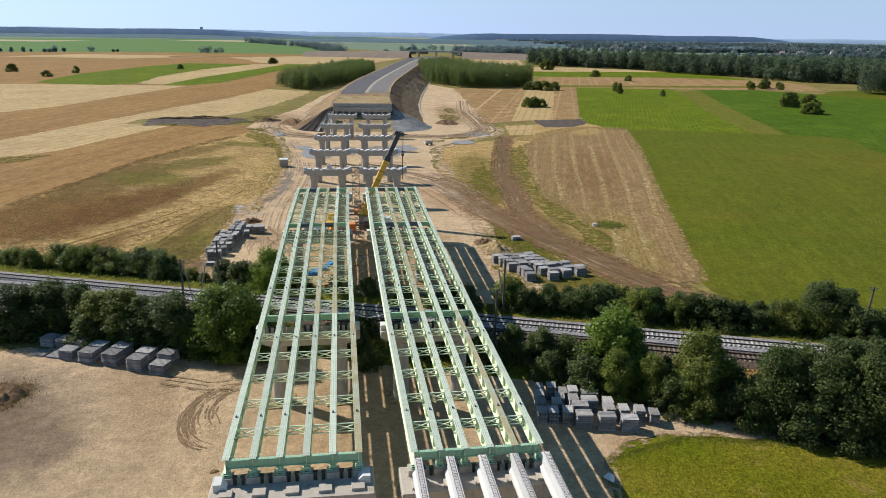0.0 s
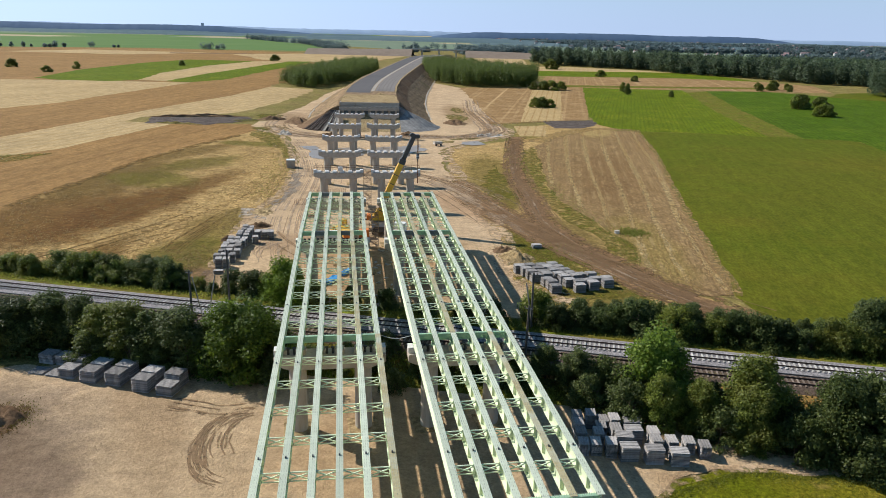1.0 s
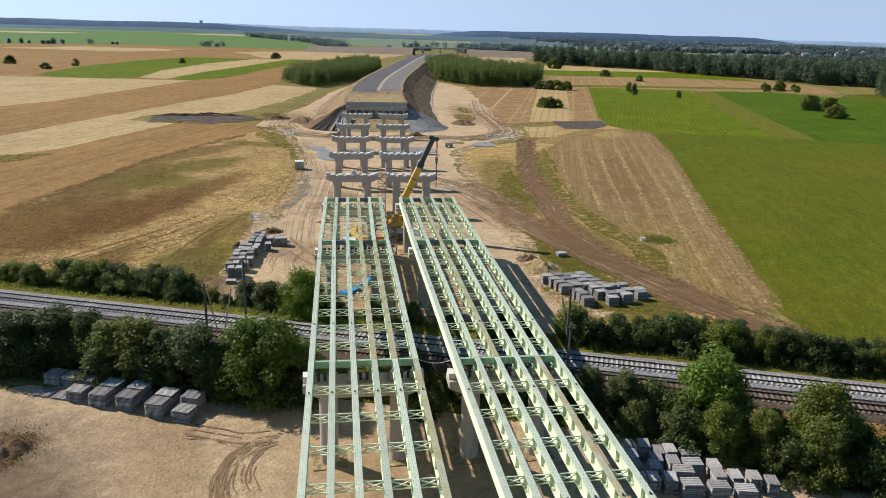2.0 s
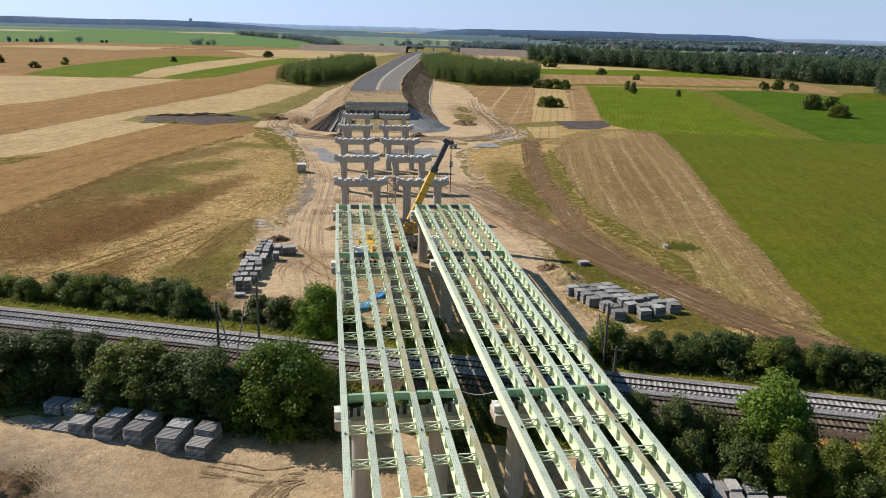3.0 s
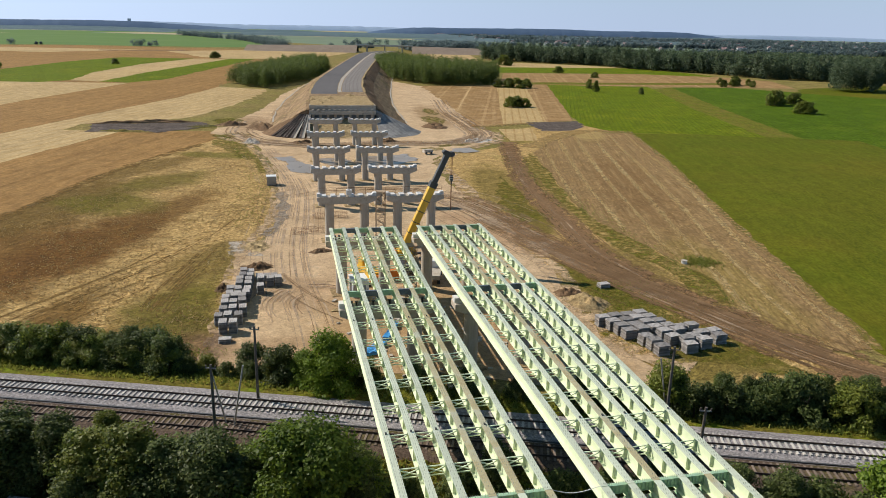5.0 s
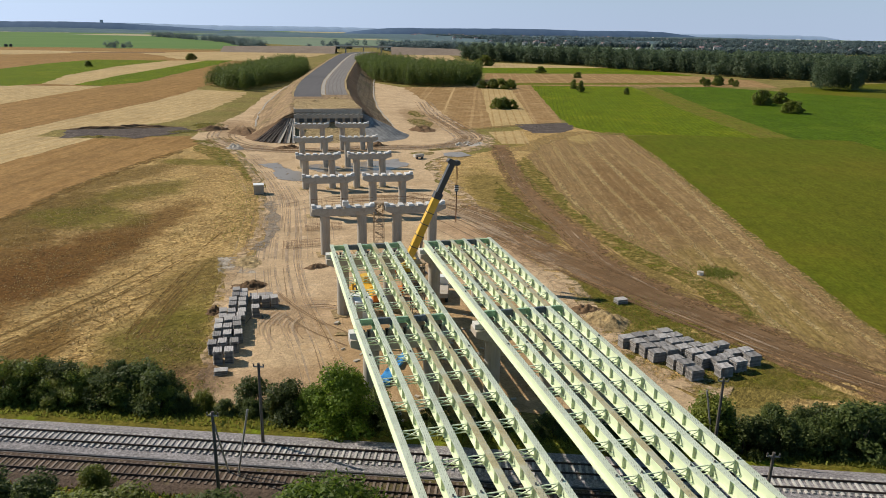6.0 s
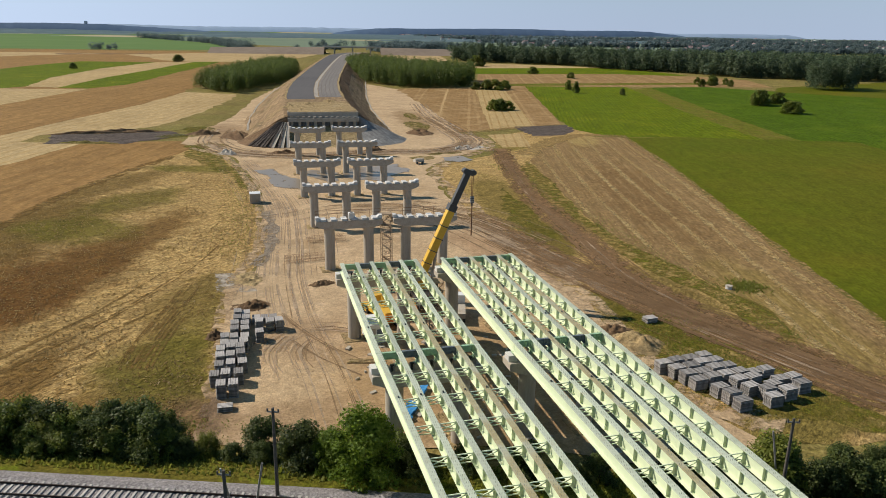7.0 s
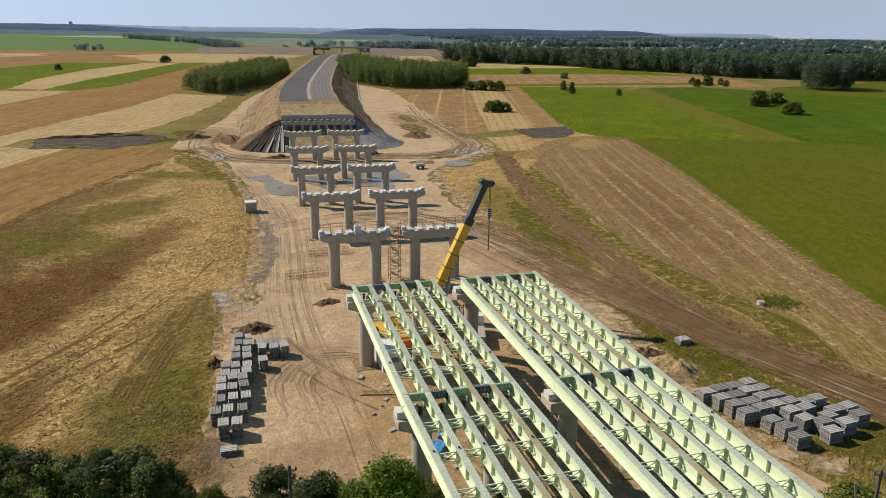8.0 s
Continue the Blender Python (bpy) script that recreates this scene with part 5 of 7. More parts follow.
G2 = [(24.1, 124.2), (26.0, 124.6), (25.0, 122.7), (27.0, 122.9), (25.5, 121.1), (27.5, 121.4), (25.9, 119.6), (27.8, 119.8), (28.1, 125.0), (30.1, 125.2), (28.8, 123.5), (30.8, 123.9), (29.5, 121.9),
      (31.4, 122.2), (29.9, 120.3), (31.9, 120.5), (27.3, 117.5), (27.7, 115.9), (27.9, 114.2), (30.4, 118.6), (32.4, 118.8), (30.8, 117.0), (32.2, 115.9), (31.8, 114.3), (34.3, 115.2), (37.1, 116.4),
      (33.6, 120.4), (35.6, 120.8), (34.0, 117.3), (35.6, 118.2), (37.6, 118.5)]
for k, (x, y) in enumerate(G2):
    slab_stack(x, y, 98, 9 if k in (26, 27, 28, 29, 30) else rng.choice((11, 12, 12)), "wide", "slab stacks beside the dirt track", "stack of grey concrete slabs on rough grass")

G3 = [(-40.2, 93.0, 8), (-38.0, 92.3, 8), (-40.4, 90.2, 2), (-38.2, 89.4, 2), (-36.1, 91.3, 9), (-36.5, 88.9, 8), (-33.7, 87.6, 10), (-33.1, 89.6, 10), (-30.6, 86.6, 11), (-30.0, 88.6, 11), (-27.2, 84.9, 11), (-26.6, 86.9, 11),
      (-24.3, 83.8, 8), (-23.8, 85.8, 12)]
for x, y, n in G3:
    slab_stack(x, y, 73, n if n < 3 else round(n * 1.2), "big", "slab stacks below the hedge", "stack of grey ribbed concrete slabs below the hedge")

G4 = [(19.7, 74.0), (21.0, 73.6), (22.1, 72.8), (19.3, 72.2), (21.5, 71.6), (19.1, 70.6), (20.8, 70.2), (18.8, 68.6), (20.0, 68.5), (21.4, 68.0), (23.2, 72.6), (24.9, 72.0), (22.8, 70.8), (24.4, 70.2), (23.1, 69.1),
      (22.9, 67.1), (26.5, 70.1), (26.1, 68.4), (27.6, 68.1), (25.2, 66.5), (27.5, 66.0), (29.3, 68.0), (30.6, 67.2)]
for k, (x, y) in enumerate(G4):
    slab_stack(x, y, -8 if k not in (11, 13, 14, 15, 19, 20) else 82, rng.choice((11, 12, 13)), "wide" if k in (11, 13, 14, 15, 19, 20) else "long", "slab stacks beside the bridge", "stack of grey concrete slabs beside the green bridge")
slab_stack(30.6, 139.0, 95, 6, "wide", "slab stacks beside the dirt track", "single low stack of grey concrete slabs")

# ---- heaps ----
mound("soil_mound", 25.2, 132.6, 3.6, 4.6, 1.1, STRAW, "heap of straw-coloured soil beside the slab stacks", "soil heap", 30, 0.5, 3)
mound("soil_mound", 24.0, 137.2, 3.2, 2.4, 0.7, DIRT_DARK, "low heap of dark soil", "soil heap", 10, 0.5, 5)
mound("soil_mound", -12.8, 163.8, 3.2, 1.6, 0.55, DIRT_DARK, "low heap of dark crumbly soil", "soil heap", 10, 0.6, 8)
mound("rubble_mound", -23.6, 156.0, 3.6, 2.4, 0.7, DIRT_DARK, "low heap of dark rubble beside the slab stacks", "rubble heap", 5, 0.7, 12)
mound("rubble_mound", -24.3, 168.5, 3.6, 5.0, 0.45, STRAW, "flat heap of straw-coloured rubble", "rubble heap", 0, 0.7, 14)
mound("brush_mound", -28.3, 146.0, 1.5, 2.0, 0.7, DIRT_DARK, "dark heap of brushwood", "brush heap", 0, 0.8, 15)
mound("rubble_mound", -40.2, 78.8, 4.4, 4.2, 0.8, DIRT_DARK, "heap of dark rubble and weeds in the yard", "rubble heap", 0, 0.7, 17)
mound("soil_mound", -14.0, 61.8, 1.0, 0.6, 0.2, DIRT_TRACK, "small clod of soil in the yard", "soil heap", 0, 0.6, 18)
mound("soil_bank", -28.5, 329.0, 6.5, 12.0, 1.9, DIRT_DARK, "dark soil bank beside the abutment", "soil bank", 20, 0.4, 21)
mound("soil_mound", 39.0, 330.0, 6.0, 7.0, 1.8, DIRT_DARK, "dark soil heap at the embankment's foot", "soil heap", 10, 0.5, 25)
mound("soil_mound", -41.0, 338.0, 7.0, 3.0, 1.6, DIRT_DARK, "dark soil heap beside the ditch", "soil heap", 0, 0.5, 27)
mound("soil_mound", 15.5, 292.0, 5.0, 2.5, 1.1, DIRT_DARK, "dark soil heap between piers and slope", "soil heap", 0, 0.5, 31)
mound("soil_mound", -14.0, 291.0, 6.0, 2.5, 0.9, DIRT_DARK, "dark soil heap beside the last piers", "soil heap", 0, 0.5, 33)
mound("rubble_mound", -31.0, 292.0, 4.5, 2.2, 1.2, CHALK, "pale grey rubble heap beside the verge", "rubble heap", -30, 0.7, 35)
for k, (x, y) in enumerate(((45, 294), (48, 296), (51, 293), (47, 291), (43, 291))):
    mound("rubble_mound", x, y, 2.4, 1.4, 0.5, CHALK, "pale chalky rubble heap beside the dirt road", "rubble heap", 20 * k, 0.8, 40 + k)

for k, (x, y, r_, h_) in enumerate(((-6, 327, 4, 0.9), (3, 324, 3, 0.8), (9, 331, 3.5, 0.8), (-2, 346, 5, 0.7), (7, 357, 4, 0.7), (-9, 340, 2.5, 0.8))):
    mound("soil_mound", x, y, r_, r_ * 0.8, h_, STRAW, "rough clod of straw-coloured soil on the embankment", "soil heap", 25 * k, 0.7, 60 + k, 14).location.z = float(np.interp(y, RY, RZ)) - 0.02

# ---- concrete channel strips on the dark slope ----
strip_mesh = Shape().prism([(-0.55, 0), (0.55, 0), (0.55, 0.25), (0.35, 0.12), (-0.35, 0.12), (-0.55, 0.25)], 0, 15.0, "y").mesh("drain_strip", CONCRETE)
strip_dark = Shape().prism([(-0.55, 0), (0.55, 0), (0.55, 0.25), (0.35, 0.12), (-0.35, 0.12), (-0.55, 0.25)], 0, 15.0, "y").mesh("drain_strip", DITCH)
for k in range(10):
    a = radians(3 + 5.2 * k + (1.2 if k % 2 else 0))
    c = Vector((-11.2 - 17.2 * math.sin(a), 318 - 17.2 * math.cos(a), 0.15))
    t_ = Vector((-11.2 - 4.0 * math.sin(a), 318 - 4.0 * math.cos(a), 6.75))
    ob = new("drain_strip", strip_mesh if k in (0, 1, 3) else strip_dark)
    ob.matrix_basis = look(c, t_) @ pose(0, 0, 0, -90)
    tagged(ob, "grey channel strip laid down the soil slope" if k in (0, 1, 3) else "dark channel strip laid down the soil slope", "channel strip", "channel strips on the slope")

# ---- mobile crane ----
crane = thing("mobile_crane", pose(0.8, 153.6, 0.08, 0, 0, 0), "yellow mobile crane with dark raised telescopic boom", "crane")
s = Shape().box((0, 0, 1.15), (2.6, 11.5, 0.6)).box((0, 5.0, 1.75), (2.5, 1.6, 1.2), taper=0.9).box((0, -1.5, 1.6), (2.4, 6.0, 0.35)).box((0, -5.2, 1.6), (2.3, 0.9, 0.5))
part("carrier", s.mesh("carrier", DARKSTEEL), crane, "dark steel carrier")
wheel = Shape().tube((-0.2, 0, 0), (0.2, 0, 0), 0.62, 18)
wheel = wheel.mesh("tyre", BLACK)
hub = Shape().tube((-0.22, 0, 0), (0.22, 0, 0), 0.3, 12).mesh("rim", YELLOW)
for sx in (-1, 1):
    for y in (-4.2, -2.6, 2.2, 3.8):
        w = part("wheel", wheel, crane, "black tyre", at=pose(sx * 1.15, y, 0.62))
        part("rim", hub, w)
s = Shape().box((0, 0.3, 2.3), (2.3, 3.0, 0.9)).box((0.55, 0.2, 3.0), (0.7, 2.2, 0.7), taper=0.9)
part("upper_body", s.mesh("upper_body", YELLOW), crane, at=pose(0, 0.65, 0, 0, 0, -90))
part("counterweight", Shape().box((0.0, -1.9, 2.4), (2.0, 0.9, 1.0), taper=0.94).mesh("counterweight", ORANGE), crane, "orange counterweight", at=pose(0, 0.65, 0, 0, 0, -90))
part("cab", Shape().prism([(0.4, 1.9), (2.2, 1.9), (2.2, 2.9), (1.6, 3.5), (0.4, 3.5)], -1.45, -0.5, "x").mesh("cab", YELLOW), crane, at=pose(0, 0.65, 0, 0, 0, -90))
part("cab_window", Shape().box((-0.98, 2.02, 3.0), (0.7, 0.5, 0.6)).mesh("cab_window", SLATE), crane, at=pose(0, 0.65, 0, 0, 0, -90))
foot, tip = Vector((-0.3, 0.65, 2.5)), Vector((7.3, 1.15, 19.0))
axis = (tip - foot).normalized()
bm_ = look(foot, tip)


def boom_section(a, b, w, h, mat, name, label):
    s = Shape().prism([(-w / 2, -h / 2 + 0.12), (-w / 2 + 0.14, -h / 2), (w / 2 - 0.14, -h / 2), (w / 2, -h / 2 + 0.12), (w / 2, h / 2), (-w / 2, h / 2)], -b, -a, "z")
    return part(name, s.mesh(name, mat), crane, label, at=bm_)


LB = (tip - foot).length
boom_section(0, LB * 0.68, 1.05, 1.15, YELLOW, "boom_base", "yellow boom base section")
boom_section(LB * 0.655, LB * 0.71, 1.2, 1.3, DARKSTEEL, "boom_collar", "black collar of the boom")
boom_section(LB * 0.68, LB * 0.985, 0.82, 0.9, DARKSTEEL, "boom_top", "dark telescopic boom section")
for k in range(5):
    z0 = LB * (0.08 + 0.11 * k)
    part("boom_bracket", Shape().box((0, 0, -z0), (1.16, 1.28, 0.12)).mesh("boom_bracket", DARKSTEEL), crane, at=bm_)
part("boom_head", Shape().box((0, 0, -LB), (0.9, 1.5, 0.7)).tube((-0.5, -0.7, -LB - 0.2), (0.5, -0.7, -LB - 0.2), 0.4, 14).tube((-0.5, 0.6, -LB + 0.1), (0.5, 0.6, -LB + 0.1), 0.35, 14).mesh("boom_head", DARKSTEEL), crane, at=bm_)
part("luff_cylinder", Shape().tube((1.7, 0.7, 2.0), tuple(foot + axis * LB * 0.42), 0.22, 12).mesh("luff_cylinder", STEEL), crane, "grey hydraulic cylinder")
for sx in (-1, 1):
    for y in (-4.9, 4.2):
        part("outrigger", Shape().box((sx * 2.4, y, 0.9), (2.6, 0.35, 0.35)).box((sx * 3.6, y, 0.5), (0.25, 0.25, 0.9)).box((sx * 3.6, y, 0.05), (0.8, 0.8, 0.1)).mesh("outrigger", DARKSTEEL), crane)
hx, hy, hz = tip.x + 0.7, tip.y + 0.5, tip.z + 0.1
part("hoist_rope", Shape().tube((hx, hy, hz), (hx, hy, hz - 4.0), 0.05, 5).tube((hx + 0.25, hy, hz), (hx + 0.15, hy, hz - 4.0), 0.05, 5).mesh("hoist_rope", RUSTY), crane, "thin rusty hoist rope")
block = part("hook_block", Shape().box((hx + 0.1, hy, hz - 4.4), (0.55, 0.35, 1.0)).tube((hx + 0.1, hy, hz - 4.9), (hx + 0.1, hy, hz - 5.4), 0.12, 8).mesh("hook_block", DARKSTEEL), crane, "striped hook block")
for k in range(3):
    part("stripe", Shape().box((hx + 0.1, hy, hz - 4.1 - 0.3 * k), (0.58, 0.38, 0.1)).mesh("stripe", CONCRETE_PALE), block)
part("lifting_chain", Shape().tube((hx + 0.1, hy, hz - 5.4), (hx + 0.1, hy, 9.2), 0.09, 6).mesh("lifting_chain", RUSTY), crane, "hanging rusty chain")

# ---- loader, site truck and cabins under the deck's end ----
ld = thing("wheel_loader", pose(-6.2, 149.0, 0.08, 0, 0, 20), "yellow wheel loader parked below the deck", "loader")
part("chassis", Shape().box((0, 0, 1.0), (2.2, 5.0, 0.8)).box((0, -1.6, 1.7), (2.0, 2.0, 0.9), taper=0.9).mesh("chassis", YELLOW), ld)
part("cab", Shape().box((0, 0.4, 2.3), (1.6, 1.6, 1.7), taper=0.88).mesh("cab", YELLOW), ld)
part("bucket", Shape().prism([(2.6, 0.1), (4.0, 0.1), (4.1, 0.25), (3.1, 0.5), (2.9, 1.3), (2.6, 1.3)], -1.3, 1.3, "x").mesh("bucket", YELLOW), ld)
for sx in (-1, 1):
    for y in (-1.7, 1.7):
        w = part("wheel", wheel, ld, "black tyre", at=pose(sx * 1.05, y, 0.62))
        part("rim", hub, w)
ex = thing("small_digger", pose(-5.4, 145.2, 0.08, 0, 0, 10), "small orange-yellow digger below the deck", "digger")
part("body", Shape().box((0, 0, 1.5), (1.9, 2.2, 1.3), taper=0.9).mesh("body", YELLOW), ex)
part("counterweight", Shape().box((0, -1.3, 1.4), (1.9, 0.6, 1.0)).mesh("counterweight", ORANGE), ex)
for sx in (-1, 1):
    part("crawler", Shape().prism([(-1.4, 0.35), (-1.1, 0.0), (1.1, 0.0), (1.4, 0.35), (1.1, 0.7), (-1.1, 0.7)], sx * 0.9 - 0.22, sx * 0.9 + 0.22, "x").mesh("crawler", BLACK), ex)
part("arm", Shape().bar((0, 1.0, 1.7), (0, 2.6, 3.2), 0.25).bar((0, 2.6, 3.2), (0, 3.8, 1.4), 0.2).mesh("arm", YELLOW), ex)
part("bucket", Shape().prism([(3.5, 0.6), (4.3, 0.7), (4.2, 1.3), (3.7, 1.5)], -0.4, 0.4, "x").mesh("bucket", DARKSTEEL), ex)
cb = thing("site_cabin", pose(-8.0, 141.3, 0.08, 0, 0, 6), "white site cabin below the deck", "cabin")
part("shell", Shape().box((0, 0, 1.25), (2.4, 3.6, 2.5)).mesh("shell", WHITE), cb)
part("roof", Shape().box((0, 0, 2.54), (2.5, 3.7, 0.1)).mesh("roof", WHITE), cb)
part("window", Shape().box((0.3, -1.82, 1.5), (0.9, 0.05, 0.8)).mesh("window", SLATE), cb)
part("door", Shape().box((-0.7, -1.82, 1.05), (0.75, 0.05, 2.0)).mesh("door", CONCRETE), cb)
ob_ = thing("orange_generator", pose(-2.3, 146.9, 0.08, 0, 0, 0), "orange generator box beside the crane", "generator")
part("housing", Shape().box((0, 0, 0.95), (2.2, 1.4, 1.5)).mesh("housing", ORANGE), ob_)
part("skid", Shape().box((0, 0, 0.12), (2.4, 1.5, 0.2)).mesh("skid", DARKSTEEL), ob_)
tk = thing("site_truck", pose(4.6, 146.6, 0.08, 0, 0, -15), "white and grey truck between the decks", "truck")
part("bed", Shape().box((0, -1.2, 1.2), (2.3, 4.0, 0.7)).mesh("bed", CONCRETE), tk)
part("cab", Shape().prism([(1.0, 0.7), (2.9, 0.7), (2.9, 1.8), (2.5, 2.7), (1.0, 2.7)], -1.1, 1.1, "x").mesh("cab", WHITE), tk)
part("windscreen", Shape().prism([(2.93, 1.75), (2.53, 2.6), (2.5, 2.6), (2.9, 1.75)], -1.0, 1.0, "x").mesh("windscreen", SLATE), tk)
for sx in (-1, 1):
    for y in (-2.4, 2.0):
        part("wheel", wheel, tk, "black tyre", at=pose(sx * 0.95, y, 0.6))

# container hut at the meadow's edge
ct = thing("container_hut", pose(-22.9, 223.0, 0.06, 0, 0, 2), "grey metal hut with a pale roof", "hut")
s = Shape().box((0, 0, 1.1), (2.3, 2.3, 2.2))
for k in range(9):
    s.box((-1.05 + k * 0.262, -1.16, 1.1), (0.1, 0.05, 2.1))
    s.box((1.16, -1.05 + k * 0.262, 1.1), (0.05, 0.1, 2.1))
part("shell", s.mesh("shell", CONCRETE), ct)
part("roof", Shape().box((0, 0, 2.26), (2.45, 2.45, 0.12)).mesh("roof", WHITE), ct)
part("door", Shape().box((-0.3, -1.2, 1.0), (0.85, 0.05, 1.95)).mesh("door", STEEL), ct)
pk = thing("box_trailer", pose(24.6, 266.0, 0.08, 0, 0, 20), "small straw-coloured box trailer beside the dirt road", "trailer")
part("box", Shape().box((0, 0, 1.0), (3.0, 1.7, 0.9), taper=0.96).mesh("box", CHALK), pk)
for sx in (-0.9, 0.9):
    part("wheel", wheel, pk, "black tyre", at=pose(sx, -0.8, 0.35, 0, 0, 90) @ Matrix.Diagonal((0.6, 0.56, 0.56, 1)))

# ---- stair tower between the first bare piers ----
def stair_tower(x, y, levels, label):
    tw = thing("scaffold_tower", pose(x, y, 0.08, 0, 0, 0), label, "scaffold tower", "lattice stair towers")
    top = 0.6 + 1.02 * (levels - 1)
    for sx in (-0.85, 0.85):
        for sy in (-0.85, 0.85):
            part("post", Shape().bar((sx, sy, 0), (sx, sy, top + 0.45), 0.08).mesh("post", SCAFFOLD), tw)
    for k in range(levels):
        z = 0.6 + 1.02 * k
        ring = Shape()
        for a, b in (((-0.85, -0.85), (0.85, -0.85)), ((0.85, -0.85), (0.85, 0.85)), ((0.85, 0.85), (-0.85, 0.85)), ((-0.85, 0.85), (-0.85, -0.85))):
            ring.bar((*a, z), (*b, z), 0.055)
            if k < levels - 1:
                ring.bar((*a, z), (*b, z + 1.02), 0.04)
        part("lattice", ring.mesh("lattice", SCAFFOLD), tw)
        if k < levels - 1:
            up = Shape()
            d = 1 if k % 2 else -1
            for j in range(5):
                up.box((d * (-0.6 + 0.3 * j), 0, z + 0.2 * j), (0.26, 1.2, 0.04))
            part("stair_flight", up.mesh("stair_flight", SCAFFOLD), tw)
    part("platform", Shape().box((0, 0, top + 0.25), (2.0, 1.9, 0.08)).mesh("platform", SCAFFOLD), tw)
    return tw


stair_tower(-1.2, 171.8, 9, "rusty lattice stair tower between two piers")
stair_tower(-0.4, 139.4, 8, "rusty lattice stair tower between the steel decks")
rl = thing("safety_rail", pose(5.2, 170.9, 8.88, 0, 0, 0), "thin rusty rail along a pier cap", "safety rail")
for z in (0.55, 1.05):
    part("rail_bar", Shape().bar((-5.4, 0.9, z), (5.4, 0.9, z), 0.05).mesh("rail_bar", RUSTY), rl)
for k in range(7):
    part("post", Shape().bar((-5.4 + 1.8 * k, 0.9, -0.3), (-5.4 + 1.8 * k, 0.9, 1.05), 0.05).mesh("post", RUSTY), rl)
copy_thing(rl, pose(-7.6, 170.9, 8.88, 0, 0, 0))
tank = thing("water_tank", pose(-7.2, 170.7, 8.85), "small pale tank standing on a pier cap", "tank")
part("body", Shape().box((0, 0, 0.45), (1.0, 1.0, 0.9)).mesh("body", CONCRETE_PALE), tank)
part("cover", Shape().tube((0, 0, 0.9), (0, 0, 1.0), 0.25, 12).mesh("cover", STEEL), tank)

# reinforcement cages lying beside the columns
for x, y, rz in ((-10.0, 188.0, 4), (-14.5, 176.5, 8)):
    cage = Shape()
    for j in range(16):
        cage.bar((-3.5 + j * 0.47, -0.6, 0), (-3.5 + j * 0.47, -0.6, 1.1), 0.03).bar((-3.5 + j * 0.47, 0.6, 0), (-3.5 + j * 0.47, 0.6, 1.1), 0.03).bar((-3.5 + j * 0.47, -0.6, 1.1), (-3.5 + j * 0.47, 0.6, 1.1), 0.03)
    for sy in (-0.6, 0.6):
        for z in (0.05, 0.55, 1.1):
            cage.bar((-3.6, sy, z), (3.6, sy, z), 0.035)
    ob = new("rebar_cage", cage.mesh("rebar_cage", RUSTY))
    ob.matrix_basis = pose(x, y, 0.08, 0, 0, rz)
    tagged(ob, "rusty reinforcement cage lying on the soil", "rebar cage", "rebar cages")

# blue sheets and pipes below the left deck
for x, y, rz, sx, sy in ((-7.4, 121.2, 55, 3.4, 1.3), (-5.4, 124.8, 62, 3.2, 0.9), (-8.4, 119.6, 20, 1.8, 1.2), (-4.2, 127.6, 70, 1.8, 0.6)):
    s = Shape()
    for i in range(8):
        for j in range(4):
            def bz(i_, j_):
                return (sx * (i_ / 8 - 0.5), sy * (j_ / 4 - 0.5), 0.5 + 0.25 * noise.noise((i_ * 0.7 + x, j_ * 0.9, y)))
            s.add([bz(i, j), bz(i + 1, j), bz(i + 1, j + 1), bz(i, j + 1)], [(0, 1, 2, 3)], 0, True)
    s.box((0, 0, 0.2), (sx * 0.9, sy * 0.85, 0.4))
    ob = new("tarpaulin", s.mesh("tarpaulin", BLUE))
    ob.matrix_basis = pose(x, y, 0.08, 0, 0, rz)
    tagged(ob, "blue tarpaulin over a low pile of material", "tarpaulin", "blue tarpaulins below the deck")
plank = Shape().box((0, 0, 0.07), (0.24, 4.2, 0.14)).mesh("plank", STRAW)
for k, (x, y, rz) in enumerate(((-4.5, 118, 10), (-3.6, 121, 12), (-1.2, 126, -5), (-5.6, 128.5, 70), (-10.2, 134.0, 75))):
    tb = thing("timber_bundle", pose(x, y, 0.08, 0, 0, rz), "loose bundle of formwork timber on the soil", "timber", "formwork timber below the deck")
    for j in range(4):
        part("plank", plank, tb, at=pose(0.28 * j, rng.uniform(-0.3, 0.3), 0, 0, 0, rng.uniform(-3, 3)))
rub = Shape()
r2 = random.Random(9)
for k in range(110):
    x, y = r2.uniform(-12, 14), r2.uniform(108, 140)
    rub.box((x, y, 0.12), (r2.uniform(0.15, 0.7), r2.uniform(0.15, 0.9), r2.uniform(0.1, 0.4)), r2.uniform(0, 180))
tagged(new("site_debris", rub.mesh("site_debris", CONCRETE)), "scattered stones and offcuts on the soil", "debris", kind="stuff")
ob = new("plastic_bag", Shape().tube((0, 0, 0), (0.3, 0.2, 0.5), 0.6, 9, 0.3).mesh("plastic_bag", WHITE))
ob.matrix_basis = pose(22.4, 57.3, 0.08)
tagged(ob, "crumpled white plastic sheet at the yard's edge", "plastic sheet")
well = thing("well_head", pose(49.9, 148.8, 0.06), "small pale concrete well head in the field", "well")
part("ring", Shape().tube((0, 0, 0), (0, 0, 0.5), 0.5, 16).mesh("ring", CONCRETE_PALE), well)
part("lid", Shape().tube((0, 0, 0.5), (0, 0, 0.58), 0.56, 16).mesh("lid", CONCRETE), well)

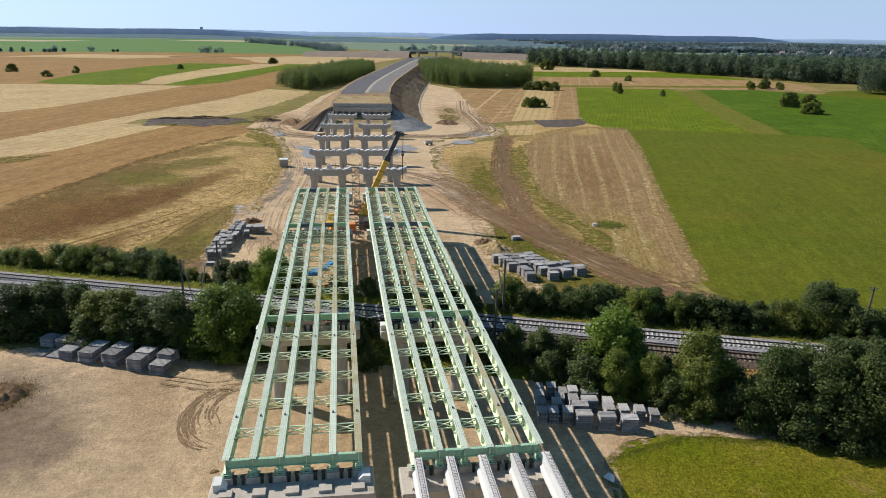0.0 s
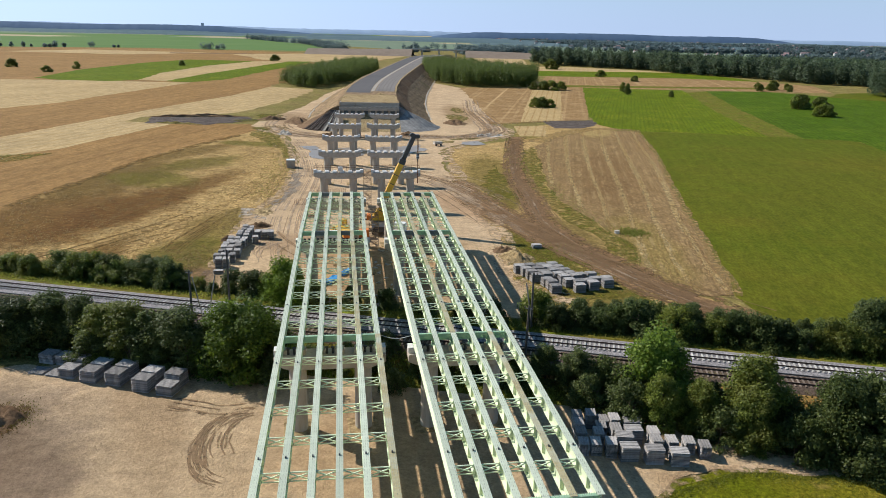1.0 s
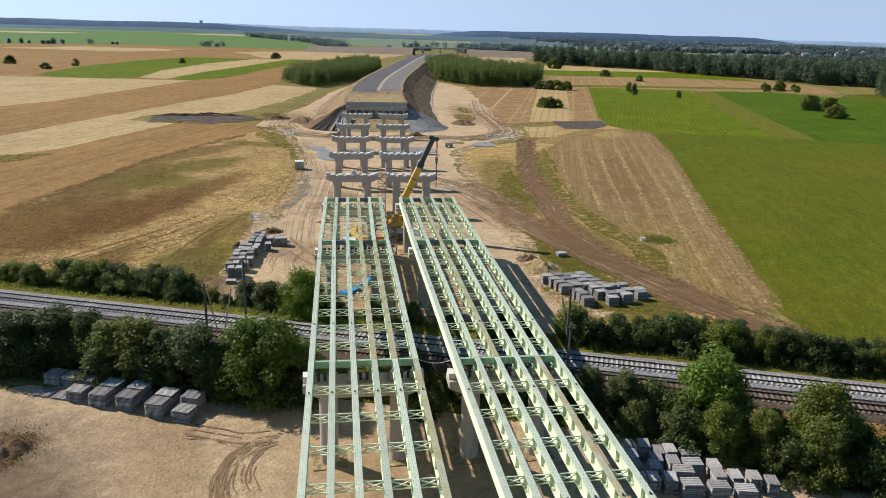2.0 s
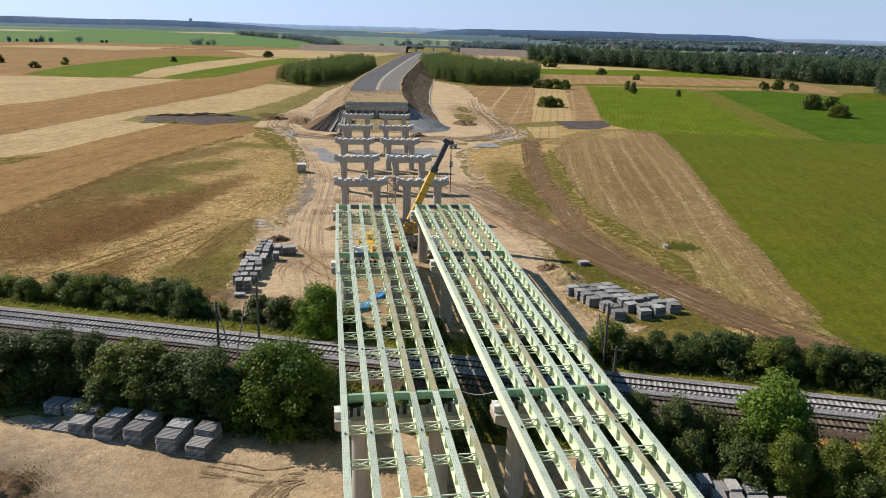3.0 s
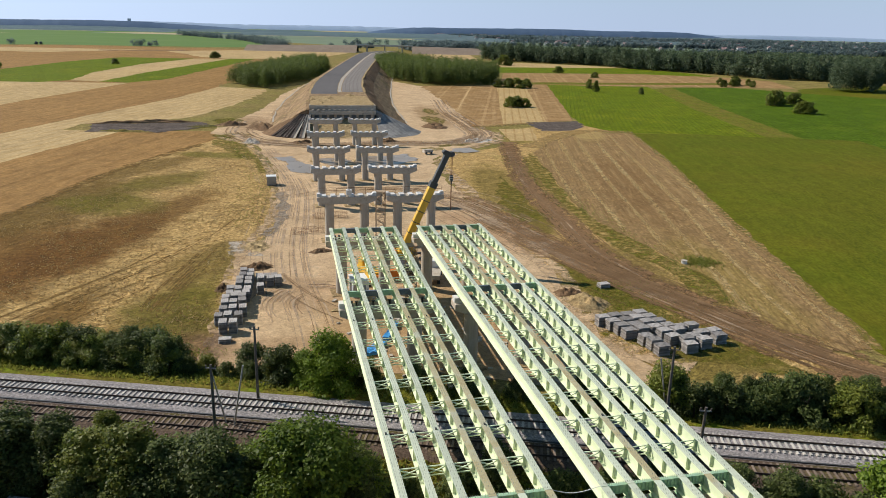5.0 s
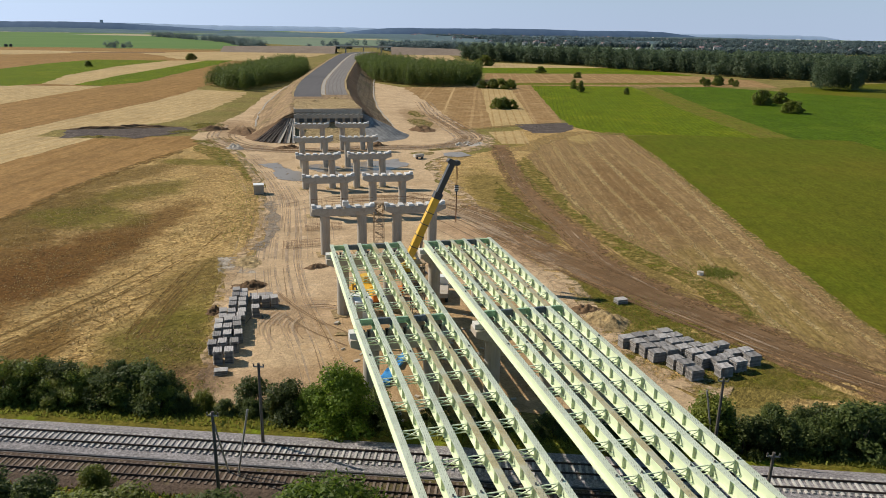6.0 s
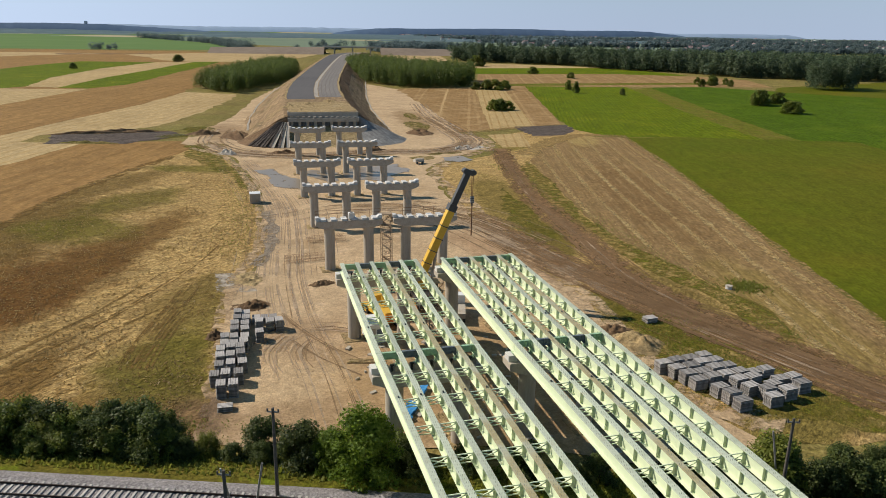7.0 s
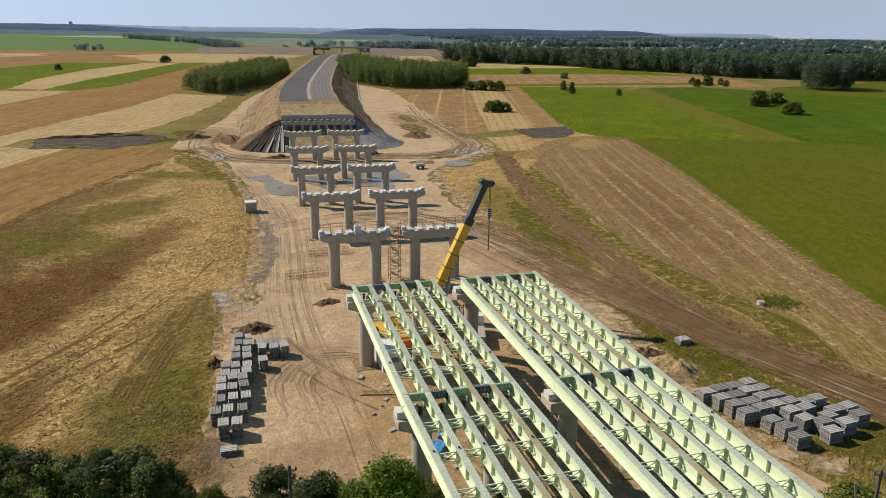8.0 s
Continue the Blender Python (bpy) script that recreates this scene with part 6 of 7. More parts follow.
# ---- poles along the railway ----
def line_pole(x, y, h, lean=0.0, arms=1):
    p = thing("line_pole", pose(x, y, 0.0, 0, lean, -17.8), "dark weathered concrete line pole beside the track", "pole", "line poles")
    part("shaft", Shape().tube((0, 0, 0), (0, 0, h), 0.18, 8, 0.12).mesh("shaft", POLEC), p)
    for k in range(arms):
        part("bracket", Shape().bar((-0.5, 0, h - 0.35 - 0.7 * k), (0.5, 0, h - 0.35 - 0.7 * k), 0.1).mesh("bracket", STEEL), p)
        for sx in (-0.45, 0.45):
            part("insulator", Shape().tube((sx, 0, h - 0.3 - 0.7 * k), (sx, 0, h - 0.08 - 0.7 * k), 0.07, 8).mesh("insulator", POLEC), p)
    return p


POLES = [(-25.0, 100.4, 9.0, 0, 1), (-21.4, 107.6, 9.6, 0, 1), (16.8, 86.6, 8.6, 1, 1), (20.2, 98.2, 8.8, 0, 1), (66.6, 84.8, 8.4, 3, 1)]
for x, y, h, lean, arms in POLES:
    line_pole(x, y, h, lean, arms)
for x, y, dx, h in ((-23.6, 103.0, 1.2, 6.5), (-24.2, 103.4, -1.3, 6.2), (20.6, 99.0, -1.0, 6.2)):
    ob = new("strut_pole", Shape().tube((0, 0, 0), (dx, 0.6, h), 0.09, 6).mesh("strut_pole", STEEL))
    ob.matrix_basis = pose(x, y, 0.7)
    tagged(ob, "thin leaning strut pole beside the railway", "strut pole", "strut poles")
# hose hanging between the decks
cv = bpy.data.curves.new("hose", "CURVE")
cv.dimensions, cv.bevel_depth = "3D", 0.03
sp = cv.splines.new("POLY")
sp.points.add(16)
for k in range(17):
    u = k / 16
    sp.points[k].co = (-1.0 + 3.5 * u, 76.0 - 0.6 * u, 9.9 - 0.45 * math.sin(math.pi * u) + 0.2 * u, 1)
ob = new("hanging_hose", cv)
cv.materials.append(CONCRETE_PALE)
tagged(ob, "pale hose sagging between the two decks", "hose")


# ---- trees and bushes ----
def leaf_cloud(rs, lobes, count, size, flat=0.0):
    """Leaf quads spread over the skins of ellipsoid lobes: rows of (x, y, z, rx, ry, rz)."""
    lobes = np.asarray(lobes, float)
    area = lobes[:, 3] * lobes[:, 4] + lobes[:, 4] * lobes[:, 5]
    pick = rs.choice(len(lobes), count, p=area / area.sum())
    d = rs.normal(size=(count, 3))
    d /= np.linalg.norm(d, axis=1)[:, None]
    r = 0.35 + 0.85 * rs.random(count) ** 0.7
    c = lobes[pick, :3] + d * lobes[pick, 3:6] * r[:, None]
    nrm = d + rs.normal(size=(count, 3)) * 0.75 + np.array([-0.25, 0.2, 0.85])
    nrm /= np.linalg.norm(nrm, axis=1)[:, None]
    ref = rs.normal(size=(count, 3))
    u = np.cross(nrm, ref)
    u /= np.linalg.norm(u, axis=1)[:, None] + 1e-9
    w = np.cross(nrm, u)
    s = size * (0.55 + 0.9 * rs.random(count))[:, None]
    q = np.stack([c - u * s, c + w * s * 0.55, c + u * s, c - w * s * 0.55], axis=1)
    q[:, 1] -= nrm * s * 0.18
    q[:, 3] -= nrm * s * 0.18
    q[:, :, 2] = np.maximum(q[:, :, 2], 0.02)
    return q.reshape(-1, 3)


def quads_mesh(name, pts, mat):
    return numpy_mesh(name, pts, np.arange(len(pts)).reshape(-1, 4), mat)


def crown_lobes(rs, h, w, low, n):
    """Lobes that fill a rough egg from the height low*h up to h."""
    out = []
    for k in range(n):
        z = low * h + (h - low * h) * rs.random() ** 0.85
        t = (z - low * h) / (h - low * h)
        ring = w * (0.35 + 0.75 * math.sin(math.pi * min(0.96, 0.22 + 0.78 * t)))
        a, r = rs.random() * 2 * math.pi, ring * math.sqrt(rs.random()) * 0.85
        k_ = w * (0.16 + 0.22 * rs.random() ** 1.5)
        out.append((r * math.cos(a), r * math.sin(a), z - k_ * 0.5, k_, k_, k_ * (0.7 + 0.4 * rs.random())))
    return out


def tree_kind(seed, h, w, low, lobes, leaves, size, mat, stems=1):
    """Meshes of a trunk with limbs and of a crown."""
    rs = np.random.RandomState(seed)
    lb = crown_lobes(rs, h, w, low, lobes)
    crown = quads_mesh("crown", leaf_cloud(rs, lb, leaves, size), mat)
    s = Shape()
    for k in range(stems):
        bx, by = (0, 0) if stems == 1 else (rs.uniform(-w * 0.4, w * 0.4), rs.uniform(-w * 0.4, w * 0.4))
        r = 0.028 * h / (1 if stems == 1 else 1.8)
        top = Vector((bx * 1.3, by * 1.3, h * 0.72))
        mid = Vector((bx + rs.uniform(-0.3, 0.3), by + rs.uniform(-0.3, 0.3), h * 0.35))
        s.tube((bx, by, -0.1), mid, r, 7, r * 0.75).tube(mid, top, r * 0.75, 7, r * 0.25)
        for j in range(5):
            l_ = lb[rs.randint(len(lb))]
            s.tube(mid.lerp(top, rs.random() * 0.7), l_[:3], r * 0.35, 5, r * 0.1)
    return s.mesh("trunk", BARK), crown


KINDS = {
    "dark": [tree_kind(10 + k, 9.0, 3.7, 0.04, 75, 17000, 0.155, LEAF_DARK) for k in range(3)],
    "willow": [tree_kind(20 + k, 9.0, 3.3, 0.03, 85, 16000, 0.15, LEAF_MID) for k in range(3)],
    "bright": [tree_kind(30, 7.0, 3.2, 0.03, 80, 16000, 0.135, LEAF_BRIGHT)],
    "bush": [tree_kind(40 + k, 4.6, 2.7, 0.0, 45, 7000, 0.135, LEAF_DARK, 3) for k in range(3)],
    "shrub": [tree_kind(50 + k, 4.6, 2.7, 0.0, 45, 7000, 0.135, LEAF_MID, 3) for k in range(2)],
}
TREE_LABEL = {"dark": ("dense dark green tree beside the railway", "tree"), "willow": ("mid-green feathery tree beside the railway", "tree"), "bright": ("bright green leafy tree beside the bridge", "tree"),
              "bush": ("dense dark green bush in the hedge", "bush"), "shrub": ("mid-green shrub in the hedge", "bush")}
FULL = {"dark": 9.0, "willow": 9.0, "bright": 7.0, "bush": 4.6, "shrub": 4.6}
rng = random.Random(21)


def plant(kind, x, y, h, z=0.0, wide=1.0, group=""):
    k = rng.randrange(len(KINDS[kind]))
    s = h / FULL[kind]
    label, cat = TREE_LABEL[kind]
    t = thing(cat, Matrix.Translation((x, y, z)) @ Matrix.Rotation(rng.uniform(0, 6.28), 4, "Z") @ Matrix.Diagonal((s * wide, s * wide, s, 1)), label, cat, group or "hedge along the railway")
    trunk, crown = KINDS[kind][k]
    part("trunk", trunk, t)
    part("crown", crown, t)
    return t


# near side of the railway, left of the bridge
for kind, x, y, h, wide in (("dark", -51, 99, 5.6, 1.4), ("dark", -45.8, 96.4, 6.0, 1.5), ("dark", -41.6, 97.2, 6.2, 1.4), ("dark", -37.4, 95.8, 5.4, 1.2), ("willow", -34.4, 93.6, 5.2, 1.5), ("willow", -31.0, 92.8, 5.6, 1.5), ("dark", -27.6, 91.4, 5.4, 1.4), ("dark", -24.6, 90.2, 5.6, 1.4),
                            ("bush", -22.2, 88.8, 4.2, 1.3), ("bright", -18.4, 88.0, 6.8, 1.2), ("bright", -15.0, 86.8, 6.9, 1.25), ("dark", -17.0, 90.4, 5.6, 1.3), ("bush", -20.8, 91.2, 4.4, 1.2), ("bush", -13.0, 89.5, 4.6, 1.1), ("bush", -12.2, 86.0, 4.0, 1.0),
                            ("dark", -56, 101, 6, 1.4), ("dark", -62, 102, 6, 1.4), ("bush", -34.8, 91.6, 3.2, 1.3), ("bush", -29.4, 90.6, 3.4, 1.3), ("bush", -44.6, 95.4, 3.8, 1.3)):
    plant(kind, x, y + 0.4, h * (1.3 if x > -40 else 1.12), 0.0, wide * (0.86 if x > -40 else 1.0))
for kind, x, y, h in (("willow", -34.8, 101.4, 4.4), ("shrub", -31.6, 99.6, 2.6), ("shrub", -25.4, 97.6, 2.8), ("shrub", -19.6, 96.2, 2.8), ("shrub", -40.5, 102.4, 2.6), ("shrub", -14.8, 94.8, 2.4)):
    plant(kind, x, y, h, 0.0, 1.1)
# under and between the decks
for x, y, h in ((-8.5, 89, 3.2), (-4.5, 88.5, 3.6), (-1.0, 88, 4.0), (0.6, 92, 3.4), (4.5, 86.5, 3.6), (8.5, 85.5, 3.8), (12, 85, 4.2), (15.0, 83, 4.4), (0.8, 82.5, 2.8), (6.5, 105, 3.0), (1.0, 107.5, 3.5), (-4.5, 109.5, 3.2), (12.5, 103, 3.6), (10.5, 100.8, 3.0), (15.8, 101.0, 3.8), (-9.6, 110.6, 3.4)):
    plant("bush", x, y, h)
# near side, right of the bridge
for kind, x, y, h in (("dark", 18.5, 83.0, 5.0), ("dark", 21.5, 81.0, 5.6), ("bush", 24.6, 80.4, 4.4), ("bush", 22.0, 77.6, 3.8), ("bright", 29.2, 77.2, 8.8), ("bright", 31.2, 78.2, 6.6), ("bush", 26.5, 77.0, 5.0), ("bush", 25.4, 74.4, 4.6), ("willow", 28.4, 73.0, 6.0), ("willow", 32.0, 71.6, 5.8), ("bush", 34.6, 74.5, 4.0),
                      ("willow", 37.2, 70.8, 9.0), ("willow", 36.0, 68.0, 6.4), ("bush", 40.8, 70.6, 5.2), ("dark", 43.6, 66.0, 8.6), ("dark", 46.6, 67.0, 8.6), ("dark", 47.5, 63.2, 9.0), ("dark", 51.0, 61.6, 9.2), ("dark", 54.0, 64.4, 9.6), ("dark", 50.5, 66.4, 9.2),
                      ("dark", 57.0, 62.4, 9.6), ("dark", 61.0, 60.8, 9.4), ("dark", 65.0, 59.6, 9.2), ("bush", 40.0, 66.2, 4.6), ("bush", 44.6, 62.6, 4.4), ("bush", 33.8, 69.0, 4.2), ("bush", 40.0, 74.5, 3.2), ("bush", 48.6, 60.6, 4.2), ("dark", 69.0, 57.0, 9)):
    plant(kind, x, y, h)
# far side of the railway
x = -84.0
while x < -9:
    y = 99.4 - 0.322 * x + 8.4 + rng.uniform(-1.0, 1.2)
    open_gap = x > -30
    plant("bush" if rng.random() < 0.45 else "shrub", x, y, (2.6 if open_gap else 3.0 if x < -52 else 3.8) + rng.uniform(-0.6, 1.0))
    if -48 < x < -31:
        plant("dark" if rng.random() < 0.4 else "bush", x + 1.1, y + 1.2, rng.uniform(3.6, 5.0))
    if not open_gap:
        plant("shrub", x + 1.2, y - 0.6, rng.uniform(2.0, 3.4), 0.0, 1.25)
    x += rng.uniform(2.2, 3.0)
plant("bright", -13.6, 109.6, 7.4, group="bushes beside the bridge")
plant("bright", -16.2, 111.6, 4.6, group="bushes beside the bridge")
for x, y, h in ((-19.0, 113.5, 4.6), (-17.2, 115.0, 2.6), (-22.5, 116.5, 3.8)):
    plant("bush", x, y, h)
x = 21.5
while x < 92:
    y = 99.4 - 0.322 * x + 7.0 + rng.uniform(-0.8, 1.2)
    plant("bush" if rng.random() < 0.5 else "shrub", x, y, 4.2 + rng.uniform(-0.8, 1.6))
    if rng.random() < 0.75:
        plant("dark" if rng.random() < 0.55 else "bush", x + 1.0, y + 1.6, rng.uniform(3.8, 5.2))
    x += rng.uniform(2.1, 2.9)
plant("dark", 62.5, 88.8, 7.6)
plant("dark", 65.2, 87.5, 7.0)

# single bushes in the fields
field_kind = [tree_kind(70 + k, 5.0, 2.8, 0.0, 45, 5200, 0.2, LEAF_MID, 2) for k in range(2)]
for x, y, h, w in ((92, 405, 5.4, 1.0), (96.5, 407, 5.6, 1.1), (101, 406, 4.6, 1.1), (98, 410, 4.2, 1.0), (250.8, 415, 8.6, 1.1), (257, 420, 7.5, 1.0), (240, 375, 6.4, 1.3), (244, 377, 6.0, 1.2), (127.6, 531, 6.5, 1.2), (133, 528, 6.8, 1.4), (140, 530, 6.0, 1.3), (121, 533, 5.0, 1.2),
                   (184.3, 527, 6.4, 0.7), (178, 500, 7.2, 0.6), (202, 483, 4.4, 0.7), (313, 556, 6.2, 1.2), (300, 548, 5.4, 0.9), (324, 548, 5.0, 0.9), (-175, 770, 5, 1.2), (-302, 700, 7, 1.3),
                   (-250, 640, 5, 1.5), (-245, 690, 6, 0.9), (150, 690, 5, 2.0), (235, 640, 5, 1.4), (120, 560, 7, 1.0), (-100, 905, 7, 1.5), (209, 829, 11, 1.3), (225, 703, 6, 1.5), (309, 568, 5.5, 0.9), (321, 567, 7, 1.2), (332, 566, 5, 1.0), (270, 424, 6.5, 1.4)):
    k = rng.randrange(2)
    t = thing("bush", Matrix.Translation((x, y, 0)) @ Matrix.Rotation(rng.uniform(0, 6.28), 4, "Z") @ Matrix.Diagonal((h / 5 * w, h / 5 * w, h / 5, 1)), "lone dark green bush standing in the fields", "bush", "bushes in the fields")
    part("trunk", field_kind[k][0], t)
    part("crown", field_kind[k][1], t)

# weeds and tall grass tufts
def tufts(name, spots, mat, label, size=0.35, seed=5, upright=1.0):
    rs = np.random.RandomState(seed)
    c = np.asarray(spots, float)
    n = len(c)
    a = rs.random(n) * 6.283
    u = np.stack([np.cos(a), np.sin(a), np.zeros(n)], 1)
    s = size * (0.5 + rs.random(n))[:, None]
    lean = np.stack([rs.normal(size=n) * 0.4, rs.normal(size=n) * 0.4, np.full(n, upright)], 1) * s * 1.3
    q = np.stack([c - u * s * 0.5, c + u * s * 0.5, c + u * s * 0.25 + lean, c - u * s * 0.35 + lean * 0.8], 1).reshape(-1, 3)
    return tagged(new(name, quads_mesh(name, q, mat)), label, "weeds", kind="stuff")


rs = np.random.RandomState(77)


def within(poly, p):
    """Which of the points lie inside a polygon."""
    hit = np.zeros(len(p), bool)
    for (x1, y1), (x2, y2) in zip(poly, poly[1:] + poly[:1]):
        if y1 != y2:
            hit ^= ((y1 > p[:, 1]) != (y2 > p[:, 1])) & (p[:, 0] < (x2 - x1) * (p[:, 1] - y1) / (y2 - y1) + x1)
    return p[hit]


def ground_points(p, z=0.03):
    return np.column_stack([p, np.full(len(p), z)])


# straw left in rows on the harvested field, dry stalks in the meadow
CUT_FIELD = CUT_EDGE + ROW_EDGE + [(101, 314), (87, 304), (72, 287)]
ROW_GAPS = [2.6, 9.4, 16.0, 22.6, 29.0, 35.0]


def straw_row(gap, y):
    """Where a windrow that keeps its distance from the field's long edge lies at y."""
    return np.interp(y, [p_[1] for p_ in ROW_EDGE], [p_[0] for p_ in ROW_EDGE]) - gap * np.interp(y, [110, 155, 205, 275, 310], [0.72, 0.84, 1.0, 1.1, 1.12]) + 0.7 * np.sin(y * 0.055 + gap)


rows_ = Shape()
for k, gap in enumerate(ROW_GAPS):
    for y0_ in range(112, 304, 12):
        way_ = within(CUT_FIELD, np.array([(straw_row(gap, y), y) for y in np.linspace(y0_, y0_ + 14, 5)]))
        if len(way_) == 5:
            ribbon(rows_, [tuple(q_) for q_ in way_], 1.2 + 0.4 * math.sin(y0_ + k), 0.072 + 0.0004 * k + 0.0001 * (y0_ % 5), 0.35, 16)
tagged(new("straw_windrows", rows_.mesh("straw_windrows", STRAW_ROW)), "pale straw windrows thinning out on the cut field", "straw", kind="stuff")
along = rs.uniform(108, 312, 26000)
gap = rs.choice(ROW_GAPS, 26000)
p = np.column_stack([straw_row(gap, along) + rs.normal(size=26000) * 0.42, along])
p = p[(np.sin(along * 0.045 + gap * 3.1) + 0.6 * np.sin(along * 0.11 + gap) + rs.normal(size=26000) * 0.7) > -0.8]
p = np.concatenate([within(CUT_FIELD, p), within(CUT_FIELD, np.column_stack([rs.uniform(46, 118, 9000), rs.uniform(108, 315, 9000)]))])
tufts("straw_rows", ground_points(p, 0.07), LEAF_STRAW, "pale straw left in rows on the cut field", 0.2, 15, 0.25)
DRY_MEADOW = [(-78, 174), (-70, 215), (-62, 248), (-46, 286), (-34, 292), (-25, 255), (-22, 218), (-22, 180), (-28, 166), (-28, 140), (-31, 124), (-60, 130), (-95, 143)]
p = within(DRY_MEADOW, np.column_stack([rs.uniform(-95, -20, 70000), 124 + 168 * rs.random(70000) ** 1.3]))
keep = np.array([noise.noise((x * 0.09, y * 0.05, 4)) + 0.5 * noise.noise((x * 0.4, y * 0.3, 2)) for x, y in p]) + rs.normal(size=len(p)) * 0.2 > -0.05
tufts("meadow_stalks", ground_points(p[keep], 0.04), LEAF_STRAW, "dry stalks of the flattened meadow grass", 0.17, 16, 0.6)
p = np.column_stack([53.4 + 1.5 * rs.normal(size=1100), 149.2 + 1.6 * rs.normal(size=1100)])
tufts("grass_patch", ground_points(p, 0.05), LEAF_GRASS, "low bright green grass round the well head", 0.17, 17)
spots = []
for k in range(26000):                    # both sides of the railway
    x = rs.uniform(-85, 92)
    o = rs.choice([rs.uniform(4.0, 9.5), rs.uniform(-14.5, -7.0)])
    if o < -6 and (18 < x < 54 or -48 < x < -22) and o > -9.5:
        o -= 3.0
    z = np.interp(o, [-15, -9, -6.4, 4, 6, 9], [0, 0.75, 1.0, 1.0, 0.7, 0.0])
    spots.append((x + o * 0.306, 99.4 - 0.322 * x + o * 0.952, z - 0.03))
tufts("weeds", spots, LEAF_GRASS, "tall green weeds on the railway bank", 0.22, 5)
spots = []
for k in range(22000):
    m = rs.randint(5)
    if m == 0:
        x, y = rs.normal(-26, 2.6), rs.uniform(182, 300)
        x -= max(0, (y - 250) * 0.25)
    elif m == 1:
        x, y = rs.normal(-36, 5.0), rs.uniform(117, 124)
    elif m == 4:
        x = rs.uniform(-90, -28)
        y = 110.5 - 0.322 * x + abs(rs.normal()) * 3.0
    elif m == 2:
        x, y = rs.normal(47.5, 1.8), rs.uniform(126, 262)
    else:
        x, y = rs.normal(31, 4.0), rs.uniform(114, 142)
    spots.append((x, y, 0.03))
tufts("weeds", spots, LEAF_MID, "rough green weeds at the edges of the site", 0.1, 6)
p = np.column_stack([-40 + 1.7 * rs.normal(size=2600), 78.8 + 1.8 * rs.normal(size=2600)])
tufts("weeds", ground_points(p, 0.15), LEAF_RUST, "dull dry weeds over the rubble heap", 0.09, 18)
x = rs.uniform(-85, 92, 9000)
o = rs.uniform(-11.0, -6.6, 9000)
p = np.column_stack([x + o * 0.306, 99.4 - 0.322 * x + o * 0.952, np.interp(o, [-15, -9, -6.4], [0, 0.75, 1.0])])
tufts("weeds", p, LEAF_RUST, "reddish dry weeds beside the old track", 0.16, 19)
x = rs.uniform(-70, -8, 9000)
o = -7.0 - abs(rs.normal(size=9000)) * 1.6
p = np.column_stack([x + o * 0.306, 99.4 - 0.322 * x + o * 0.952, np.interp(o, [-15, -9, -6.4], [0, 0.75, 1.0])])
tufts("weeds", p, LEAF_MID, "low green weeds on the old track's slope", 0.17, 20)
spots = []
for k in range(5000):
    x = 23 + 45 * rs.random()
    y = np.interp(x, [23, 33, 50, 80], [60.5, 64.0, 60.4, 45.5]) + 0.4 - abs(rs.normal()) * 0.7
    spots.append((x, y, 0.05))
tufts("grass_tufts", spots, LEAF_GRASS, "ragged grass tufts at the lawn's edge", 0.08, 7)


# ---- woods ----
def wood(name, corners, spacing, hmin, hmax, per, size, mat, label, seed, lobes=5):
    """Many crowns in one mesh inside a polygon."""
    rs = np.random.RandomState(seed)
    c = np.asarray(corners, float)
    lo, hi = c.min(0), c.max(0)
    pts = []
    for x in np.arange(lo[0], hi[0], spacing):
        for y in np.arange(lo[1], hi[1], spacing):
            px, py = x + rs.uniform(-0.5, 0.5) * spacing, y + rs.uniform(-0.5, 0.5) * spacing
            inside = False
            for (x1, y1), (x2, y2) in zip(c, np.roll(c, -1, 0)):
                if (y1 > py) != (y2 > py) and px < (x2 - x1) * (py - y1) / (y2 - y1) + x1:
                    inside = not inside
            if inside:
                pts.append((px, py, rs.uniform(hmin, hmax)))
    allq = []
    for px, py, h in pts:
        w = spacing * rs.uniform(0.55, 0.8)
        lb = []
        for k in range(lobes):
            z = h * (0.14 + 0.8 * (k + 0.5) / lobes)
            r = w * (1.05 - 0.5 * abs((k + 0.5) / lobes - 0.4))
            lb.append((px + rs.uniform(-0.25, 0.25) * w, py + rs.uniform(-0.25, 0.25) * w, z, r * 0.8, r * 0.8, h * 0.16))
        allq.append(leaf_cloud(rs, lb, per, size))
    ob = new(name, quads_mesh(name, np.concatenate(allq), mat))
    return tagged(ob, label, "wood", kind="stuff")


wood("wood", [(-60, 548), (-34, 512), (-4, 588), (13, 680), (14, 770), (-16, 740), (-40, 640)], 4.6, 8, 14, 480, 0.38, LEAF_WOOD, "young planted wood beside the motorway", 1)
wood("wood", [(56, 720), (52, 600), (74, 547), (109, 549), (132, 577), (143, 615), (118, 650), (102, 690), (82, 780)], 4.8, 12, 16.5, 480, 0.38, LEAF_WOOD, "dense young planted wood beside the motorway", 2)
wood("tree_belt", [(215, 960), (248, 912), (325, 850), (328, 792), (352, 750), (388, 696), (384, 648), (433, 616), (502, 586), (640, 560), (700, 570), (690, 630), (520, 650), (450, 690), (440, 760), (400, 830), (390, 890), (300, 960), (240, 1000)], 9.0, 10, 23, 420, 0.85, LEAF_FAR, "long belt of tall trees along the fields", 3)
wood("tree_belt", [(240, 1010), (300, 970), (395, 900), (445, 770), (520, 660), (690, 640), (900, 700), (1000, 900), (760, 1000), (420, 1150), (260, 1150)], 15.0, 7, 15, 170, 1.3, LEAF_FAR, "far belt of trees before the town", 4)
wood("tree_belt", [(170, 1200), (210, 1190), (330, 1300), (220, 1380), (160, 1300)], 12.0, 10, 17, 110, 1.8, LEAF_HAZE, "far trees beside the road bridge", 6)
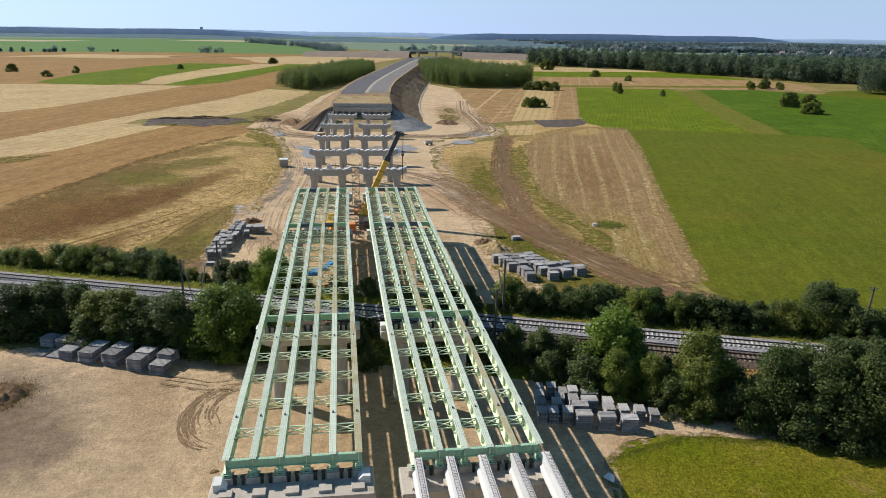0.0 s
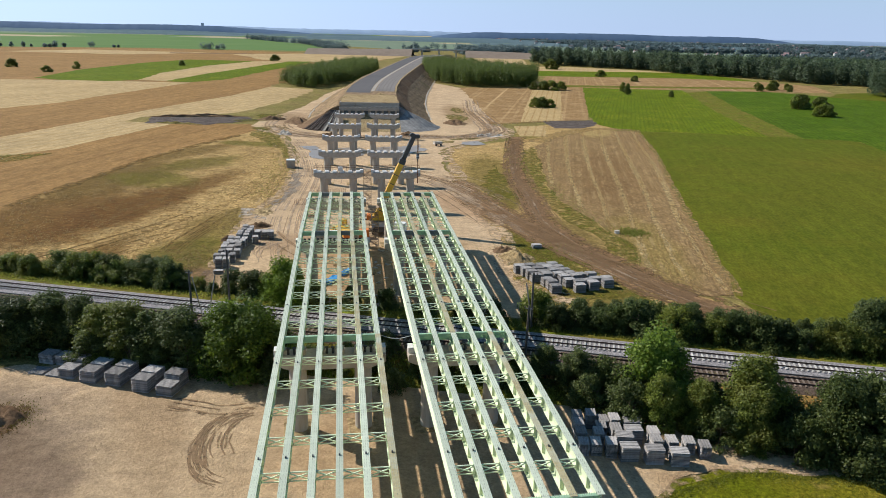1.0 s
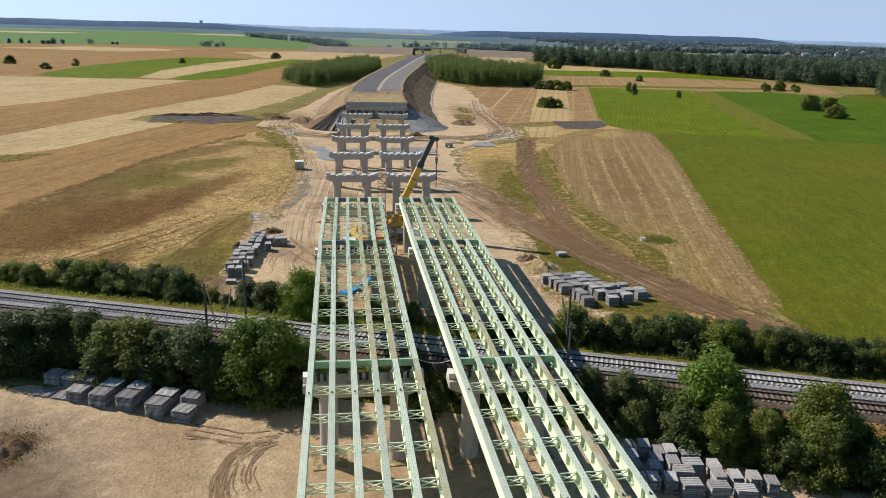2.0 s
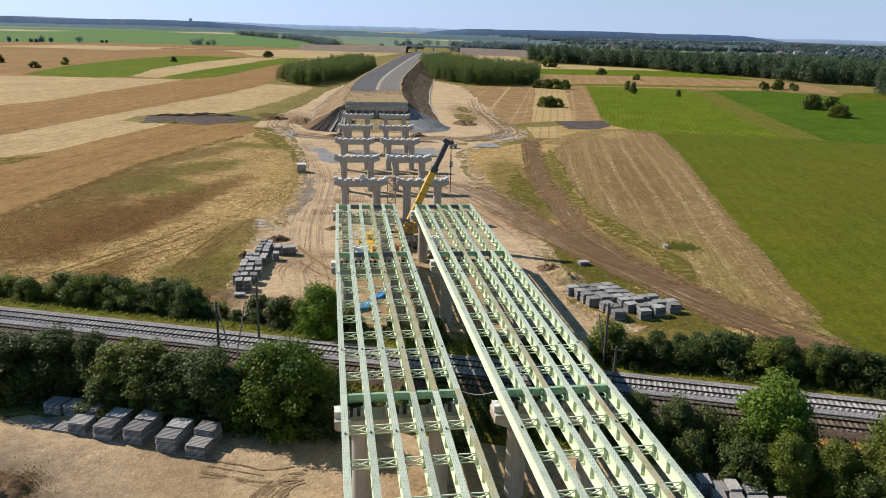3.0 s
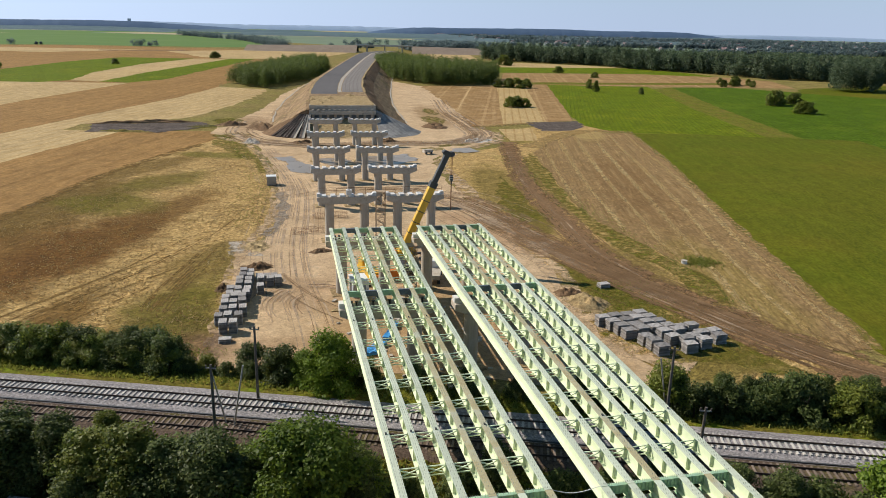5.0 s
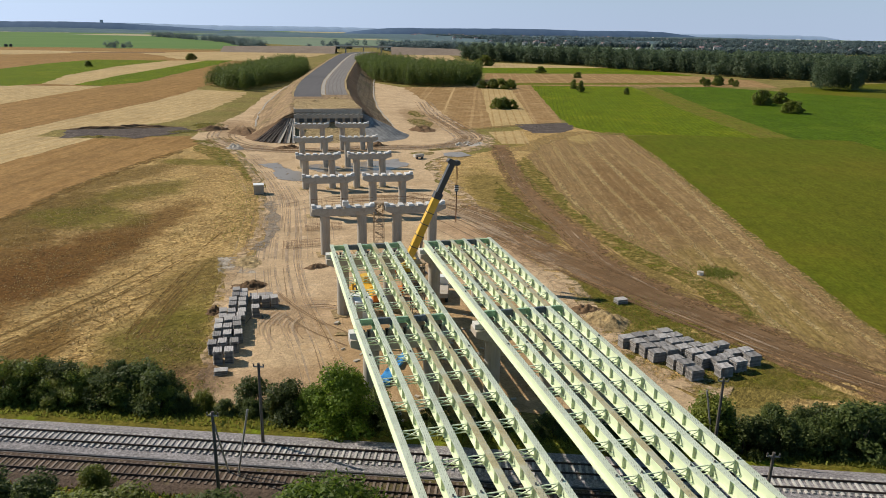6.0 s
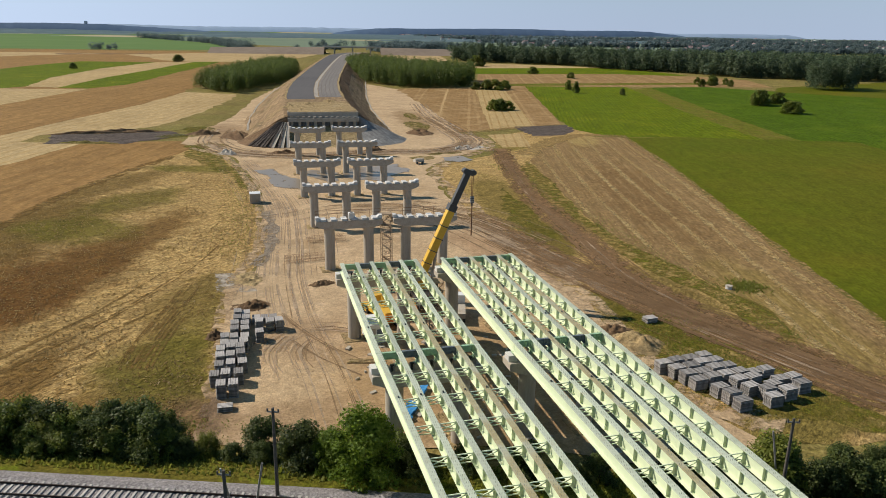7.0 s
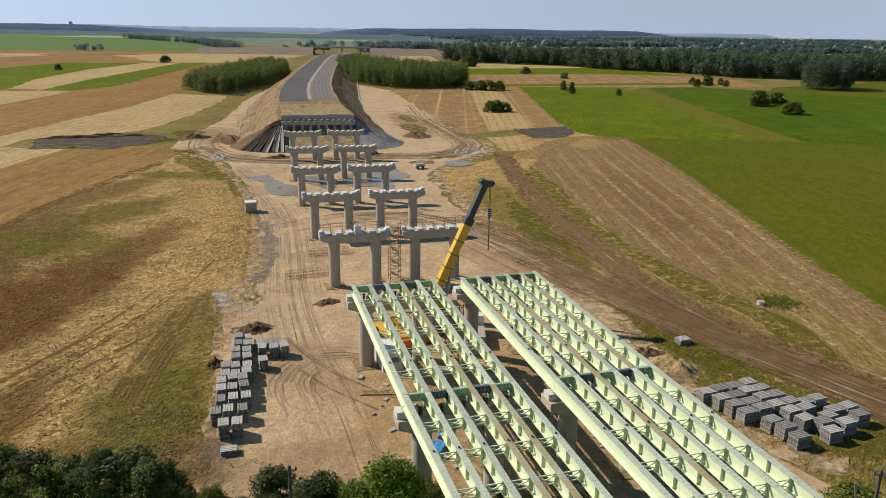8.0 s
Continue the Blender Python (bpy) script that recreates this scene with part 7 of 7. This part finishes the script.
wood("tree_belt", [(358, 512), (388, 502), (420, 528), (402, 540), (372, 528)], 8.0, 17, 24, 1300, 0.5, LEAF_FAR, "group of tall dark trees at the pasture", 7)


# ---- far plain, town and horizon ----
rng = random.Random(33)
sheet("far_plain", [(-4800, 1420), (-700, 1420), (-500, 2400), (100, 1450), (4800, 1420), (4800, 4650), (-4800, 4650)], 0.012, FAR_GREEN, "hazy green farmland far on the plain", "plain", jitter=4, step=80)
FAR = [FAR_TAN, FAR_LIME, FAR_GREEN, FAR_LIME, FAR_TAN, FAR_GREEN]
y = 1300.0
k = 0
while y < 4300:
    d = y * rng.uniform(0.05, 0.09)
    x = -3400.0
    while x < 3600:
        w = rng.uniform(260, 900)
        if not (x < 60 and y < 2300 and x > -1100) and not (x > 250 and y < 2500) and rng.random() < (0.45 if x > 0 else 0.7):
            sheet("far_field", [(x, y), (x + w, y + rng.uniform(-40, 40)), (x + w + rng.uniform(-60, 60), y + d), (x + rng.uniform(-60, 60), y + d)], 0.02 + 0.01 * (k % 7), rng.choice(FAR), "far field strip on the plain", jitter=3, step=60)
            k += 1
        x += w
    y += d


def tree_rows(name, rows, label, seed, size=2.4, per=26, leaf=LEAF_FAR):
    rs = np.random.RandomState(seed)
    allq = []
    for x1, y1, x2, y2, n, h in rows:
        for j in range(n):
            u = rs.random()
            x, y, hh = x1 + (x2 - x1) * u + rs.normal() * 8, y1 + (y2 - y1) * u + rs.normal() * 10, h * rs.uniform(0.5, 1.2)
            w = hh * rs.uniform(0.35, 0.6)
            allq.append(leaf_cloud(rs, [(x, y, hh * 0.5, w, w, hh * 0.5)], per, size))
    ob = new(name, quads_mesh(name, np.concatenate(allq), leaf))
    return tagged(ob, label, "trees", kind="stuff")


rows = [(-540, 1225, -350, 1285, 12, 8), (-45, 1285, -20, 1300, 5, 17), (-320, 2280, -99, 1720, 90, 13), (-99, 1720, -35, 1330, 60, 13), (100, 1600, 700, 1750, 90, 12), (-250, 1285, -225, 1278, 5, 12), (60, 1330, 130, 1380, 16, 9)]
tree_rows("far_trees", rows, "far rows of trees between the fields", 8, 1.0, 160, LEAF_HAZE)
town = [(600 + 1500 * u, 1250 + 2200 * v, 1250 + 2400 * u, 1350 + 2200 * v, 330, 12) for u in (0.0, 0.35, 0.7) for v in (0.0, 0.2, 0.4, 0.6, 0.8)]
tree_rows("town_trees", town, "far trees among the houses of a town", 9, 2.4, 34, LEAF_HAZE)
houses = Shape()
for k in range(330):
    x = rng.uniform(560, 3000)
    y = 1350 + 2300 * rng.random() ** 1.3
    w, d, h, rz = rng.uniform(7, 11), rng.uniform(7, 12), rng.uniform(4, 6.5), rng.uniform(0, 180)
    big = rng.random() < 0.035
    if big:
        w, d, h = w * 3, d * 2.5, h * 1.2
    houses.box((x, y, h / 2), (w, d, h), rz, 0)
    co, si = math.cos(radians(rz)), math.sin(radians(rz))
    pts = [(x + a * co - b * si, y + a * si + b * co, z) for a, b, z in ((-w / 2, -d / 2, h), (w / 2, -d / 2, h), (w / 2, d / 2, h), (-w / 2, d / 2, h), (0, -d / 2, h + w * (0.1 if big else 0.35)), (0, d / 2, h + w * (0.1 if big else 0.35)))]
    houses.add(pts, [(0, 4, 5, 3), (1, 2, 5, 4), (0, 1, 4), (3, 5, 2)], 2 if big else 1)
tagged(new("town", houses.mesh("town", PLASTER, ROOF_RED, CONCRETE_PALE)), "far town of pale houses, haze painted into walls and roofs", "town", kind="stuff")

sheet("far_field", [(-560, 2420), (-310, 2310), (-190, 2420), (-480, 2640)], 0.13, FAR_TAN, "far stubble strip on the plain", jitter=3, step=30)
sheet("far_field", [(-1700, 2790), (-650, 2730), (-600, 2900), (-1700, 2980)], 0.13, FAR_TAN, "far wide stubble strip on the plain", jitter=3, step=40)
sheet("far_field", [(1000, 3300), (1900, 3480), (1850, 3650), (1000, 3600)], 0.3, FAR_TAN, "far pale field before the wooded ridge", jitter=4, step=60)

# road bridge that crosses the motorway far off
ov = thing("road_bridge", pose(118, 1160, 0, 0, 0, -8), "far concrete road bridge over the motorway", "road bridge")
part("deck", Shape().box((0, 0, 9.2), (84, 10, 1.6)).mesh("deck", CONCRETE), ov)
for sx in (-26, 0, 26):
    part("support", Shape().box((sx, 0, 4.2), (2, 8, 8.4)).mesh("support", CONCRETE), ov)
part("parapet", Shape().box((0, -5, 10.5), (84, 0.3, 1.0)).mesh("parapet", CONCRETE_PALE), ov)
for sx in (-1, 1):
    r = Shape()
    cut = []
    for k in range(13 if sx > 0 else 6):
        x, top = sx * (40 + 32 * k), 9.4 - 0.42 * k
        cut.append([(x, -34, 0), (x, -6, top), (x, 6, top), (x, 34, 0)])
    for p_, q_ in zip(cut, cut[1:]):
        for i in range(3):
            r.add([p_[i], p_[i + 1], q_[i + 1], q_[i]], [(0, 1, 2, 3)])
    part("ramp", r.mesh("ramp", HAZE_SOIL), ov)

# wooded ridges and pale hills along the horizon
def ridge(name, y, x1, x2, h, var, mat, label, seed):
    n = 900
    verts, faces = [], []
    for i in range(n + 1):
        x = x1 + (x2 - x1) * i / n
        edge = min(1.0, 7 * min(i, n - i) / n) ** 0.7
        z = edge * h * (1 + var * noise.noise((x * 0.002, seed, 0)) + 0.3 * var * noise.noise((x * 0.02, seed, 3)) + 0.12 * var * noise.noise((x * 0.06, seed, 5)))
        verts += [(x, y, 0), (x, y + 40, max(0.5, z)), (x, y + 160, max(0.5, z))]
    for i in range(n):
        a = 3 * i
        faces += [(a, a + 3, a + 4, a + 1), (a + 1, a + 4, a + 5, a + 2)]
    me = bpy.data.meshes.new(name)
    me.from_pydata(verts, [], faces)
    me.polygons.foreach_set("use_smooth", [True] * len(faces))
    me.materials.append(mat)
    return tagged(new(name, me), label, "horizon", kind="structure")


# blue haze mixed into the colours of woods, tree lines and hills
HAZE_WOOD = surf("haze-tinted far wood", (0.095, 0.145, 0.225), (0.115, 0.165, 0.245), (0.08, 0.125, 0.20), big=0.004, small=0.03, bump=0)
FAR_STRIP = surf("haze-tinted far trees", (0.10, 0.145, 0.16), (0.13, 0.175, 0.19), (0.075, 0.115, 0.125), big=0.02, small=0.12, bump=0)
HAZE_HILL = surf("haze-tinted far hills", (0.33, 0.42, 0.55), (0.36, 0.45, 0.58), (0.31, 0.395, 0.52), big=0.002, small=0.02, bump=0)
ridge("backdrop", 3700, 350, 2300, 34, 0.2, HAZE_WOOD, "long dark wooded ridge on the horizon, tinted blue for haze", 1)
ridge("backdrop", 3400, -3600, -150, 30, 0.25, HAZE_WOOD, "wooded rise on the horizon, tinted blue-green for haze", 2)
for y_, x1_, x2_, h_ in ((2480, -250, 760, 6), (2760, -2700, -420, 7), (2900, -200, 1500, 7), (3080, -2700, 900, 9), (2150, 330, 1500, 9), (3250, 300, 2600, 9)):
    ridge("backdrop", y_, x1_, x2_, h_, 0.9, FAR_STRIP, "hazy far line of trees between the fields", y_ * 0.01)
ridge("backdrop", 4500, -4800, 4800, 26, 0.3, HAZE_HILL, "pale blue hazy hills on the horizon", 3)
ob = thing("water_tower", pose(-690, 3500, 0), "far pale block on the wooded rise", "tower")
# pale colour brightens the shaded face and stands in for haze
part("block", Shape().box((0, 0, 21), (11, 11, 42)).mesh("block", CONCRETE_PALE), ob)
